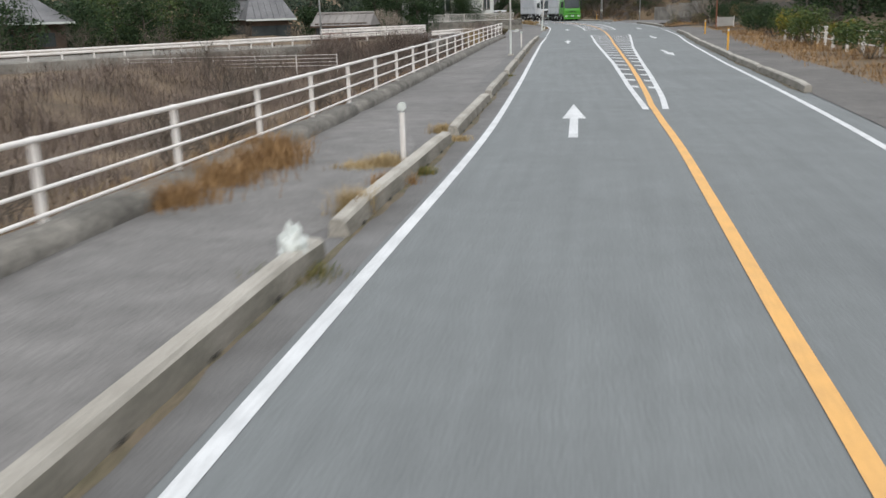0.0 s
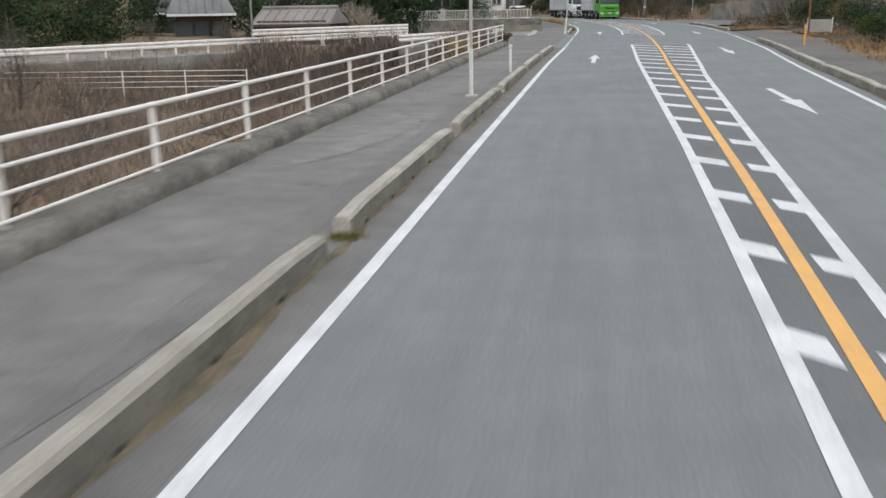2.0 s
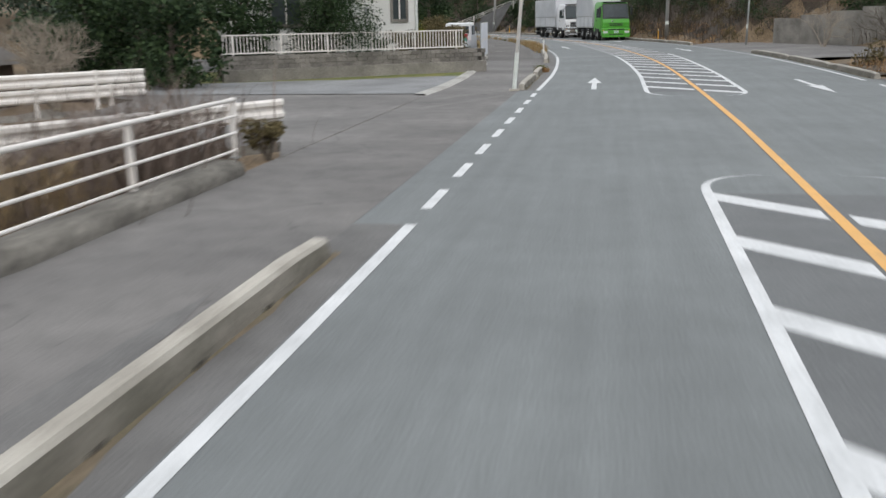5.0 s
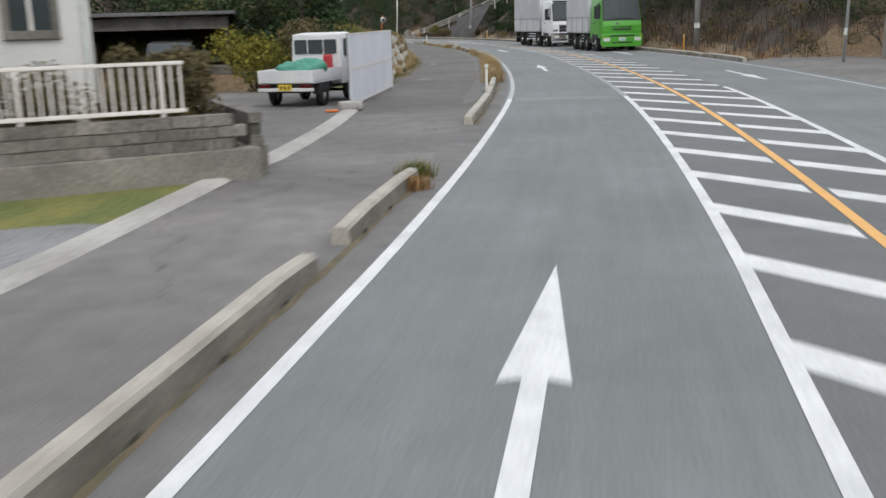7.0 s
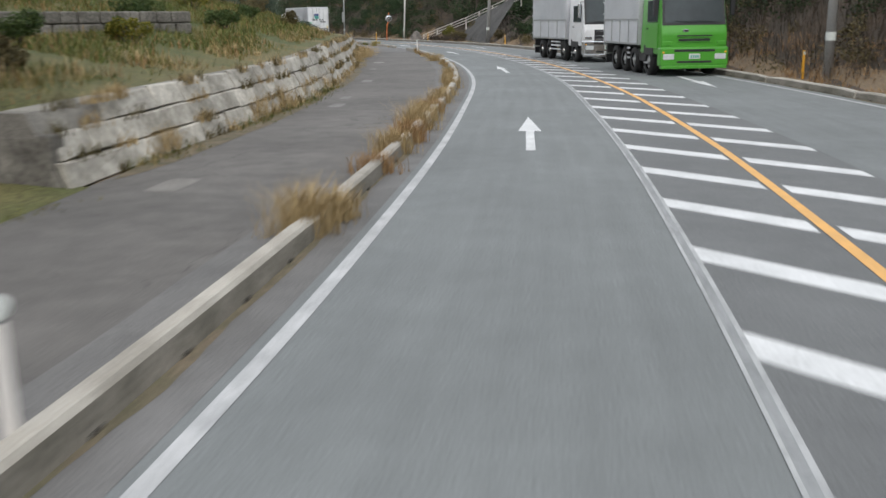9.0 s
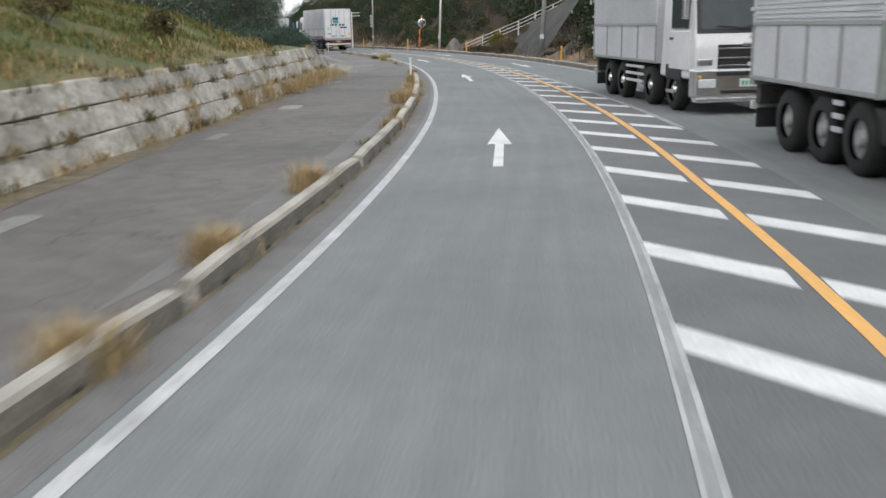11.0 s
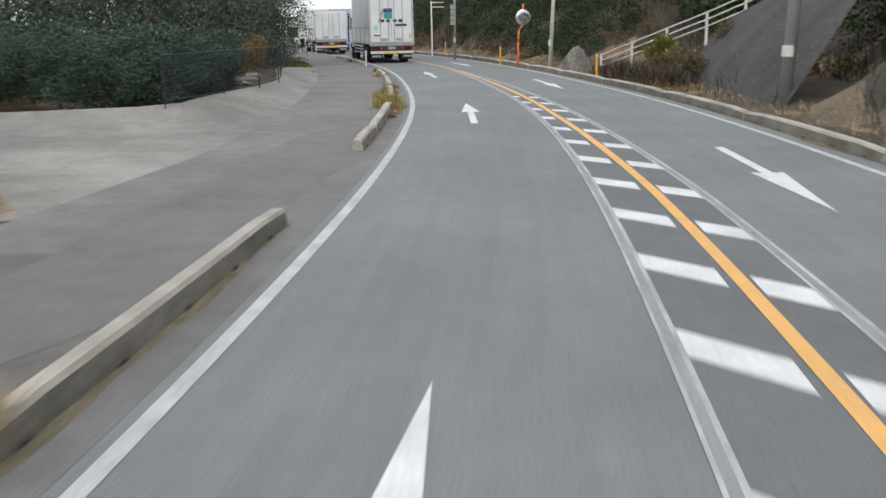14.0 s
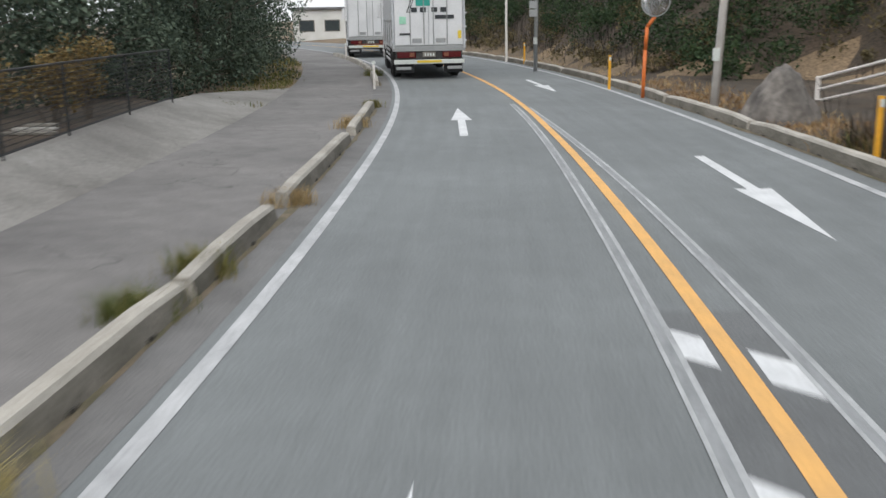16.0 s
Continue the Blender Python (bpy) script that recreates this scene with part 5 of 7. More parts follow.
def wall_return():
    """The low plain concrete wing that closes the near end of the stone wall."""
    bm = bmesh.new()
    box(bm, -6.5, 0.0, -0.15, 0.2, -0.2, 0.68, 0.03)
    for v in bm.verts:
        v.co += Vector((0, 0.02, 0.02)) * noise.noise(v.co * 1.5)
    wing = thing("wing_wall", stand(109.35, -4.38), "low dark grey concrete wing wall beside the stone wall", "wall")
    part("wall", bm, FOOTING, wing)
    top = thing("terrace_wall", Matrix(), "dark mossy stone terrace wall in the grass bank", "wall")
    a, b = Vector((3.1, 130.7, 1.7)), Vector((-7.0, 112.5, 1.7))
    way = (b - a).normalized()
    m = pose(a.x, a.y, 0, 0, 0, math.degrees(math.atan2(way.y, way.x)))
    bm = bmesh.new()
    box(bm, 0, (b - a).length, -0.5, 0.1, 1.2, 2.36)
    core = part("core", bm, JOINT, top)
    core.matrix_local = m
    for row in range(2):
        x = 0.0
        while x < (b - a).length - 0.7:
            w = float(rng.uniform(0.45, 0.8))
            bm = bmesh.new()
            box(bm, x + 0.02, x + w - 0.02, 0.05, 0.17 + float(rng.uniform(0, 0.04)), 1.72 + 0.34 * row, 2.04 + 0.34 * row, 0.05)
            st = part("stone", bm, FOOTING, top)
            st.matrix_local = m
            x += w


wall_return()


# ---------------------------------------------------------------- house with its wall and railing
HOUSE = pose(7.35, 92.2, 0, 0, 0, 28)


def house_wall():
    w = thing("garden_wall", HOUSE, "dark concrete block wall on a pale base, under a railing", "wall")
    bm = bmesh.new()
    box(bm, -9.2, 0.9, -0.16, 0.14, -0.3, 0.42, 0.02)
    part("base", bm, OLD_CONCRETE, w)
    shared = []
    for k in range(3):
        bm = bmesh.new()
        box(bm, 0.004, 0.386, -0.09, 0.09, 0.004, 0.15, 0.008)
        shared.append(bm)
    meshes = []
    for bm in shared:
        for v in bm.verts:
            v.co.y += float(rng.uniform(-0.006, 0.006))
        me = bpy.data.meshes.new("block")
        bm.to_mesh(me)
        bm.free()
        me.materials.append(BLOCK)
        meshes.append(me)
    for row in range(3):
        for k in range(25):
            ob = new("block", meshes[(row * 7 + k) % 3])
            ob.parent = w
            ob.matrix_local = Matrix.Translation((-9.2 + 0.39 * k + (0.19 if row == 1 else 0), 0, 0.42 + 0.155 * row))
    bm = bmesh.new()
    box(bm, -9.15, 0.6, -0.07, 0.07, 0.4, 0.87)
    part("mortar", bm, JOINT, w)
    bm = bmesh.new()
    box(bm, 0.78, 1.08, 0.142, 3.3, -0.3, 0.4, 0.02)
    part("return_base", bm, OLD_CONCRETE, w)
    bm = bmesh.new()
    box(bm, 0.86, 1.0, 0.15, 3.2, 0.38, 0.8)
    part("return_mortar", bm, JOINT, w)
    for row in range(3):
        for k in range(8):
            ob = new("block", meshes[(row * 5 + k) % 3])
            ob.parent = w
            ob.matrix_local = Matrix.Translation((0.93, 0.12 + 0.39 * k + (0.1 if row == 1 else 0), 0.4 + 0.155 * row)) @ Matrix.Rotation(radians(90), 4, "Z")
    r = thing("garden_railing", HOUSE @ Matrix.Translation((0, 0, 0.885)), "cream painted steel garden railing on the block wall", "railing")
    for z, h in ((0.05, 0.05), (0.66, 0.045)):
        bm = bmesh.new()
        box(bm, -9.2, 0.0, -0.03, 0.03, z, z + h, 0.008)
        part("rail", bm, WHITE_PAINT, r)
    bm = bmesh.new()
    box(bm, -0.014, 0.014, -0.012, 0.012, 0.1, 0.66)
    bar = part("baluster", bm, WHITE_PAINT, r)
    bar.matrix_local = Matrix.Translation((-0.05, 0, 0))
    for k in range(1, 76):
        b = new("baluster", bar.data)
        b.parent, b.matrix_local = r, Matrix.Translation((-0.05 - 0.121 * k, 0, 0))
    bm = bmesh.new()
    box(bm, -0.025, 0.025, -0.025, 0.025, 0.0, 0.66)
    post = part("post", bm, WHITE_PAINT, r)
    post.matrix_local = Matrix.Translation((-0.3, 0, 0))
    for k in range(1, 6):
        b = new("post", post.data)
        b.parent, b.matrix_local = r, Matrix.Translation((-0.3 - 1.7 * k, 0, 0))


house_wall()


def window(parent, x, z, w, h, y):
    bm = bmesh.new()
    for a, b, c, d in ((-w / 2 - 0.1, w / 2 + 0.1, -0.12, 0), (-w / 2 - 0.1, w / 2 + 0.1, h, h + 0.1), (-w / 2 - 0.1, -w / 2, 0, h), (w / 2, w / 2 + 0.1, 0, h)):
        box(bm, x + a, x + b, y - 0.06, y + 0.02, z + c, z + d, 0.008)
    frame_ob = part("window", bm, OLD_CONCRETE, parent, "grey framed window")
    bm = bmesh.new()
    box(bm, x - w / 2, x + w / 2, y - 0.025, y - 0.005, z, z + h)
    part("pane", bm, GLASS_DARK, frame_ob)
    bm = bmesh.new()
    box(bm, x - 0.025, x + 0.025, y - 0.045, y - 0.028, z, z + h)
    part("mullion", bm, WHITE_PAINT, frame_ob)


def house():
    h = thing("house", HOUSE, "white rendered two-storey house with grey framed windows", "house")
    bm = bmesh.new()
    box(bm, -7.15, -0.85, 2.25, 9.5, -0.1, 5.6)
    part("wall", bm, HOUSE_WHITE, h)
    bm = bmesh.new()
    box(bm, -7.2, -0.8, 2.2, 9.55, -0.1, 0.45, 0.01)
    part("plinth", bm, OLD_CONCRETE, h)
    bm = bmesh.new()
    v = [bm.verts.new(p) for p in ((-7.8, 1.6, 5.6), (-0.2, 1.6, 5.6), (-0.2, 10.1, 5.6), (-7.8, 10.1, 5.6), (-4.6, 5.9, 7.6), (-3.4, 5.9, 7.6))]
    for f in ((0, 1, 5, 4), (1, 2, 5), (2, 3, 4, 5), (3, 0, 4), (3, 2, 1, 0)):
        bm.faces.new([v[i] for i in f])
    part("roof", bm, ROOF, h)
    window(h, -1.65, 2.02, 0.55, 1.1, 2.25)
    window(h, -6.2, 1.9, 1.1, 1.1, 2.25)
    bm = bmesh.new()
    box(bm, -3.1, -2.95, 2.12, 2.25, 2.2, 2.5, 0.02)
    part("meter_box", bm, GREY_STEEL, h)
    bm = bmesh.new()
    rod(bm, (-0.95, 2.2, 0.0), (-0.95, 2.2, 5.5), 0.04, 0.04, 10)
    part("downpipe", bm, PLATE_WHITE, h)
    p = HOUSE @ Vector((-4.75, 1.3, 0.4))
    tree(p.x, p.y, 0.4, 3.2, 2.9, LEAF_DARK, "round dark evergreen tree before the white house", 30, 650, 0.045, 0.22)
    for x, w in ((-2.2, 1.1), (-1.5, 1.2), (-0.8, 1.2), (-0.3, 1.0)):
        p = HOUSE @ Vector((x, 0.8, 0.45))
        shrub(p.x, p.y, 0.45, 1.15, w, LEAF_OLIVE, "dense olive-grey shrub behind the garden railing", 10, 380, 0.032, low=0.15)
    for x, w in ((-3.2, 1.3), (-5.6, 1.3)):
        p = HOUSE @ Vector((x, 0.9, 0.4))
        shrub(p.x, p.y, 0.4, 1.1, w, LEAF_DARK, "low dark green shrub behind the garden railing", 7, 130, 0.05)


house()
for x, y, h, w in ((-0.15, 0.7, 1.5, 1.1), (0.2, 1.3, 1.5, 1.1), (-0.2, 1.9, 1.6, 1.2)):
    p = HOUSE @ Vector((x, y, 0.35))
    shrub(p.x, p.y, 0.35, h, w, LEAF_OLIVE, "dense olive-brown bush behind the garden wall", 12, 420, 0.035)
shrub(5.0, 198.9, 0.3, 1.3, 1.5, LEAF_YELLOW, "yellow-green bush beside the ramp railing", 10, 300, 0.04)
shrub(8.0, 194.2, 0.6, 1.6, 1.5, LEAF_OLIVE, "olive bush between the railing and slope wall", 10, 300, 0.04)
for x, y, h, w in ((5.5, 195.4, 0.9, 1.2), (6.3, 193.6, 1.1, 1.3), (6.9, 192.2, 0.9, 1.1)):
    shrub(x, y, 0.1, h, w, LEAF_OLIVE, "low olive-brown bush at the foot of the slope wall", 9, 240, 0.035)
shrub(4.0, 109.6, 0, 2.2, 2.6, LEAF_YELLOW, "large yellow-green garden bush beside the drive", 16, 240, 0.06)
shrub(5.6, 110.2, 0, 2.3, 2.6, LEAF_OLIVE, "large olive-brown garden bush behind the truck", 16, 240, 0.06)
for x, y, h, w in ((3.2, 115.0, 6, 4), (4.9, 113.4, 5, 2.6), (-4.5, 112, 6, 4), (-4, 106, 6, 5), (1, 117, 7, 6)):
    tree(x, y, bank(*nearest(x, y)), h, w, LEAF_DARK, "dense dark evergreen tree behind the yard", 24, 400, 0.07, 0.08)
# carport behind the parked car
shed = thing("carport", pose(0.1, 113.0, 0, 0, 0, 14), "dark weathered carport with a grey lintel", "carport")
for x0, x1, y0, y1, z0, z1, what, mat in ((-2.6, 2.2, 4.0, 4.15, -0.1, 2.4, "back_wall", WOOD), (-2.6, -2.45, 0, 4, -0.1, 2.4, "side_wall", WOOD), (2.05, 2.2, 0, 4, -0.1, 2.4, "side_wall", WOOD), (-2.6, 2.2, -0.12, 0.0, 1.95, 2.35, "lintel", BLOCK)):
    bm = bmesh.new()
    box(bm, x0, x1, y0, y1, z0, z1, 0.015)
    part(what, bm, mat, shed)
bm = bmesh.new()
box(bm, -2.9, 2.5, -0.5, 4.4, 2.42, 2.54, 0.02)
part("roof", bm, ROOF, shed)
bm = bmesh.new()
box(bm, -0.4, 0.5, 3.9, 3.99, 0.0, 1.8, 0.01)
part("door", bm, OLD_CONCRETE, shed)
cover = thing("drain_cover", pose(2.5, 106.4, 0.032, 0, 0, 10), "pale steel drain cover set in the drive", "drain cover")
bm = bmesh.new()
box(bm, -0.45, 0.45, -0.3, 0.3, -0.05, 0.008, 0.004)
part("frame", bm, PALE_CONCRETE, cover)
bm = bmesh.new()
box(bm, -0.34, 0.34, -0.2, 0.2, 0.004, 0.014, 0.004)
part("plate", bm, GREY_STEEL, cover)


# ---------------------------------------------------------------- white site panel
def site_panel():
    a, b = Vector((8.02, 102.6, 0)), Vector((8.36, 109.3, 0))
    way = b - a
    m = pose(a.x, a.y, 0.08, 0, 0, math.degrees(math.atan2(way.y, way.x)))
    t = thing("site_panel", m, "white corrugated sheet hoarding standing by the footpath", "hoarding")
    n = way.length
    for k in range(4):
        for z0, z1 in ((0.02, 0.82), (0.84, 1.66)):
            bm = bmesh.new()
            box(bm, n * k / 4 + 0.006, n * (k + 1) / 4 - 0.006, -0.012, 0.012, z0, z1, 0.004)
            part("panel", bm, SHEET, t)
    bm = bmesh.new()
    for z in (0.0, 0.82, 1.66):
        box(bm, 0, n, -0.02, 0.02, z, z + 0.03)
    box(bm, 0, n, -0.018, 0.018, 0.872, 0.885)
    part("frame", bm, WHITE_PAINT, t)
    for k in range(5):
        bm = bmesh.new()
        rod(bm, (n * k / 4, 0.03, -0.1), (n * k / 4, 0.03, 1.7), 0.024, 0.024, 8)
        part("post", bm, GREY_STEEL, t)
    f = thing("concrete_weight", pose(8.05, 102.2, 0.02, 0, 0, 10), "pale rounded concrete weight at the panel foot", "weight")
    bm = bmesh.new()
    box(bm, -0.28, 0.28, -0.22, 0.22, 0, 0.2, 0.07)
    part("block", bm, PALE_CONCRETE, f)
    c = thing("orange_marker", pose(7.72, 101.5, 0.04, 0, 0, 30), "small orange plastic marker lying on the drive", "marker")
    bm = bmesh.new()
    box(bm, -0.16, 0.16, -0.05, 0.05, 0, 0.05, 0.02)
    part("strip", bm, ORANGE, c)


site_panel()


# ---------------------------------------------------------------- vehicles
def wheel(parent, x, y, r, w, rim_mat, out):
    """A tyre with its rim; out is +1 or -1, the side that faces outwards."""
    bm = bmesh.new()
    prof = [(r * 0.56, -w / 2), (r * 0.9, -w / 2), (r, -w * 0.36), (r, w * 0.36), (r * 0.9, w / 2), (r * 0.56, w / 2)]
    n = 22
    ring = []
    for i in range(n):
        a = 2 * math.pi * i / n
        ring.append([bm.verts.new((x + q, y + p * math.cos(a), r + p * math.sin(a))) for p, q in prof])
    for i in range(n):
        for k in range(len(prof) - 1):
            bm.faces.new((ring[i][k], ring[i][k + 1], ring[(i + 1) % n][k + 1], ring[(i + 1) % n][k]))
    wh = part("wheel", bm, TYRE, parent, smooth=True)
    bm = bmesh.new()
    rod(bm, (x - w * 0.25, y, r), (x + w * 0.25, y, r), r * 0.57, r * 0.57, 20)
    rod(bm, (x + out * w * 0.25, y, r), (x + out * w * 0.5, y, r), r * 0.26, r * 0.2, 14)
    for i in range(8):
        a = math.pi * i / 4
        rod(bm, (x + out * w * 0.24, y + r * 0.38 * math.cos(a), r + r * 0.38 * math.sin(a)), (x + out * w * 0.3, y + r * 0.38 * math.cos(a), r + r * 0.38 * math.sin(a)), r * 0.05, r * 0.04, 6)
    part("rim", bm, rim_mat, wh)


def boxed(name, mat, parent, *dims, bevel=0.01, label=""):
    bm = bmesh.new()
    box(bm, *dims, bevel)
    return part(name, bm, mat, parent, label)


def truck_rear(t, box_mat, w=2.46, floor=1.02, top=3.6, rear_mat=None):
    """The rear of a box truck: doors, rods, sill, lamps, bumper and flaps, at y = 0."""
    h = w / 2
    for sgn in (-1, 1):
        door = boxed("rear_door", rear_mat or box_mat, t, min(0.01 * sgn, sgn * (h - 0.09)), max(0.01 * sgn, sgn * (h - 0.09)), -0.05, 0.0, floor + 0.12, top - 0.1, bevel=0.012)
        for x in (0.16, 0.62):
            bm = bmesh.new()
            rod(bm, (sgn * x, -0.075, floor + 0.15), (sgn * x, -0.075, top - 0.15), 0.017, 0.017, 8)
            part("lock_rod", bm, GREY_STEEL, door)
        boxed("hinge_plate", GREY_STEEL, door, sgn * 0.4 - 0.16, sgn * 0.4 + 0.16, -0.07, -0.05, floor + 0.2, floor + 0.34)
        bm = bmesh.new()
        for z in (1.25, 1.7, 2.15, 2.6, 3.05):
            box(bm, min(sgn * (h - 0.06), sgn * (h + 0.05)), max(sgn * (h - 0.06), sgn * (h + 0.05)), -0.08, 0.02, z, z + 0.06, 0.01)
        rod(bm, (sgn * (h - 0.03), -0.06, floor), (sgn * (h - 0.03), -0.06, top - 0.05), 0.03, 0.03, 10)
        part("corner_hinge_rail", bm, ALU, t)
        lamp = boxed("tail_lamp", RED_LAMP, t, min(sgn * 0.45, sgn * 1.08), max(sgn * 0.45, sgn * 1.08), -0.06, 0.1, 0.72, 0.92, bevel=0.015, label="dark red tail lamp cluster")
        boxed("lens", RUST, lamp, min(sgn * 0.5, sgn * 0.66), max(sgn * 0.5, sgn * 0.66), -0.07, -0.055, 0.76, 0.88)
        boxed("mud_flap", BLACK, t, min(sgn * 0.5, sgn * 1.15), max(sgn * 0.5, sgn * 1.15), 0.1, 0.13, 0.22, 0.55)
        boxed("bumper_step", GREY_STEEL, t, min(sgn * 0.62, sgn * 1.12), max(sgn * 0.62, sgn * 1.12), -0.08, 0.06, 0.33, 0.43)
    boxed("rear_sill", GREY_STEEL, t, -h, h, -0.06, 0.12, floor - 0.08, floor + 0.1)
    boxed("cross_member", CHASSIS, t, -h + 0.1, h - 0.1, 0.0, 0.2, 0.62, floor - 0.08)
    bumper = boxed("rear_bumper", PLATE_WHITE, t, -h + 0.04, h - 0.04, -0.1, 0.0, 0.52, 0.66, bevel=0.015, label="white reflective rear bumper strip")
    boxed("reflector_strip", PLATE_YELLOW, bumper, -0.42, 0.42, -0.112, -0.1, 0.56, 0.64)
    plate = boxed("number_plate", OLD_CONCRETE, t, -0.22, 0.22, -0.08, -0.05, 0.74, 0.92)
    for x in (-0.13, -0.04, 0.05, 0.14):
        boxed("plate_bar", PLATE_WHITE, plate, x - 0.025, x + 0.025, -0.086, -0.08, 0.78, 0.87, bevel=0.0)


def truck_under(t, length, axles, w=2.46, rim=None, rear_dual=True):
    for x in (-0.42, 0.42):
        boxed("chassis_beam", CHASSIS, t, x - 0.05, x + 0.05, 0.1, length - 0.4, 0.7, 0.96)
    for y in axles:
        for sgn in (-1, 1):
            wheel(t, sgn * (w / 2 - 0.19), y, 0.48, 0.3, rim or GREY_STEEL, sgn)
    for sgn in (-1, 1):
        bm = bmesh.new()
        for z in (0.5, 0.68, 0.86):
            box(bm, min(sgn * (w / 2 - 0.06), sgn * (w / 2 - 0.02)), max(sgn * (w / 2 - 0.06), sgn * (w / 2 - 0.02)), 3.3, length - 3.6, z, z + 0.07, 0.008)
        part("side_guard", bm, ALU, t)
        boxed("fuel_tank", CHASSIS, t, min(sgn * 0.55, sgn * 1.12), max(sgn * 0.55, sgn * 1.12), 4.2, 5.4, 0.45, 0.9, bevel=0.06)


def truck_cab(t, y0, y1, paint, w=2.4, trim=None, slots=False):
    """A flat-nosed cab whose nose is at y1. slots: a painted nose with dark slots, else a dark grille with bright bars."""
    h = w / 2
    trim = trim or paint
    bm = bmesh.new()
    shape = [(y0, 0.75), (y0, 2.95), (y0 + 0.5, 3.12), (y1 - 0.62, 3.1), (y1 - 0.42, 2.98), (y1 - 0.08, 1.72), (y1, 1.45), (y1, 0.75)]
    rings = []
    for sgn in (-1, 1):
        rings.append([bm.verts.new((sgn * (h - (0.09 if z > 2.5 else (0.03 if y > y1 - 0.1 else 0))), y, z)) for y, z in shape])
    bm.faces.new(list(reversed(rings[0])))
    bm.faces.new(rings[1])
    for i in range(len(shape)):
        k = (i + 1) % len(shape)
        bm.faces.new((rings[0][i], rings[0][k], rings[1][k], rings[1][i]))
    bmesh.ops.recalc_face_normals(bm, faces=bm.faces)
    bmesh.ops.bevel(bm, geom=list(bm.edges), offset=0.075, segments=4, affect="EDGES", profile=0.55)
    part("cab", bm, paint, t, smooth=True)
    for name, mat, x, z0, z1, lift in (("screen_surround", BLACK, h - 0.07, 1.74, 2.96, 0.012), ("windscreen", GLASS_DARK, h - 0.15, 1.82, 2.88, 0.022)):
        bm = bmesh.new()
        v = [bm.verts.new((sx * (x - 0.05 * (z > 2.5)), y1 - 0.08 - 0.34 * (z - 1.72) / 1.26, z)) for sx, z in ((-1, z0), (1, z0), (1, z1), (-1, z1))]
        bm.faces.new(v)
        geom = bmesh.ops.extrude_face_region(bm, geom=list(bm.faces))["geom"]
        bmesh.ops.translate(bm, vec=(0, lift, lift * 0.3), verts=[g for g in geom if isinstance(g, bmesh.types.BMVert)])
        screen = part(name, bm, mat, t, "dark glass windscreen" if mat is GLASS_DARK else "")
    for x in (-0.75, -0.05):
        bm = bmesh.new()
        rod(bm, (x, y1 - 0.045, 1.84), (x + 0.75, y1 - 0.055, 1.9), 0.012, 0.01, 6)
        part("wiper", bm, BLACK, screen)
    if slots:
        for z, half, high in ((1.36, 0.62, 0.045), (1.2, 0.56, 0.085)):
            slot = boxed("grille_slot", BLACK, t, -half, half, y1 - 0.02, y1 + 0.012, z, z + high, bevel=0.012)
            boxed("slot_lip", paint, slot, -half - 0.03, half + 0.03, y1 - 0.02, y1 + 0.03, z - 0.028, z - 0.008, bevel=0.008)
        boxed("emblem", CHROME, t, 0.22, 0.42, y1 - 0.005, y1 + 0.014, 1.52, 1.6, bevel=0.012)
    else:
        grille = boxed("grille", BLACK, t, -0.68, 0.68, y1 - 0.02, y1 + 0.014, 0.98, 1.5, bevel=0.01)
        for z in (1.04, 1.2, 1.4):
            boxed("grille_bar", trim, grille, -0.66, 0.66, y1 + 0.012, y1 + 0.035, z, z + 0.035, bevel=0.006)
        boxed("emblem", CHROME, grille, -0.16, 0.16, y1 + 0.014, y1 + 0.045, 1.46, 1.54, bevel=0.02)
    boxed("visor", BLACK, t, -h + 0.2, h - 0.2, y1 - 0.66, y1 - 0.34, 3.06, 3.13, bevel=0.025)
    bumper = boxed("front_bumper", trim, t, -h - 0.01, h + 0.01, y1 - 0.3, y1 + 0.075, 0.36, 1.0, bevel=0.06)
    boxed("intake", BLACK, bumper, -0.72, 0.72, y1 + 0.055, y1 + 0.082, 0.84, 0.93, bevel=0.015)
    boxed("lower_intake", BLACK, bumper, -0.62, 0.62, y1 + 0.055, y1 + 0.082, 0.46, 0.54, bevel=0.015)
    boxed("lower_lip", trim, bumper, -h + 0.04, h - 0.04, y1 - 0.2, y1 + 0.095, 0.27, 0.38, bevel=0.025)
    plate = boxed("number_plate", PLATE_WHITE, bumper, -0.2, 0.2, y1 + 0.077, y1 + 0.092, 0.6, 0.78)
    for x in (-0.12, -0.04, 0.04, 0.12):
        boxed("plate_bar", TEAL, plate, x - 0.025, x + 0.025, y1 + 0.09, y1 + 0.095, 0.64, 0.73, bevel=0.0)
    for sgn in (-1, 1):
        lamp = boxed("headlamp", LAMP_GLASS, t, min(sgn * 0.72, sgn * 1.12), max(sgn * 0.72, sgn * 1.12), y1 + 0.02, y1 + 0.088, 0.58, 0.78, bevel=0.03, label="clear headlamp")
        boxed("indicator", DELINEATOR, lamp, min(sgn * 1.06, sgn * 1.14), max(sgn * 1.06, sgn * 1.14), y1 - 0.02, y1 + 0.08, 0.8, 0.86)
        boxed("corner_vane", trim, t, min(sgn * 0.8, sgn * 1.13), max(sgn * 0.8, sgn * 1.13), y1 - 0.06, y1 + 0.025, 1.06, 1.2, bevel=0.02)
        bm = bmesh.new()
        box(bm, min(sgn * (h + 0.08), sgn * (h + 0.24)), max(sgn * (h + 0.08), sgn * (h + 0.24)), y1 - 0.25, y1 - 0.1, 2.05, 2.7, 0.04)
        rod(bm, (sgn * (h - 0.08), y1 - 0.25, 2.75), (sgn * (h + 0.14), y1 - 0.18, 2.75), 0.02, 0.02, 6)
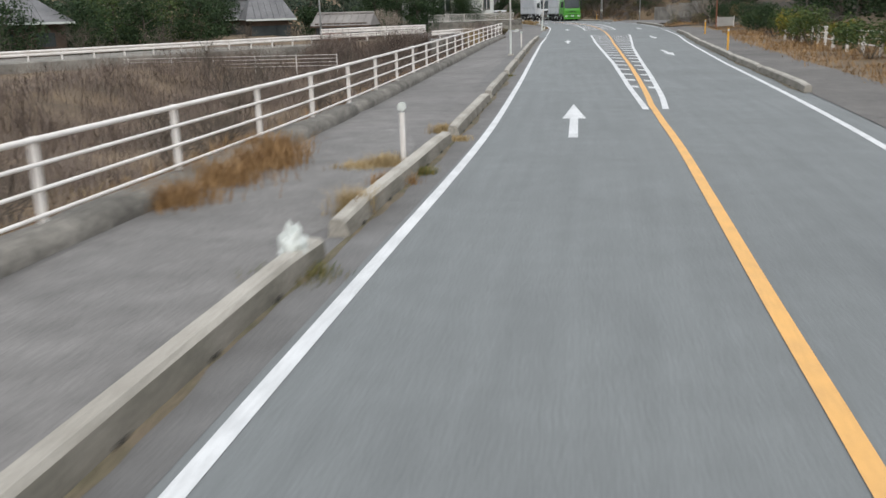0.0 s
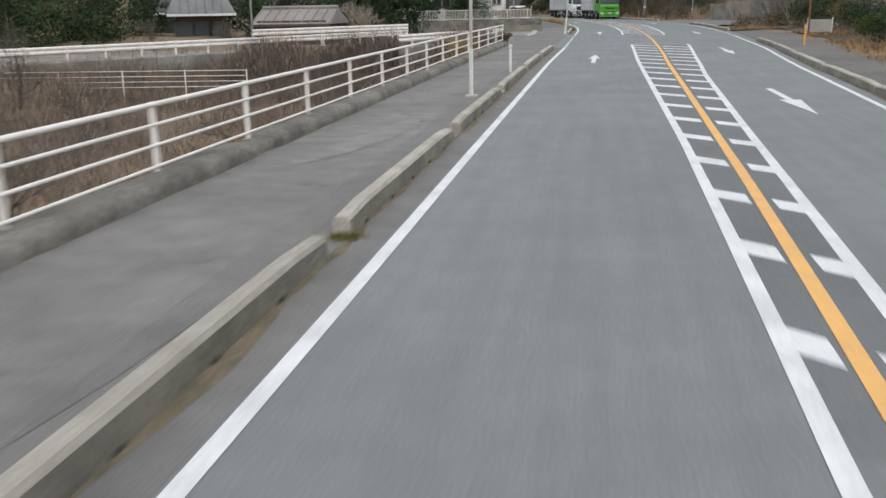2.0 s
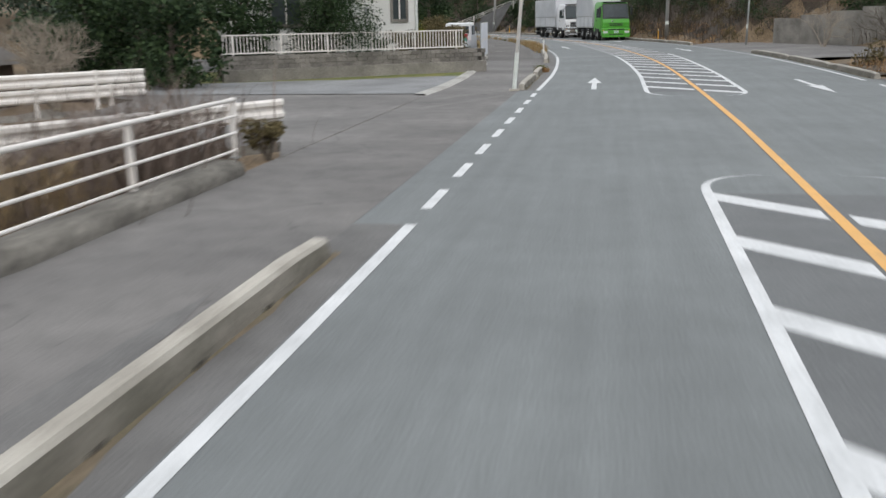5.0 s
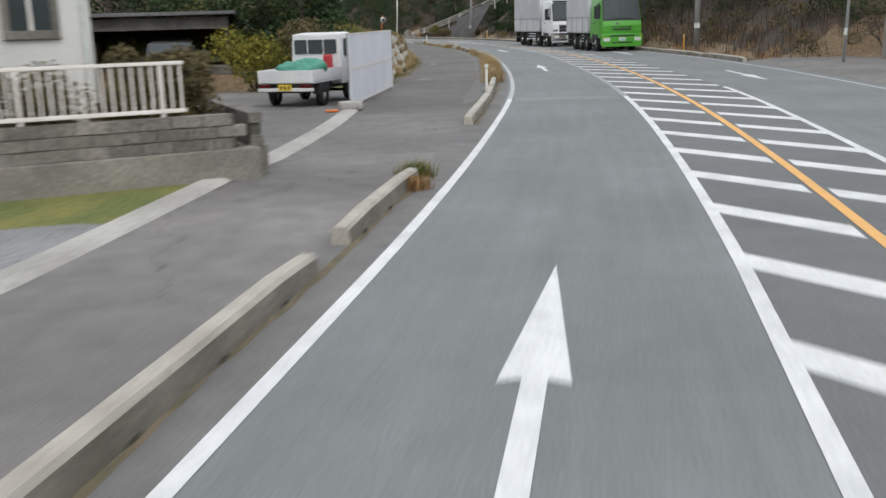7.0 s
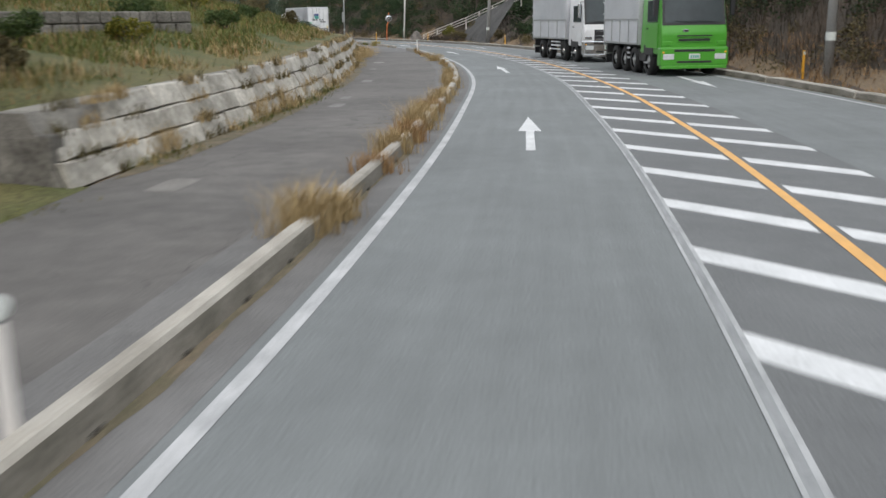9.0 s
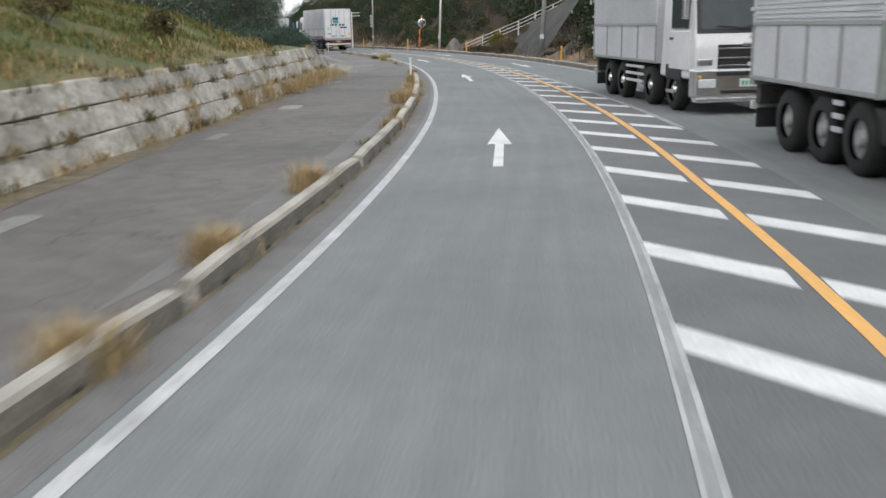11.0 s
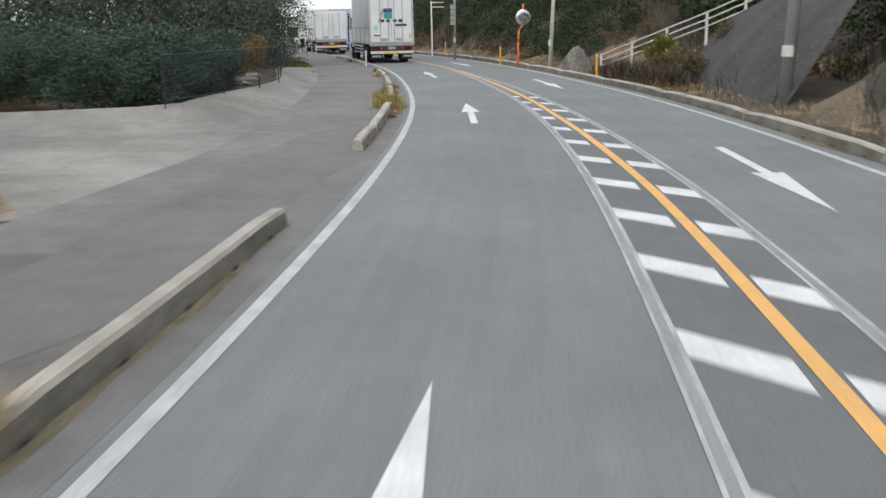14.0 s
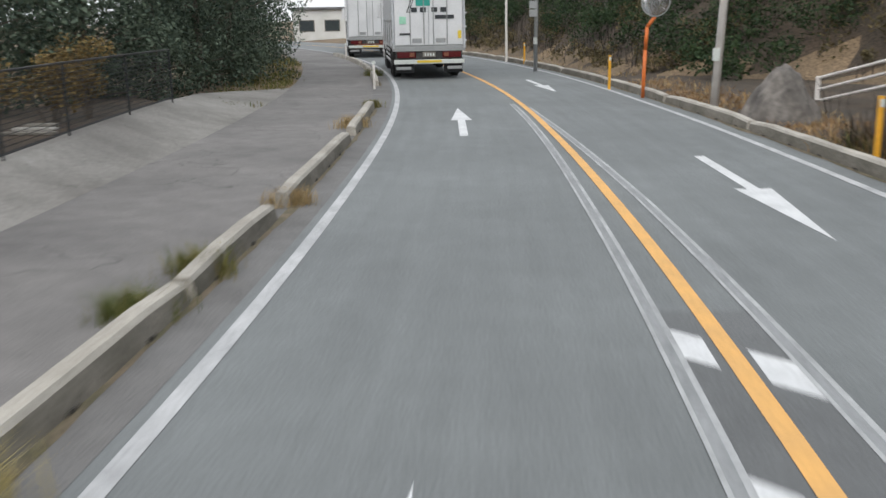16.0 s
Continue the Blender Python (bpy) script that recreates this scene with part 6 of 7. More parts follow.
        rod(bm, (sgn * (h + 0.14), y1 - 0.18, 2.76), (sgn * (h + 0.14), y1 - 0.18, 2.68), 0.02, 0.02, 6)
        part("wing_mirror", bm, trim if not slots else BLACK, t)
        boxed("side_window", GLASS_DARK, t, min(sgn * (h - 0.08), sgn * (h + 0.006)), max(sgn * (h - 0.08), sgn * (h + 0.006)), y0 + 0.75, y1 - 0.5, 1.85, 2.6, bevel=0.02)
        door = boxed("door", paint, t, min(sgn * (h - 0.05), sgn * (h + 0.008)), max(sgn * (h - 0.05), sgn * (h + 0.008)), y0 + 0.65, y1 - 0.35, 0.95, 1.8, bevel=0.02)
        boxed("door_handle", BLACK, door, min(sgn * h, sgn * (h + 0.035)), max(sgn * h, sgn * (h + 0.035)), y0 + 0.72, y0 + 0.92, 1.6, 1.65, bevel=0.005)
        boxed("step", GREY_STEEL, t, min(sgn * (h - 0.2), sgn * (h + 0.01)), max(sgn * (h - 0.2), sgn * (h + 0.01)), y0 + 0.5, y0 + 1.0, 0.4, 0.46)
        boxed("wheel_arch", BLACK, t, min(sgn * (h - 0.35), sgn * (h + 0.004)), max(sgn * (h - 0.35), sgn * (h + 0.004)), y1 - 1.9, y1 - 0.82, 0.7, 1.05, bevel=0.05)


def cargo_box(t, y0, y1, mat, w=2.46, floor=1.02, top=3.6, ribs=True, split=True):
    h = w / 2
    body = boxed("cargo_box", mat, t, -h, h, y0, y1, floor, top, bevel=0.03)
    for sgn in (-1, 1):
        if ribs:
            bm = bmesh.new()
            z = 2.02
            while z < top - 0.12:
                box(bm, min(sgn * h, sgn * (h + 0.02)), max(sgn * h, sgn * (h + 0.02)), y0 + 0.08, y1 - 0.08, z, z + 0.035)
                z += 0.075
            part("side_ribs", bm, mat, body, "horizontal ribs on the upper side")
        bm = bmesh.new()
        for z in (floor + 0.02, 1.92):
            box(bm, min(sgn * h, sgn * (h + 0.03)), max(sgn * h, sgn * (h + 0.03)), y0, y1, z, z + 0.06, 0.006)
        n = 4
        for k in range(n + 1):
            y = y0 + (y1 - y0) * k / n
            box(bm, min(sgn * h, sgn * (h + 0.024)), max(sgn * h, sgn * (h + 0.024)), y - 0.03, y + 0.03, floor, 1.95, 0.004)
        part("side_frame", bm, GREY_STEEL, body)
    return body


def lead_truck():
    t = thing("box_truck", pose(-11.0, 210.3, 0, 0, 0, 31), "white aluminium box truck with ladder rails on its rear doors", "truck")
    cargo_box(t, 0.02, 8.6, ALU, top=3.7)
    truck_rear(t, ALU, top=3.7, rear_mat=TRUCK_WHITE)
    truck_under(t, 11.2, (1.9, 3.2, 8.0, 9.6))
    truck_cab(t, 9.0, 11.2, TRUCK_WHITE)
    sign = boxed("logo_square", TEAL, t, -0.42, 0.06, -0.066, -0.054, 2.42, 2.72, bevel=0.0, label="teal and navy square emblem")
    boxed("logo_top", NAVY, sign, -0.42, 0.06, -0.066, -0.054, 2.74, 2.95, bevel=0.0)
    for k, dx in enumerate((0, 0.07)):
        bm = bmesh.new()
        v = [bm.verts.new(p) for p in ((-0.74 + dx, -0.056, 2.2), (-0.71 + dx, -0.056, 2.2), (-0.44 + dx, -0.056, 2.95), (-0.47 + dx, -0.056, 2.95))]
        bm.faces.new(v)
        bmesh.ops.solidify(bm, geom=list(bm.faces), thickness=0.006)
        part("slanted_stripe", bm, INK, t)
    for x in (-0.58, -0.28, 0.1, 0.4):
        boxed("lettering_bar", INK, t, x, x + 0.2, -0.07, -0.054, 2.22, 2.37, bevel=0.0)
    boxed("lettering_bar", INK, t, 0.22, 0.86, -0.07, -0.054, 2.0, 2.12, bevel=0.0)
    boxed("sticker", PALE_GREEN, t, -0.98, -0.76, -0.07, -0.054, 1.84, 2.08, bevel=0.0)
    boxed("lettering_bar", INK, t, -0.98, -0.6, -0.07, -0.054, 1.48, 1.54, bevel=0.0)
    boxed("sticker", PLATE_YELLOW, t, 0.98, 1.1, -0.07, -0.054, 1.35, 1.6, bevel=0.0)


lead_truck()


def ahead_truck():
    t = thing("box_truck", pose(-22.7, 226.6, 0, 0, 0, 32), "pale grey box truck with a rusty rear frame", "truck")
    cargo_box(t, 0.02, 8.2, TRUCK_WHITE, top=3.15, ribs=False)
    truck_rear(t, TRUCK_WHITE, top=3.15)
    boxed("rear_frame", RUST, t, -0.9, 0.9, -0.03, 0.05, 0.5, 0.74)
    truck_under(t, 10.6, (1.8, 3.1, 8.6))
    truck_cab(t, 8.5, 10.6, TRUCK_WHITE)


ahead_truck()


def oncoming_truck(s, o, turn, paint, trim, label, rim, length=11.4, slots=False):
    """A four-axle box truck that faces the camera's way of coming; its nose is at s."""
    t = thing("box_truck", stand(s + length, o, 0.0, 180 + turn), label, "truck")
    cargo_box(t, 0.02, length - 2.55, ALU, top=3.6)
    truck_rear(t, ALU)
    truck_under(t, length, (1.6, 2.9, length - 3.1, length - 1.35), rim=rim)
    truck_cab(t, length - 2.3, length, paint, trim=trim, slots=slots)


oncoming_truck(131.0, 7.05, 4.0, TRUCK_GREEN, TRUCK_GREEN, "bright green cab box truck with silver ribbed body", GREY_STEEL, 7.2, True)
oncoming_truck(142.2, 6.1, 5.0, TRUCK_WHITE, CHROME, "white cab box truck with chrome grille and silver body", CHROME, 8.4, False)
oncoming_truck(240.0, 4.3, 8.0, TRUCK_BLUE, TRUCK_BLUE, "blue cab box truck on the far bend", GREY_STEEL, 9.0)


def small_truck():
    t = thing("pickup_truck", pose(6.4, 102.9, 0.03, 0, 0, -12), "small white flatbed pickup with a green tarpaulin load", "pickup truck")
    w = 0.72
    for y in (0.75, 2.65):
        for sgn in (-1, 1):
            wheel(t, sgn * 0.63, y, 0.27, 0.16, GREY_STEEL, sgn)
    boxed("bed_floor", TRUCK_WHITE, t, -w, w, 0.0, 1.98, 0.58, 0.66)
    boxed("tailgate", TRUCK_WHITE, t, -w, w, -0.03, 0.01, 0.6, 0.9, bevel=0.012)
    for sgn in (-1, 1):
        boxed("side_gate", TRUCK_WHITE, t, min(sgn * (w - 0.03), sgn * w), max(sgn * (w - 0.03), sgn * w), 0.02, 1.95, 0.6, 0.9, bevel=0.01)
        lamp = boxed("tail_lamp", RED_LAMP, t, min(sgn * 0.4, sgn * 0.68), max(sgn * 0.4, sgn * 0.68), -0.05, 0.0, 0.48, 0.57, bevel=0.01)
        boxed("wheel_arch", BLACK, t, min(sgn * 0.5, sgn * 0.7), max(sgn * 0.5, sgn * 0.7), 0.42, 1.1, 0.3, 0.58, bevel=0.03)
    boxed("chassis", CHASSIS, t, -0.4, 0.4, 0.1, 3.2, 0.35, 0.55)
    boxed("rear_bumper", TRUCK_WHITE, t, -w, w, -0.06, 0.02, 0.4, 0.48, bevel=0.015)
    plate = boxed("number_plate", PLATE_YELLOW, t, -0.17, 0.17, -0.075, -0.055, 0.42, 0.57, bevel=0.0)
    for x in (-0.1, 0.0, 0.1):
        boxed("plate_bar", INK, plate, x - 0.025, x + 0.025, -0.08, -0.074, 0.46, 0.53, bevel=0.0)
    bm = bmesh.new()
    shape = [(2.02, 0.45), (2.02, 1.72), (2.85, 1.76), (3.2, 1.1), (3.3, 0.95), (3.3, 0.42)]
    rings = []
    for sgn in (-1, 1):
        rings.append([bm.verts.new((sgn * (w - (0.08 if z > 1.5 else 0)), y, z)) for y, z in shape])
    bm.faces.new(list(reversed(rings[0])))
    bm.faces.new(rings[1])
    for i in range(len(shape)):
        k = (i + 1) % len(shape)
        bm.faces.new((rings[0][i], rings[0][k], rings[1][k], rings[1][i]))
    bmesh.ops.recalc_face_normals(bm, faces=bm.faces)
    bmesh.ops.bevel(bm, geom=list(bm.edges), offset=0.04, segments=2, affect="EDGES", profile=0.6)
    cab = part("cab", bm, TRUCK_WHITE, t)
    for x0, x1 in ((-0.58, -0.24), (-0.2, 0.2), (0.24, 0.58)):
        boxed("rear_window", GLASS_DARK, cab, x0, x1, 1.985, 2.03, 1.22, 1.58, bevel=0.02)
    for sgn in (-1, 1):
        boxed("side_window", GLASS_DARK, cab, min(sgn * (w - 0.05), sgn * (w + 0.004)), max(sgn * (w - 0.05), sgn * (w + 0.004)), 2.3, 2.85, 1.15, 1.6, bevel=0.02)
    bm = bmesh.new()
    for k in range(9):
        ball(bm, (float(rng.uniform(-0.4, 0.4)), float(rng.uniform(0.5, 1.6)), 0.82 + float(rng.uniform(0, 0.12))), float(rng.uniform(0.22, 0.34)), (1.1, 1.2, 0.6))
    lumps = [v.co.copy() for v in bm.verts]
    bm.free()
    bm = bmesh.new()
    for c in lumps:
        bm.verts.new(c)
    bmesh.ops.convex_hull(bm, input=list(bm.verts))
    bmesh.ops.delete(bm, geom=[v for v in bm.verts if not v.link_faces], context="VERTS")
    bmesh.ops.subdivide_edges(bm, edges=list(bm.edges), cuts=2, use_grid_fill=True)
    for v in bm.verts:
        v.co += Vector((0.03, 0.03, 0.16)) * noise.noise(v.co * 2.6) + Vector((0.01, 0.01, 0.05)) * abs(noise.noise(v.co * 8))
    load = thing("tarpaulin_load", pose(6.4, 102.9, 0.03, 0, 0, -12), "heap under a green tarpaulin on the flatbed", "tarpaulin")
    part("tarpaulin", bm, TARP, load, smooth=True)
    can = thing("fuel_can", pose(7.2, 104.45, 0.69, 0, 0, 10), "small red can standing on the flatbed", "can")
    bm = bmesh.new()
    box(bm, -0.12, 0.12, -0.1, 0.1, 0, 0.55, 0.04)
    part("body", bm, material("red_plastic", (0.42, 0.03, 0.035), 0.5, 0.1, 20, 3, 0.05), can)


small_truck()


def parked_van():
    """A small dark van whose nose is at y = 0 and points towards -y."""
    t = thing("small_van", pose(1.65, 108.7, 0.03, 0, 0, 16), "small dark van with chrome grille parked on the drive", "van")
    shape = [(0.0, 0.3), (0.0, 0.72), (0.12, 0.92), (0.62, 1.0), (1.05, 1.52), (3.2, 1.56), (3.3, 1.0), (3.3, 0.3)]
    bm = bmesh.new()
    rings = [[bm.verts.new((sgn * (0.76 - (0.1 if z > 1.4 else 0)), y, z)) for y, z in shape] for sgn in (-1, 1)]
    bm.faces.new(rings[0])
    bm.faces.new(list(reversed(rings[1])))
    for i in range(len(shape)):
        k = (i + 1) % len(shape)
        bm.faces.new((rings[0][i], rings[0][k], rings[1][k], rings[1][i]))
    bmesh.ops.recalc_face_normals(bm, faces=bm.faces)
    bmesh.ops.bevel(bm, geom=list(bm.edges), offset=0.05, segments=3, affect="EDGES", profile=0.6)
    part("body", bm, CAR_PAINT, t)
    bm = bmesh.new()
    v = [bm.verts.new(p) for p in ((-0.64, 0.655, 1.04), (0.64, 0.655, 1.04), (0.58, 1.02, 1.49), (-0.58, 1.02, 1.49))]
    bm.faces.new(v)
    geom = bmesh.ops.extrude_face_region(bm, geom=list(bm.faces))["geom"]
    bmesh.ops.translate(bm, vec=(0, -0.02, 0.015), verts=[g for g in geom if isinstance(g, bmesh.types.BMVert)])
    part("windscreen", bm, GLASS_DARK, t)
    grille = boxed("grille", CHROME, t, -0.46, 0.46, -0.03, 0.02, 0.66, 0.8, bevel=0.015, label="bright chrome grille bar")
    for z in (0.69, 0.74):
        boxed("slot", BLACK, grille, -0.38, 0.38, -0.036, -0.028, z, z + 0.022, bevel=0.0)
    boxed("lower_grille", BLACK, t, -0.5, 0.5, -0.02, 0.02, 0.34, 0.44)
    plate = boxed("number_plate", PLATE_YELLOW, t, -0.17, 0.17, -0.03, -0.01, 0.46, 0.6, bevel=0.0)
    for x in (-0.1, 0.0, 0.1):
        boxed("plate_bar", INK, plate, x - 0.025, x + 0.025, -0.035, -0.03, 0.5, 0.56, bevel=0.0)
    for sgn in (-1, 1):
        boxed("headlamp", LAMP_GLASS, t, min(sgn * 0.46, sgn * 0.75), max(sgn * 0.46, sgn * 0.75), -0.02, 0.12, 0.66, 0.86, bevel=0.03)
        boxed("wing_mirror", CAR_PAINT, t, min(sgn * 0.78, sgn * 0.94), max(sgn * 0.78, sgn * 0.94), 0.72, 0.82, 0.98, 1.12, bevel=0.03)
        boxed("side_window", GLASS_DARK, t, min(sgn * 0.7, sgn * 0.745), max(sgn * 0.7, sgn * 0.745), 1.1, 2.9, 1.05, 1.4, bevel=0.02)
        for y in (0.55, 2.75):
            wheel(t, sgn * 0.66, y, 0.28, 0.17, GREY_STEEL, sgn)


parked_van()


# ---------------------------------------------------------------- guardrails and railings
def beam_rail(points, heights, label, post_gap=2.0, post_r=0.055, depth=-0.7, ledge_at=None):
    """A corrugated steel beam on round posts, along points given as (x, y, z of its top)."""
    t = thing("guardrail", Matrix(), label, "guardrail")
    pts = [Vector(p) for p in points]
    prof = [(0.0, 0.0), (0.05, -0.04), (0.05, -0.1), (0.0, -0.15), (0.0, -0.19), (0.05, -0.24), (0.05, -0.3), (0.0, -0.34)]
    for drop in heights:
        verts, faces = [], []
        for i, p in enumerate(pts):
            way = (pts[min(i + 1, len(pts) - 1)] - pts[max(i - 1, 0)])
            side = Vector((way.y, -way.x, 0)).normalized()
            verts += [p + side * a + Vector((0, 0, z - drop)) for a, z in prof]
            if i:
                c, k = len(prof), i * len(prof)
                faces += [(k - c + q, k + q, k + q + 1, k - c + q + 1) for q in range(c - 1)]
        ob = new("beam", mesh_of("beam", verts, faces, WHITE_PAINT))
        ob.parent = t
    first = None
    for a, b in zip(pts, pts[1:]):
        n = max(1, round((b - a).length / post_gap))
        for k in range(n):
            p = a + (b - a) * (k + 0.5) / n
            if first is None:
                bm = bmesh.new()
                rod(bm, (0, 0, depth), (0, 0, 0.02), post_r, post_r, 10)
                first = part("post", bm, WHITE_PAINT, t)
                first.matrix_local = Matrix.Translation(p)
            else:
                q = new("post", first.data)
                q.parent, q.matrix_local = t, Matrix.Translation(p)
    return t


beam_rail([(-44, 30.6, 0.35), (-33, 43.4, 0.38), (-24, 53.9, 0.4), (-16, 63.2, 0.42), (-8.65, 71.8, 0.45), (-0.95, 80.8, 0.5)], (0.0,), "white corrugated steel guardrail along the far road", 2.0, depth=-0.75)
beam_rail([(-8.65, 71.8, 0.86), (-4.5, 76.6, 0.86), (-0.95, 80.8, 0.86)], (0.0,), "second raised white guardrail on the stream bank", 3.0, depth=-1.2)
beam_rail([(-0.4, 66.6, 0.62), (2.0, 69.0, 0.68), (4.7, 71.6, 0.74)], (0.0,), "short white guardrail at the end of the stream", 1.6, depth=-0.8)


def far_bank():
    pts = [(-46, 28.0), (-33, 43.2), (-24, 53.7), (-16, 63.0), (-8.65, 71.6), (-0.9, 80.6)]
    verts, faces = [], []
    for i, (x, y) in enumerate(pts):
        a, b = pts[max(i - 1, 0)], pts[min(i + 1, len(pts) - 1)]
        way = Vector((b[0] - a[0], b[1] - a[1], 0)).normalized()
        side = Vector((way.y, -way.x, 0))
        p = Vector((x, y, 0))
        verts += [p + side * 0.5 + Vector((0, 0, -2.4)), p + side * 0.3 + Vector((0, 0, -0.28)), p - side * 0.1 + Vector((0, 0, -0.22)), p - side * 6.0 + Vector((0, 0, -0.22))]
        if i:
            k = 4 * i
            faces += [(k - 4 + q, k + q, k + q + 1, k - 3 + q) for q in range(3)]
    tagged(new("far_road", mesh_of("far_road", verts, faces, OLD_CONCRETE)), "grey lane on a concrete wall across the stream", "road", kind="structure")


far_bank()


def thin_fence():
    t = thing("field_fence", Matrix(), "thin pale steel fence down by the stream", "fence")
    a, b = Vector((-24.0, 58.0, -0.35)), Vector((-6.4, 60.7, -0.55))
    for z in (0.0, -0.22, -0.44, -0.66):
        bm = bmesh.new()
        rod(bm, a + Vector((0, 0, z)), b + Vector((0, 0, z)), 0.014, 0.014, 6)
        part("rail", bm, WHITE_PAINT, t)
    for k in range(8):
        p = a + (b - a) * k / 7
        bm = bmesh.new()
        rod(bm, p + Vector((0, 0, -1.3)), p + Vector((0, 0, 0.05)), 0.03, 0.03, 8)
        part("post", bm, WHITE_PAINT, t)


thin_fence()


def ramp_fence(points, label, rails=(0.0, -0.28, -0.56), gap=2.2, r=0.032, post=0.95):
    """A three-rail fence that follows points on the ground."""
    t = thing("railing", Matrix(), label, "railing")
    pts = [Vector(p) for p in points]
    for z in rails:
        bm = bmesh.new()
        for a, b in zip(pts, pts[1:]):
            rod(bm, a + Vector((0, 0, post + z)), b + Vector((0, 0, post + z)), r, r, 8)
        part("rail", bm, WHITE_PAINT, t)
    for a, b in zip(pts, pts[1:]):
        n = max(1, round((b - a).length / gap))
        for k in range(n + (b is pts[-1])):
            p = a + (b - a) * k / n
            bm = bmesh.new()
            box(bm, -0.05, 0.05, -0.04, 0.04, -0.4, post + 0.04, 0.01, Matrix.Translation(p))
            part("post", bm, WHITE_PAINT, t)


ramp_fence([(1.85, 203.7, -0.2), (6.8, 197.5, 1.49), (11.0, 192.0, 3.08), (15.0, 186.6, 4.58)], "white three-rail steel fence climbing the ramp", (0.0, -0.25, -0.5), 2.4, 0.032, 0.78)
ramp_fence([on(48.6, 13.0, 0.0), on(42.2, 12.8, 0.0), on(36.7, 12.3, 0.0), on(30.0, 12.1, 0.0)], "weathered white rail fence among the shrubs", (0.0, -0.24, -0.48), 2.2, 0.022, 0.85)


def dark_slope():
    """A dark concrete slope face under the ramp."""
    a, b, c, d = Vector((6.2, 193.4, -0.1)), Vector((9.5, 183.6, -0.1)), Vector((12.2, 187.0, 4.2)), Vector((7.5, 195.8, 1.95))
    verts, faces = [], []
    for i in range(15):
        for k in range(9):
            u, w = i / 14, k / 8
            p = (a + (b - a) * u) * (1 - w) + (d + (c - d) * u) * w
            p.z += 0.05 * noise.noise(p * 0.8)
            verts.append(p)
            if i and k:
                q = i * 9 + k
                faces.append((q - 10, q - 1, q, q - 9))
    tagged(new("slope_wall", mesh_of("slope_wall", verts, faces, DARK_WALL, True)), "dark stained concrete slope wall beside the ramp", "wall", kind="structure")
    # pale retaining wall at the side road mouth
    t = tagged(new("pale_wall"), "weathered grey concrete retaining wall at the road mouth", "wall")
    t.matrix_world = pose(29.9, 107.6, 0, 0, 0, 108)
    for k in range(4):
        boxed("wall_panel", OLD_CONCRETE, t, 2.7 * k + 0.01, 2.7 * k + 2.69, -0.35, 0.0, -0.2, 2.25 - 0.2 * k, bevel=0.02)
    # pointed grey stone
    bm = bmesh.new()
    bmesh.ops.create_icosphere(bm, subdivisions=4, radius=1.0)
    for v in bm.verts:
        n = v.co.normalized()
        r = 0.62 * (1 - 0.42 * max(n.z, 0)) * (1 + 0.22 * noise.noise(n * 2.2) + 0.06 * noise.noise(n * 7))
        v.co = Vector((n.x * r * 1.18, n.y * r, n.z * (1.05 if n.z > 0 else 0.2) * (1 + 0.1 * noise.noise(n * 3))))
    rock = thing("boulder", pose(1.55, 199.7, 0.0, 0, 0, 20), "pointed grey boulder on the verge", "rock")
    part("stone", bm, BOULDER, rock, smooth=True)


dark_slope()


def mesh_fence():
    """Dark netting panels on posts along the back of the apron."""
    t = thing("net_fence", Matrix(), "dark netting fence on thin posts along the apron", "fence")
    pts = [Vector((x, y, 0.42)) for x, y in NET_LINE]
    for p in pts:
        bm = bmesh.new()
        rod(bm, p + Vector((0, 0, -0.5)), p + Vector((0, 0, 1.07)), 0.017, 0.017, 8)
        part("post", bm, NETTING, t)
    for z, name in ((1.06, "top_rail"), (0.06, "bottom_rail")):
        for p, q in zip(pts, pts[1:]):
            bm = bmesh.new()
            rod(bm, p + Vector((0, 0, z)), q + Vector((0, 0, z)), 0.012, 0.012, 8)
            part(name, bm, CHASSIS if z > 1 else NETTING, t)
    for p, q in zip(pts, pts[1:]):
        verts, faces = [], []
        way = q - p
        n = round(way.length / 0.075)
        w = way.normalized() * 0.005
        up = Vector((0, 0, 1))
        for i in range(n + 1):
            m = p + way * i / n
            base = len(verts)
            verts += [m + up * 0.06 - w, m + up * 0.06 + w, m + up * 1.05 + w, m + up * 1.05 - w]
            faces.append((base, base + 1, base + 2, base + 3))
        for i in range(15):
            z = 0.08 + 0.96 * i / 14
            base = len(verts)
            verts += [p + up * (z - 0.005), q + up * (z - 0.005), q + up * (z + 0.005), p + up * (z + 0.005)]
            faces.append((base, base + 1, base + 2, base + 3))
        ob = new("net_panel", mesh_of("net_panel", verts, faces, NETTING))
        ob.parent = t


mesh_fence()


def litter_heap(x, y, z, turn, length):
    """A few pale boards and sheets lying behind the fence."""
    t = thing("board_pile", pose(x, y, z, 0, 0, turn), "pale weathered boards lying behind the net fence", "boards", "boards behind the fence")
    for k in range(3):
        bm = bmesh.new()
        box(bm, -length / 2 + 0.1 * k, length / 2 - 0.07 * k, -0.2 + 0.16 * k, -0.02 + 0.16 * k, 0.05 * k, 0.05 * k + 0.045, 0.008)
        part("board", bm, PALE_CONCRETE if k == 1 else OLD_CONCRETE, t)


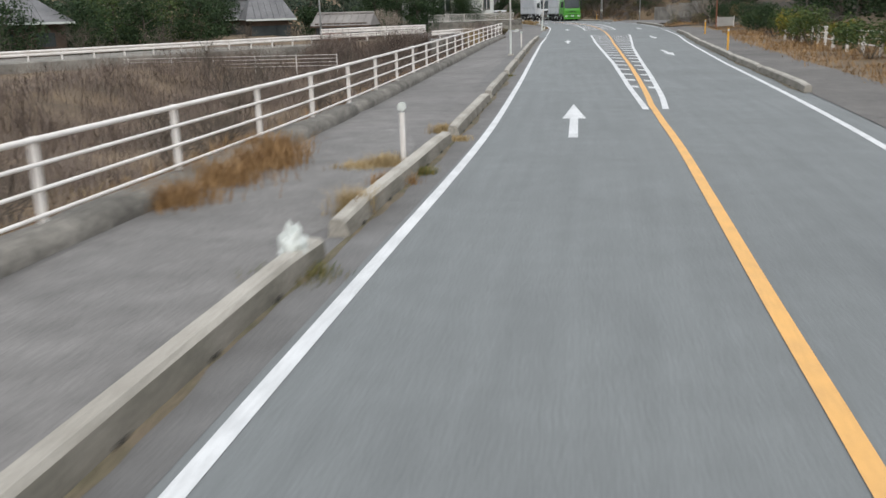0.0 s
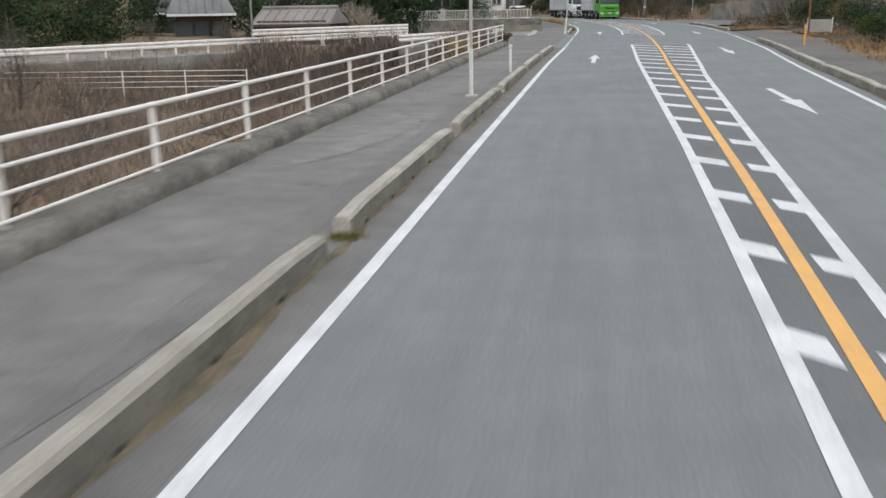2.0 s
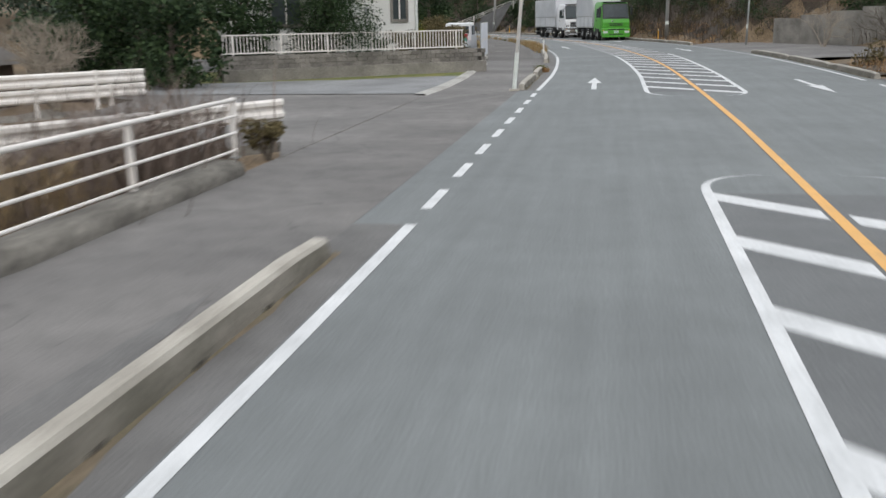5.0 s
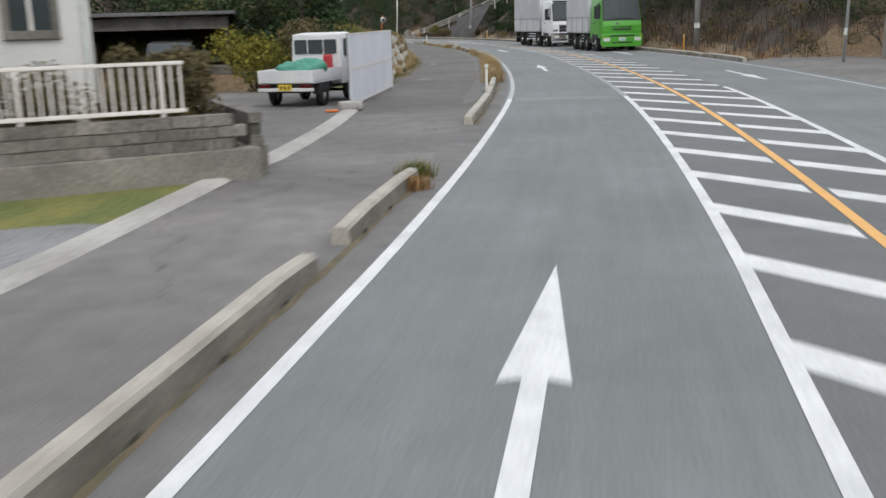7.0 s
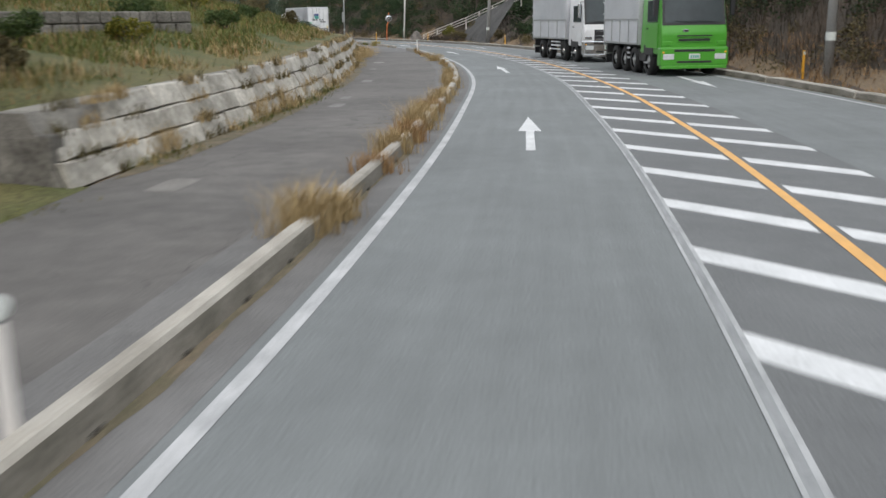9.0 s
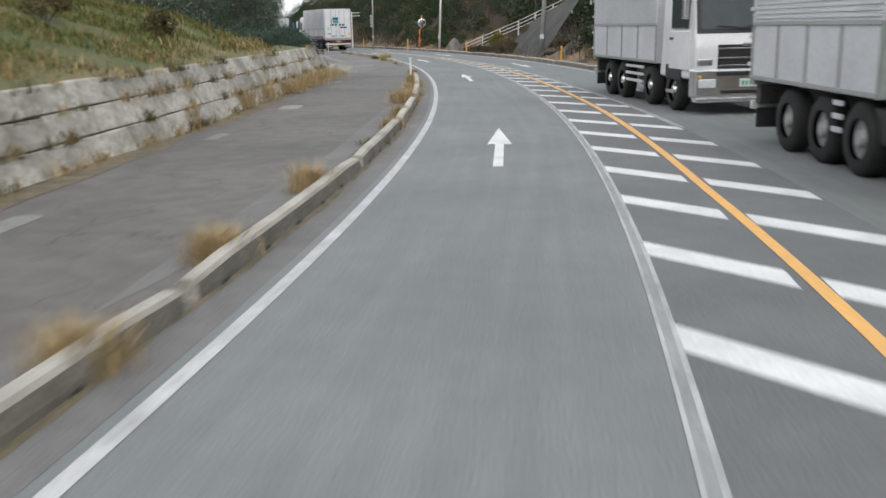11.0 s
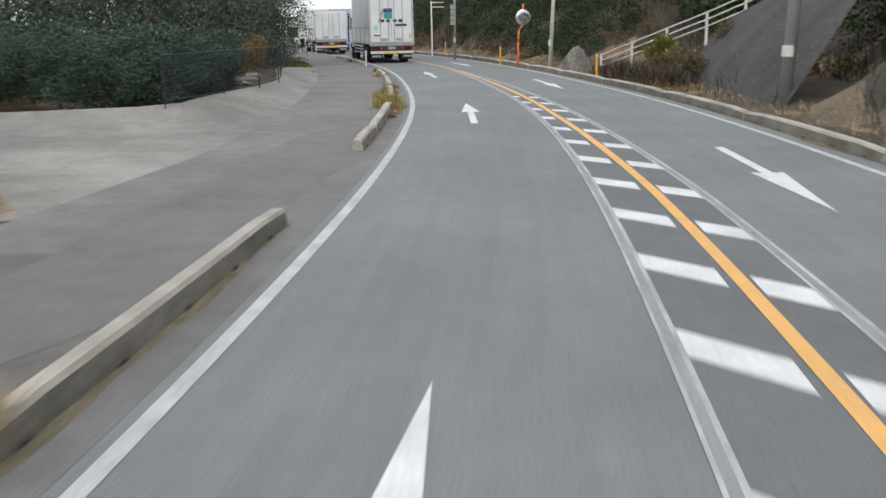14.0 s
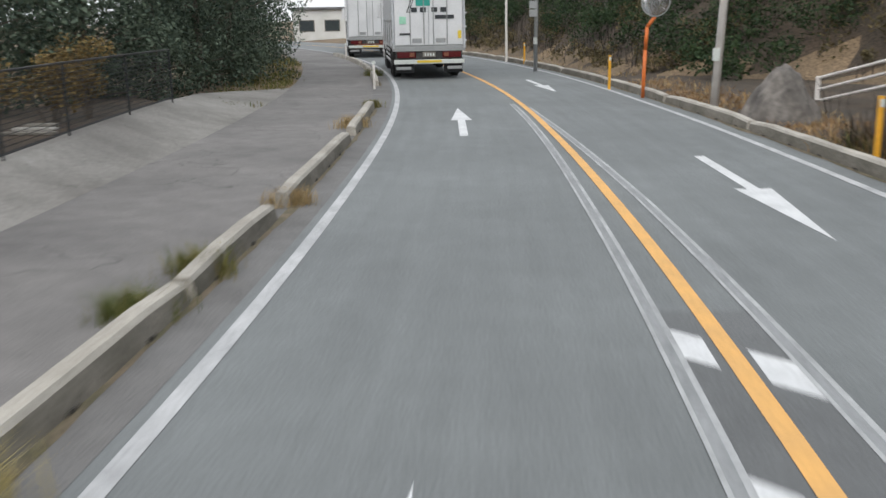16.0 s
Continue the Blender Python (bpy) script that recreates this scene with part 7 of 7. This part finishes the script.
for x, y, turn, length in ((-6.6, 187.5, 130, 0.8), (-7.9, 189.7, 75, 1.1), (-9.3, 192.3, 20, 0.9)):
    litter_heap(x, y, 0.28, turn, length)
lot = [on(s_here, ramp(APRON_EDGE, s_here) + 0.05, 0.27) for s_here in (177.8, 181, 184, 187, 190, 194, 198)] + [Vector((-14, 199.5, 0.27)), Vector((-13, 190, 0.27)), Vector((-9, 183.5, 0.27))]
tagged(new("back_lot", mesh_of("back_lot", lot, [tuple(range(len(lot)))], LITTER)), "dark littered soil behind the net fence", "ground", kind="structure")


# ---------------------------------------------------------------- houses across the stream
def farmhouse(x, y, z, turn, w, d, eave, ridge, wall_mat, label, roof_mat, hip=0.25, e=0.6):
    t = thing("house", pose(x, y, z, 0, 0, turn), label, "house")
    boxed("wall", wall_mat, t, -w / 2, w / 2, -d / 2, d / 2, -0.3, eave, bevel=0.02)
    bm = bmesh.new()
    v = [bm.verts.new(p) for p in ((-w / 2 - e, -d / 2 - e, eave - 0.1), (w / 2 + e, -d / 2 - e, eave - 0.1), (w / 2 + e, d / 2 + e, eave - 0.1), (-w / 2 - e, d / 2 + e, eave - 0.1), (-w / 2 + d * hip, 0, ridge), (w / 2 - d * hip, 0, ridge))]
    for f in ((0, 1, 5, 4), (1, 2, 5), (2, 3, 4, 5), (3, 0, 4), (3, 2, 1, 0)):
        bm.faces.new([v[i] for i in f])
    roof = part("roof", bm, roof_mat, t)
    n = int(w / 0.45)
    for k in range(n):
        xx = -w / 2 + d * hip + (w - 2 * d * hip) * k / max(n - 1, 1)
        bm = bmesh.new()
        rod(bm, (xx, -d / 2 - e, eave - 0.06), (xx, 0, ridge + 0.03), 0.035, 0.035, 6)
        part("tile_roll", bm, roof_mat, roof)
    bm = bmesh.new()
    rod(bm, (-w / 2 + d * hip, 0, ridge + 0.05), (w / 2 - d * hip, 0, ridge + 0.05), 0.12, 0.12, 10)
    part("ridge", bm, roof_mat, roof)
    boxed("eave_board", PLATE_WHITE if e > 0.5 else WOOD, t, -w / 2 - e, w / 2 + e, -d / 2 - e - 0.03, -d / 2 - e, eave - 0.22, eave - 0.08)
    for k in range(3):
        bx = -w / 2 + w * (k + 0.5) / 3
        fr = boxed("window", WOOD, t, bx - 0.7, bx + 0.7, -d / 2 - 0.05, -d / 2 + 0.02, 0.6, 1.7)
        boxed("pane", GLASS_DARK, fr, bx - 0.62, bx + 0.62, -d / 2 - 0.06, -d / 2 - 0.04, 0.68, 1.62)
    return t


farmhouse(-14.6, 83.0, -0.5, 18, 3.0, 4.8, 2.25, 4.1, WOOD, "old dark timber farmhouse with a grey tiled roof", ROOF, 0.05)
farmhouse(-17.6, 92.0, -0.5, 14, 4.2, 4.0, 2.3, 3.9, WOOD, "dark timber outhouse with a grey tiled roof", ROOF, 0.05)
farmhouse(-7.55, 80.4, -0.5, -6, 4.3, 4.2, 1.58, 2.4, WOOD, "low weathered hut with a faded grey roof", HUT_ROOF, -0.06, 0.35)
farmhouse(-30.5, 66.5, -0.4, 35, 8.0, 6.0, 2.4, 4.2, WOOD, "dark timber house with a tiled roof", ROOF)
hut_board = thing("red_board", pose(-8.6, 78.2, -0.4, 0, 0, -6), "faded red board leaning on the hut wall", "board")
bm = bmesh.new()
box(bm, -0.9, 0.9, -0.05, 0.0, 0.2, 0.95, 0.01)
part("board", bm, RUST, hut_board)
bare_tree(-4.3, 83.1, -0.2, 3.2, "pale leafless garden tree with many forked branches", PALE_BARK, 4, 5, 0.07)
bare_tree(-3.2, 80.5, -0.3, 2.4, "pale leafless garden tree beside the hut", PALE_BARK, 4, 5, 0.05)
for x, y, h in ((-3.0, 66.0, 2.2), (-6.0, 63.0, 2.4), (-2.0, 60.5, 1.9), (-9.0, 50.0, 2.6), (-8.0, 41.0, 2.4), (-10.5, 46.0, 2.6), (-7.0, 33.0, 2.2), (-13.0, 54.0, 2.6), (-8.0, 27.0, 2.2), (-6.5, 22.0, 2.0), (-3.2, 30.5, 2.3), (-4.6, 36.0, 2.2), (-4.5, 18.5, 2.0), (-2.4, 44.0, 2.2), (-5.6, 24.5, 2.1), (-0.9, 52.0, 2.1), (-7.5, 16.0, 2.0), (0.6, 58.5, 2.0)):
    bare_tree(x, y, bank(*nearest(x, y)), h, "brown leafless sapling in the stream brush", BARK, 4, 4, 0.03)
for x, y, h, w in ((-1.7, 85.6, 5.0, 2.7), (-3.6, 88.0, 5.0, 3.2), (-5.6, 88.5, 5.0, 3.2), (-0.4, 89.5, 4.5, 2.2)):
    tree(x, y, -0.4, h, w, LEAF_DARK, "dense dark evergreen beside the white house", 26, 260, 0.09, 0.06)
for x, y, h, w in ((-18.5, 75.5, 4.4, 3.4), (-21.5, 71.0, 4.4, 3.6), (-24.6, 67.0, 4.2, 3.6), (-27.8, 62.6, 4.0, 3.6), (-10.8, 84.5, 3.0, 2.4)):
    tree(x, y, -0.6, h, w, LEAF_DARK, "dark evergreen hedge tree behind the guardrail", 22, 190, 0.10, 0.05)
for x, y, h, w in ((-24.6, 79.0, 4.6, 3.6), (-22.2, 80.6, 4.8, 3.4), (-19.9, 80.2, 4.4, 3.0), (-27.0, 77.0, 4.6, 3.8), (-18.7, 83.2, 4.6, 2.8), (-29.6, 74.0, 4.6, 3.8)):
    tree(x, y, -0.6, h, w, LEAF_DARK, "dense dark evergreen beside the old farmhouse", 24, 300, 0.07, 0.03)
for x, y, h in ((-19.0, 66.5, 2.6), (-14.0, 72.0, 2.4), (-23.0, 62.0, 2.8), (-27.0, 57.5, 2.8), (-31.0, 52.5, 2.8), (-11.5, 76.5, 2.2), (-35.0, 47.0, 2.8)):
    bare_tree(x, y, -0.5, h, "hazy brown leafless sapling beyond the far lane", BARK, 5, 4, 0.028)
far_trees = random.Random(3)
for k in range(30):
    x, y = far_trees.uniform(-52, -1), far_trees.uniform(78, 120)
    if (-24 < x < -1 and y < 89) or (-4 < x < 9 and 84 < y < 106):
        continue
    tree(x, y, bank(*nearest(x, y)), far_trees.uniform(5, 7), far_trees.uniform(3.5, 5), LEAF_HAZE, "hazy green tree in the wood behind the houses", 18, 130, 0.16, 0.05)
for x, y in ((-24, 72), (-21.5, 76), (-27, 76), (-36, 60), (-40, 52), (-20, 92), (-38, 72)):
    tree(x, y, -0.6, 5, 3.4, LEAF_MID, "green garden tree beside the far houses", 18, 150, 0.12, 0.08)

# ---------------------------------------------------------------- trees and shrubs by the road
for s, o, h, w, leaf in ((118, -9.5, 0.9, 1.6, LEAF_MID), (122, -8.5, 0.8, 1.5, LEAF_YELLOW), (127, -10, 1.1, 2.0, LEAF_MID), (131, -8.6, 0.8, 1.6, LEAF_MID), (135, -10.5, 1.0, 1.8, LEAF_YELLOW), (140, -9.2, 0.9, 1.7, LEAF_MID), (146, -9.8, 1.0, 2.0, LEAF_OLIVE), (151, -8.4, 0.9, 1.6, LEAF_OLIVE), (113.5, -7.2, 0.8, 1.4, LEAF_OLIVE), (111.5, -8.8, 1.2, 1.8, LEAF_DARK), (114.5, -11, 1.4, 2.2, LEAF_DARK)):
    p = on(s, o)
    shrub(p.x, p.y, bank(s, o), h, w, leaf, "low leafy bush in the grass bank", 9, 260, 0.04)
TREES_BANK = ((168, -13, 5), (163, -15, 6), (158, -16, 6), (152, -16, 6), (146, -17, 6), (139, -18, 6), (132, -18, 6), (125, -18, 6), (118, -17, 5), (172, -17, 6), (178, -18, 6), (165, -20, 7), (155, -21, 7), (112, -15, 5))
for s, o, h in TREES_BANK:
    p = on(s, o)
    tree(p.x, p.y, bank(s, o), h, 5.2, LEAF_HAZE if s > 150 or int(s) % 3 == 0 else LEAF_DARK, "dense green tree on top of the grass bank", 22, 300, 0.08, 0.04)
# clipped hedge along the apron: round the corner, then behind the net fence
for x, y, h, w in ((-4.6, 180.0, 1.75, 1.5), (-5.0, 181.6, 1.75, 1.5), (-5.5, 183.2, 1.7, 1.5), (-6.0, 180.5, 1.9, 1.8), (-7.4, 181.0, 1.9, 1.8), (-8.8, 181.6, 1.95, 1.8), (-10.2, 182.2, 2.0, 1.8), (-11.6, 182.8, 2.0, 1.9), (-13.0, 183.4, 2.0, 1.9), (-14.6, 184.2, 2.1, 2.0), (-16.2, 185.0, 2.2, 2.0), (-18.0, 186.0, 2.2, 2.1), (-5.9, 184.9, 1.6, 1.4), (-6.8, 186.6, 1.5, 1.3)):
    shrub(x, y, 0.15, h, w, LEAF_HEDGE, "dark clipped evergreen hedge bush beside the apron", 20, 520, 0.034, low=0.08)
    shrub(x - 1.3, y + 1.6, 0.2, h + 0.35, w + 0.5, LEAF_HEDGE, "dark evergreen bush in the hedge's second row", 16, 360, 0.045, low=0.1)
for x, y, h, w in ((-9.6, 193.0, 1.6, 1.3), (-8.6, 190.6, 1.5, 1.2), (-10.4, 194.6, 1.7, 1.3)):
    shrub(x, y, 0.25, h, w, LEAF_AUTUMN, "yellow and brown autumn bush behind the net fence", 9, 240, 0.035)
for x, y, h, w in ((-12.0, 190, 5.5, 4), (-14.5, 188.5, 6, 4.5), (-18.5, 189.5, 6, 5), (-23, 190, 6.5, 5), (-14, 194.5, 6.5, 5), (-18, 195, 7, 5), (-22, 196, 7, 5.5), (-28, 192, 7, 6), (-27, 198, 7.5, 6), (-33, 195, 7.5, 6)):
    tree(x, y, 0.0, h, w, LEAF_HAZE, "tall green tree behind the clipped hedge", 26, 420, 0.065, 0.03)
for s, o, h, w in ((201, -7.4, 5, 3.6), (204.5, -6.6, 5, 3.8), (208, -6.0, 5.5, 4.2), (211, -5.4, 5.5, 4.4), (214, -6.2, 6, 5), (218, -6.0, 6, 5), (223, -6.2, 6, 5), (201, -11, 7, 5.5), (207, -11, 7, 6), (213, -11, 7, 6), (196, -15, 7, 6), (190, -20, 7, 6), (184, -22, 7, 6), (228, -6.4, 6, 5), (234, -7, 6, 5)):
    p = on(s, o)
    tree(p.x, p.y, bank(s, o), h, w, LEAF_HAZE, "leafy evergreen roadside tree with low branches", 28, 480, 0.06, 0.04)
scatter("path_grass", "yellow-green grass beside the footpath", 200, 232, -5.2, -3.3, 900, 0.08, 0.3, BANK_GRASS, 0.01, 0.7, 7, 0.14)
for s, r, h, w, leaf in ((22, 4.6, 1.7, 2.4, LEAF_MID), (25, 5.0, 1.5, 2.2, LEAF_YELLOW), (29, 4.8, 1.8, 2.6, LEAF_MID), (40, 4.9, 1.9, 2.8, LEAF_MID), (44, 5.0, 1.6, 2.4, LEAF_YELLOW), (47, 5.2, 1.8, 2.6, LEAF_MID), (52, 5.0, 1.9, 2.8, LEAF_DARK), (57, 5.2, 2.0, 3.0, LEAF_DARK), (35, 5.4, 1.2, 2.0, LEAF_YELLOW), (18, 5, 1.6, 2.2, LEAF_DARK), (63, 5.4, 1.6, 2.4, LEAF_MID), (67, 6.2, 2.0, 2.8, LEAF_DARK), (71, 6.4, 2.2, 3.0, LEAF_DARK), (75, 6.2, 2.0, 2.8, LEAF_OLIVE), (79, 5.8, 2.2, 3.0, LEAF_DARK), (83, 5.4, 2.0, 2.8, LEAF_DARK)):
    p = on(s, right_line(s) + r)
    shrub(p.x, p.y, 0.0, h, w, leaf, "bushy green shrub beyond the roadside path", 11, 190, 0.06)
for k in range(22):
    s = 10 + 3.2 * k
    o = right_line(s) + 9.5 + 3 * far_trees.random()
    p = on(s, o)
    tree(p.x, p.y, bank(s, o), far_trees.uniform(4.5, 6.5), far_trees.uniform(3.4, 4.6), LEAF_DARK, "dark conifer in the roadside wood", 18, 140, 0.13, 0.04)
for k in range(34):
    s = 86 + 4.5 * k
    o = right_line(s) + far_trees.uniform(9, 14)
    p = on(s, o)
    tree(p.x, p.y, bank(s, o), far_trees.uniform(4.5, 7), far_trees.uniform(4, 5.5), LEAF_DARK, "dark evergreen tree on the hillside", 18, 120, 0.15, 0.02)
for s, r, h, w in ((150, 4.2, 1.3, 2.2), (153, 3.2, 1.0, 1.8), (156, 4.6, 1.4, 2.4), (159, 3.4, 1.1, 1.9), (161.5, 4.8, 1.5, 2.4), (164, 3.3, 1.1, 1.9), (166.5, 4.6, 1.4, 2.4), (169, 3.2, 1.0, 1.9), (171, 4.8, 1.5, 2.3), (173, 3.4, 1.1, 1.8), (174.5, 5.2, 1.5, 2.2), (168, 6.4, 1.8, 2.6), (162, 6.6, 1.8, 2.8), (155, 6.6, 1.7, 2.8)):
    p = on(s, right_line(s) + r)
    shrub(p.x, p.y, bank(s, right_line(s) + r), h, w, LEAF_DARK, "dark evergreen shrub on the roadside hill", 10, 300, 0.05, low=0.12)
for k in range(16):
    s = 90 + 5.4 * k + far_trees.uniform(-2, 2)
    o = right_line(s) + far_trees.uniform(4.5, 8)
    p = on(s, o)
    bare_tree(p.x, p.y, bank(s, o), 3.0, "tangled leafless shrub on the hillside", PALE_BARK if k % 3 == 0 else BARK, 5, 4, 0.035)
# a low white sign by the wood
sign = thing("low_sign_board", pose(22.9, 76.5, 0.0, 0, 0, -14), "low white framed board among the shrubs", "sign")
bm = bmesh.new()
box(bm, -0.65, 0.65, -0.02, 0.02, 0.15, 0.85, 0.01)
part("board", bm, PALE_CONCRETE, sign)
for x in (-0.65, 0.65):
    bm = bmesh.new()
    rod(bm, (x, 0, -0.1), (x, 0, 0.95), 0.03, 0.03, 8)
    part("post", bm, WHITE_PAINT, sign)
wood_post = thing("wooden_post", pose(21.6, 74.5, 0.0), "rust-brown wooden post beside the path", "post")
bm = bmesh.new()
rod(bm, (0, 0, -0.2), (0, 0, 3.2), 0.06, 0.055, 8)
part("post", bm, RUST, wood_post)
# steel frame of a sign beyond the bend
gantry = thing("sign_frame", stand(221.0, 6.2, 0.0), "white steel roadside sign frame", "sign")
bm = bmesh.new()
rod(bm, (0, 0, -0.1), (0, 0, 3.6), 0.06, 0.05, 10)
for z in (3.2, 3.5):
    rod(bm, (0, 0, z), (0.9, 0, z), 0.03, 0.03, 8)
part("frame", bm, WHITE_PAINT, gantry)
box_sign = thing("stacked_sign", stand(213.0, 5.5, 0.0), "narrow stacked sign boxes on the steel pole", "sign")
for k in range(4):
    boxed("sign_box", GREY_STEEL, box_sign, -0.15, 0.15, -0.14, -0.08, 2.0 + 0.3 * k, 2.26 + 0.3 * k)
far_block = thing("building", pose(-50.0, 266.0, -0.3, 0, 0, 32), "pale low building beyond the bend", "building")
boxed("wall", HOUSE_WHITE, far_block, -4.0, 4.0, 0.0, 8.0, 0.0, 3.4, bevel=0.03)
boxed("roof", ROOF, far_block, -4.3, 4.3, -0.3, 8.3, 3.4, 3.65, bevel=0.04)
for x in (-2.6, 0.0, 2.6):
    win = boxed("window", OLD_CONCRETE, far_block, x - 0.8, x + 0.8, -0.04, 0.02, 1.2, 2.4)
    boxed("pane", GLASS_DARK, win, x - 0.72, x + 0.72, -0.055, -0.03, 1.28, 2.32)
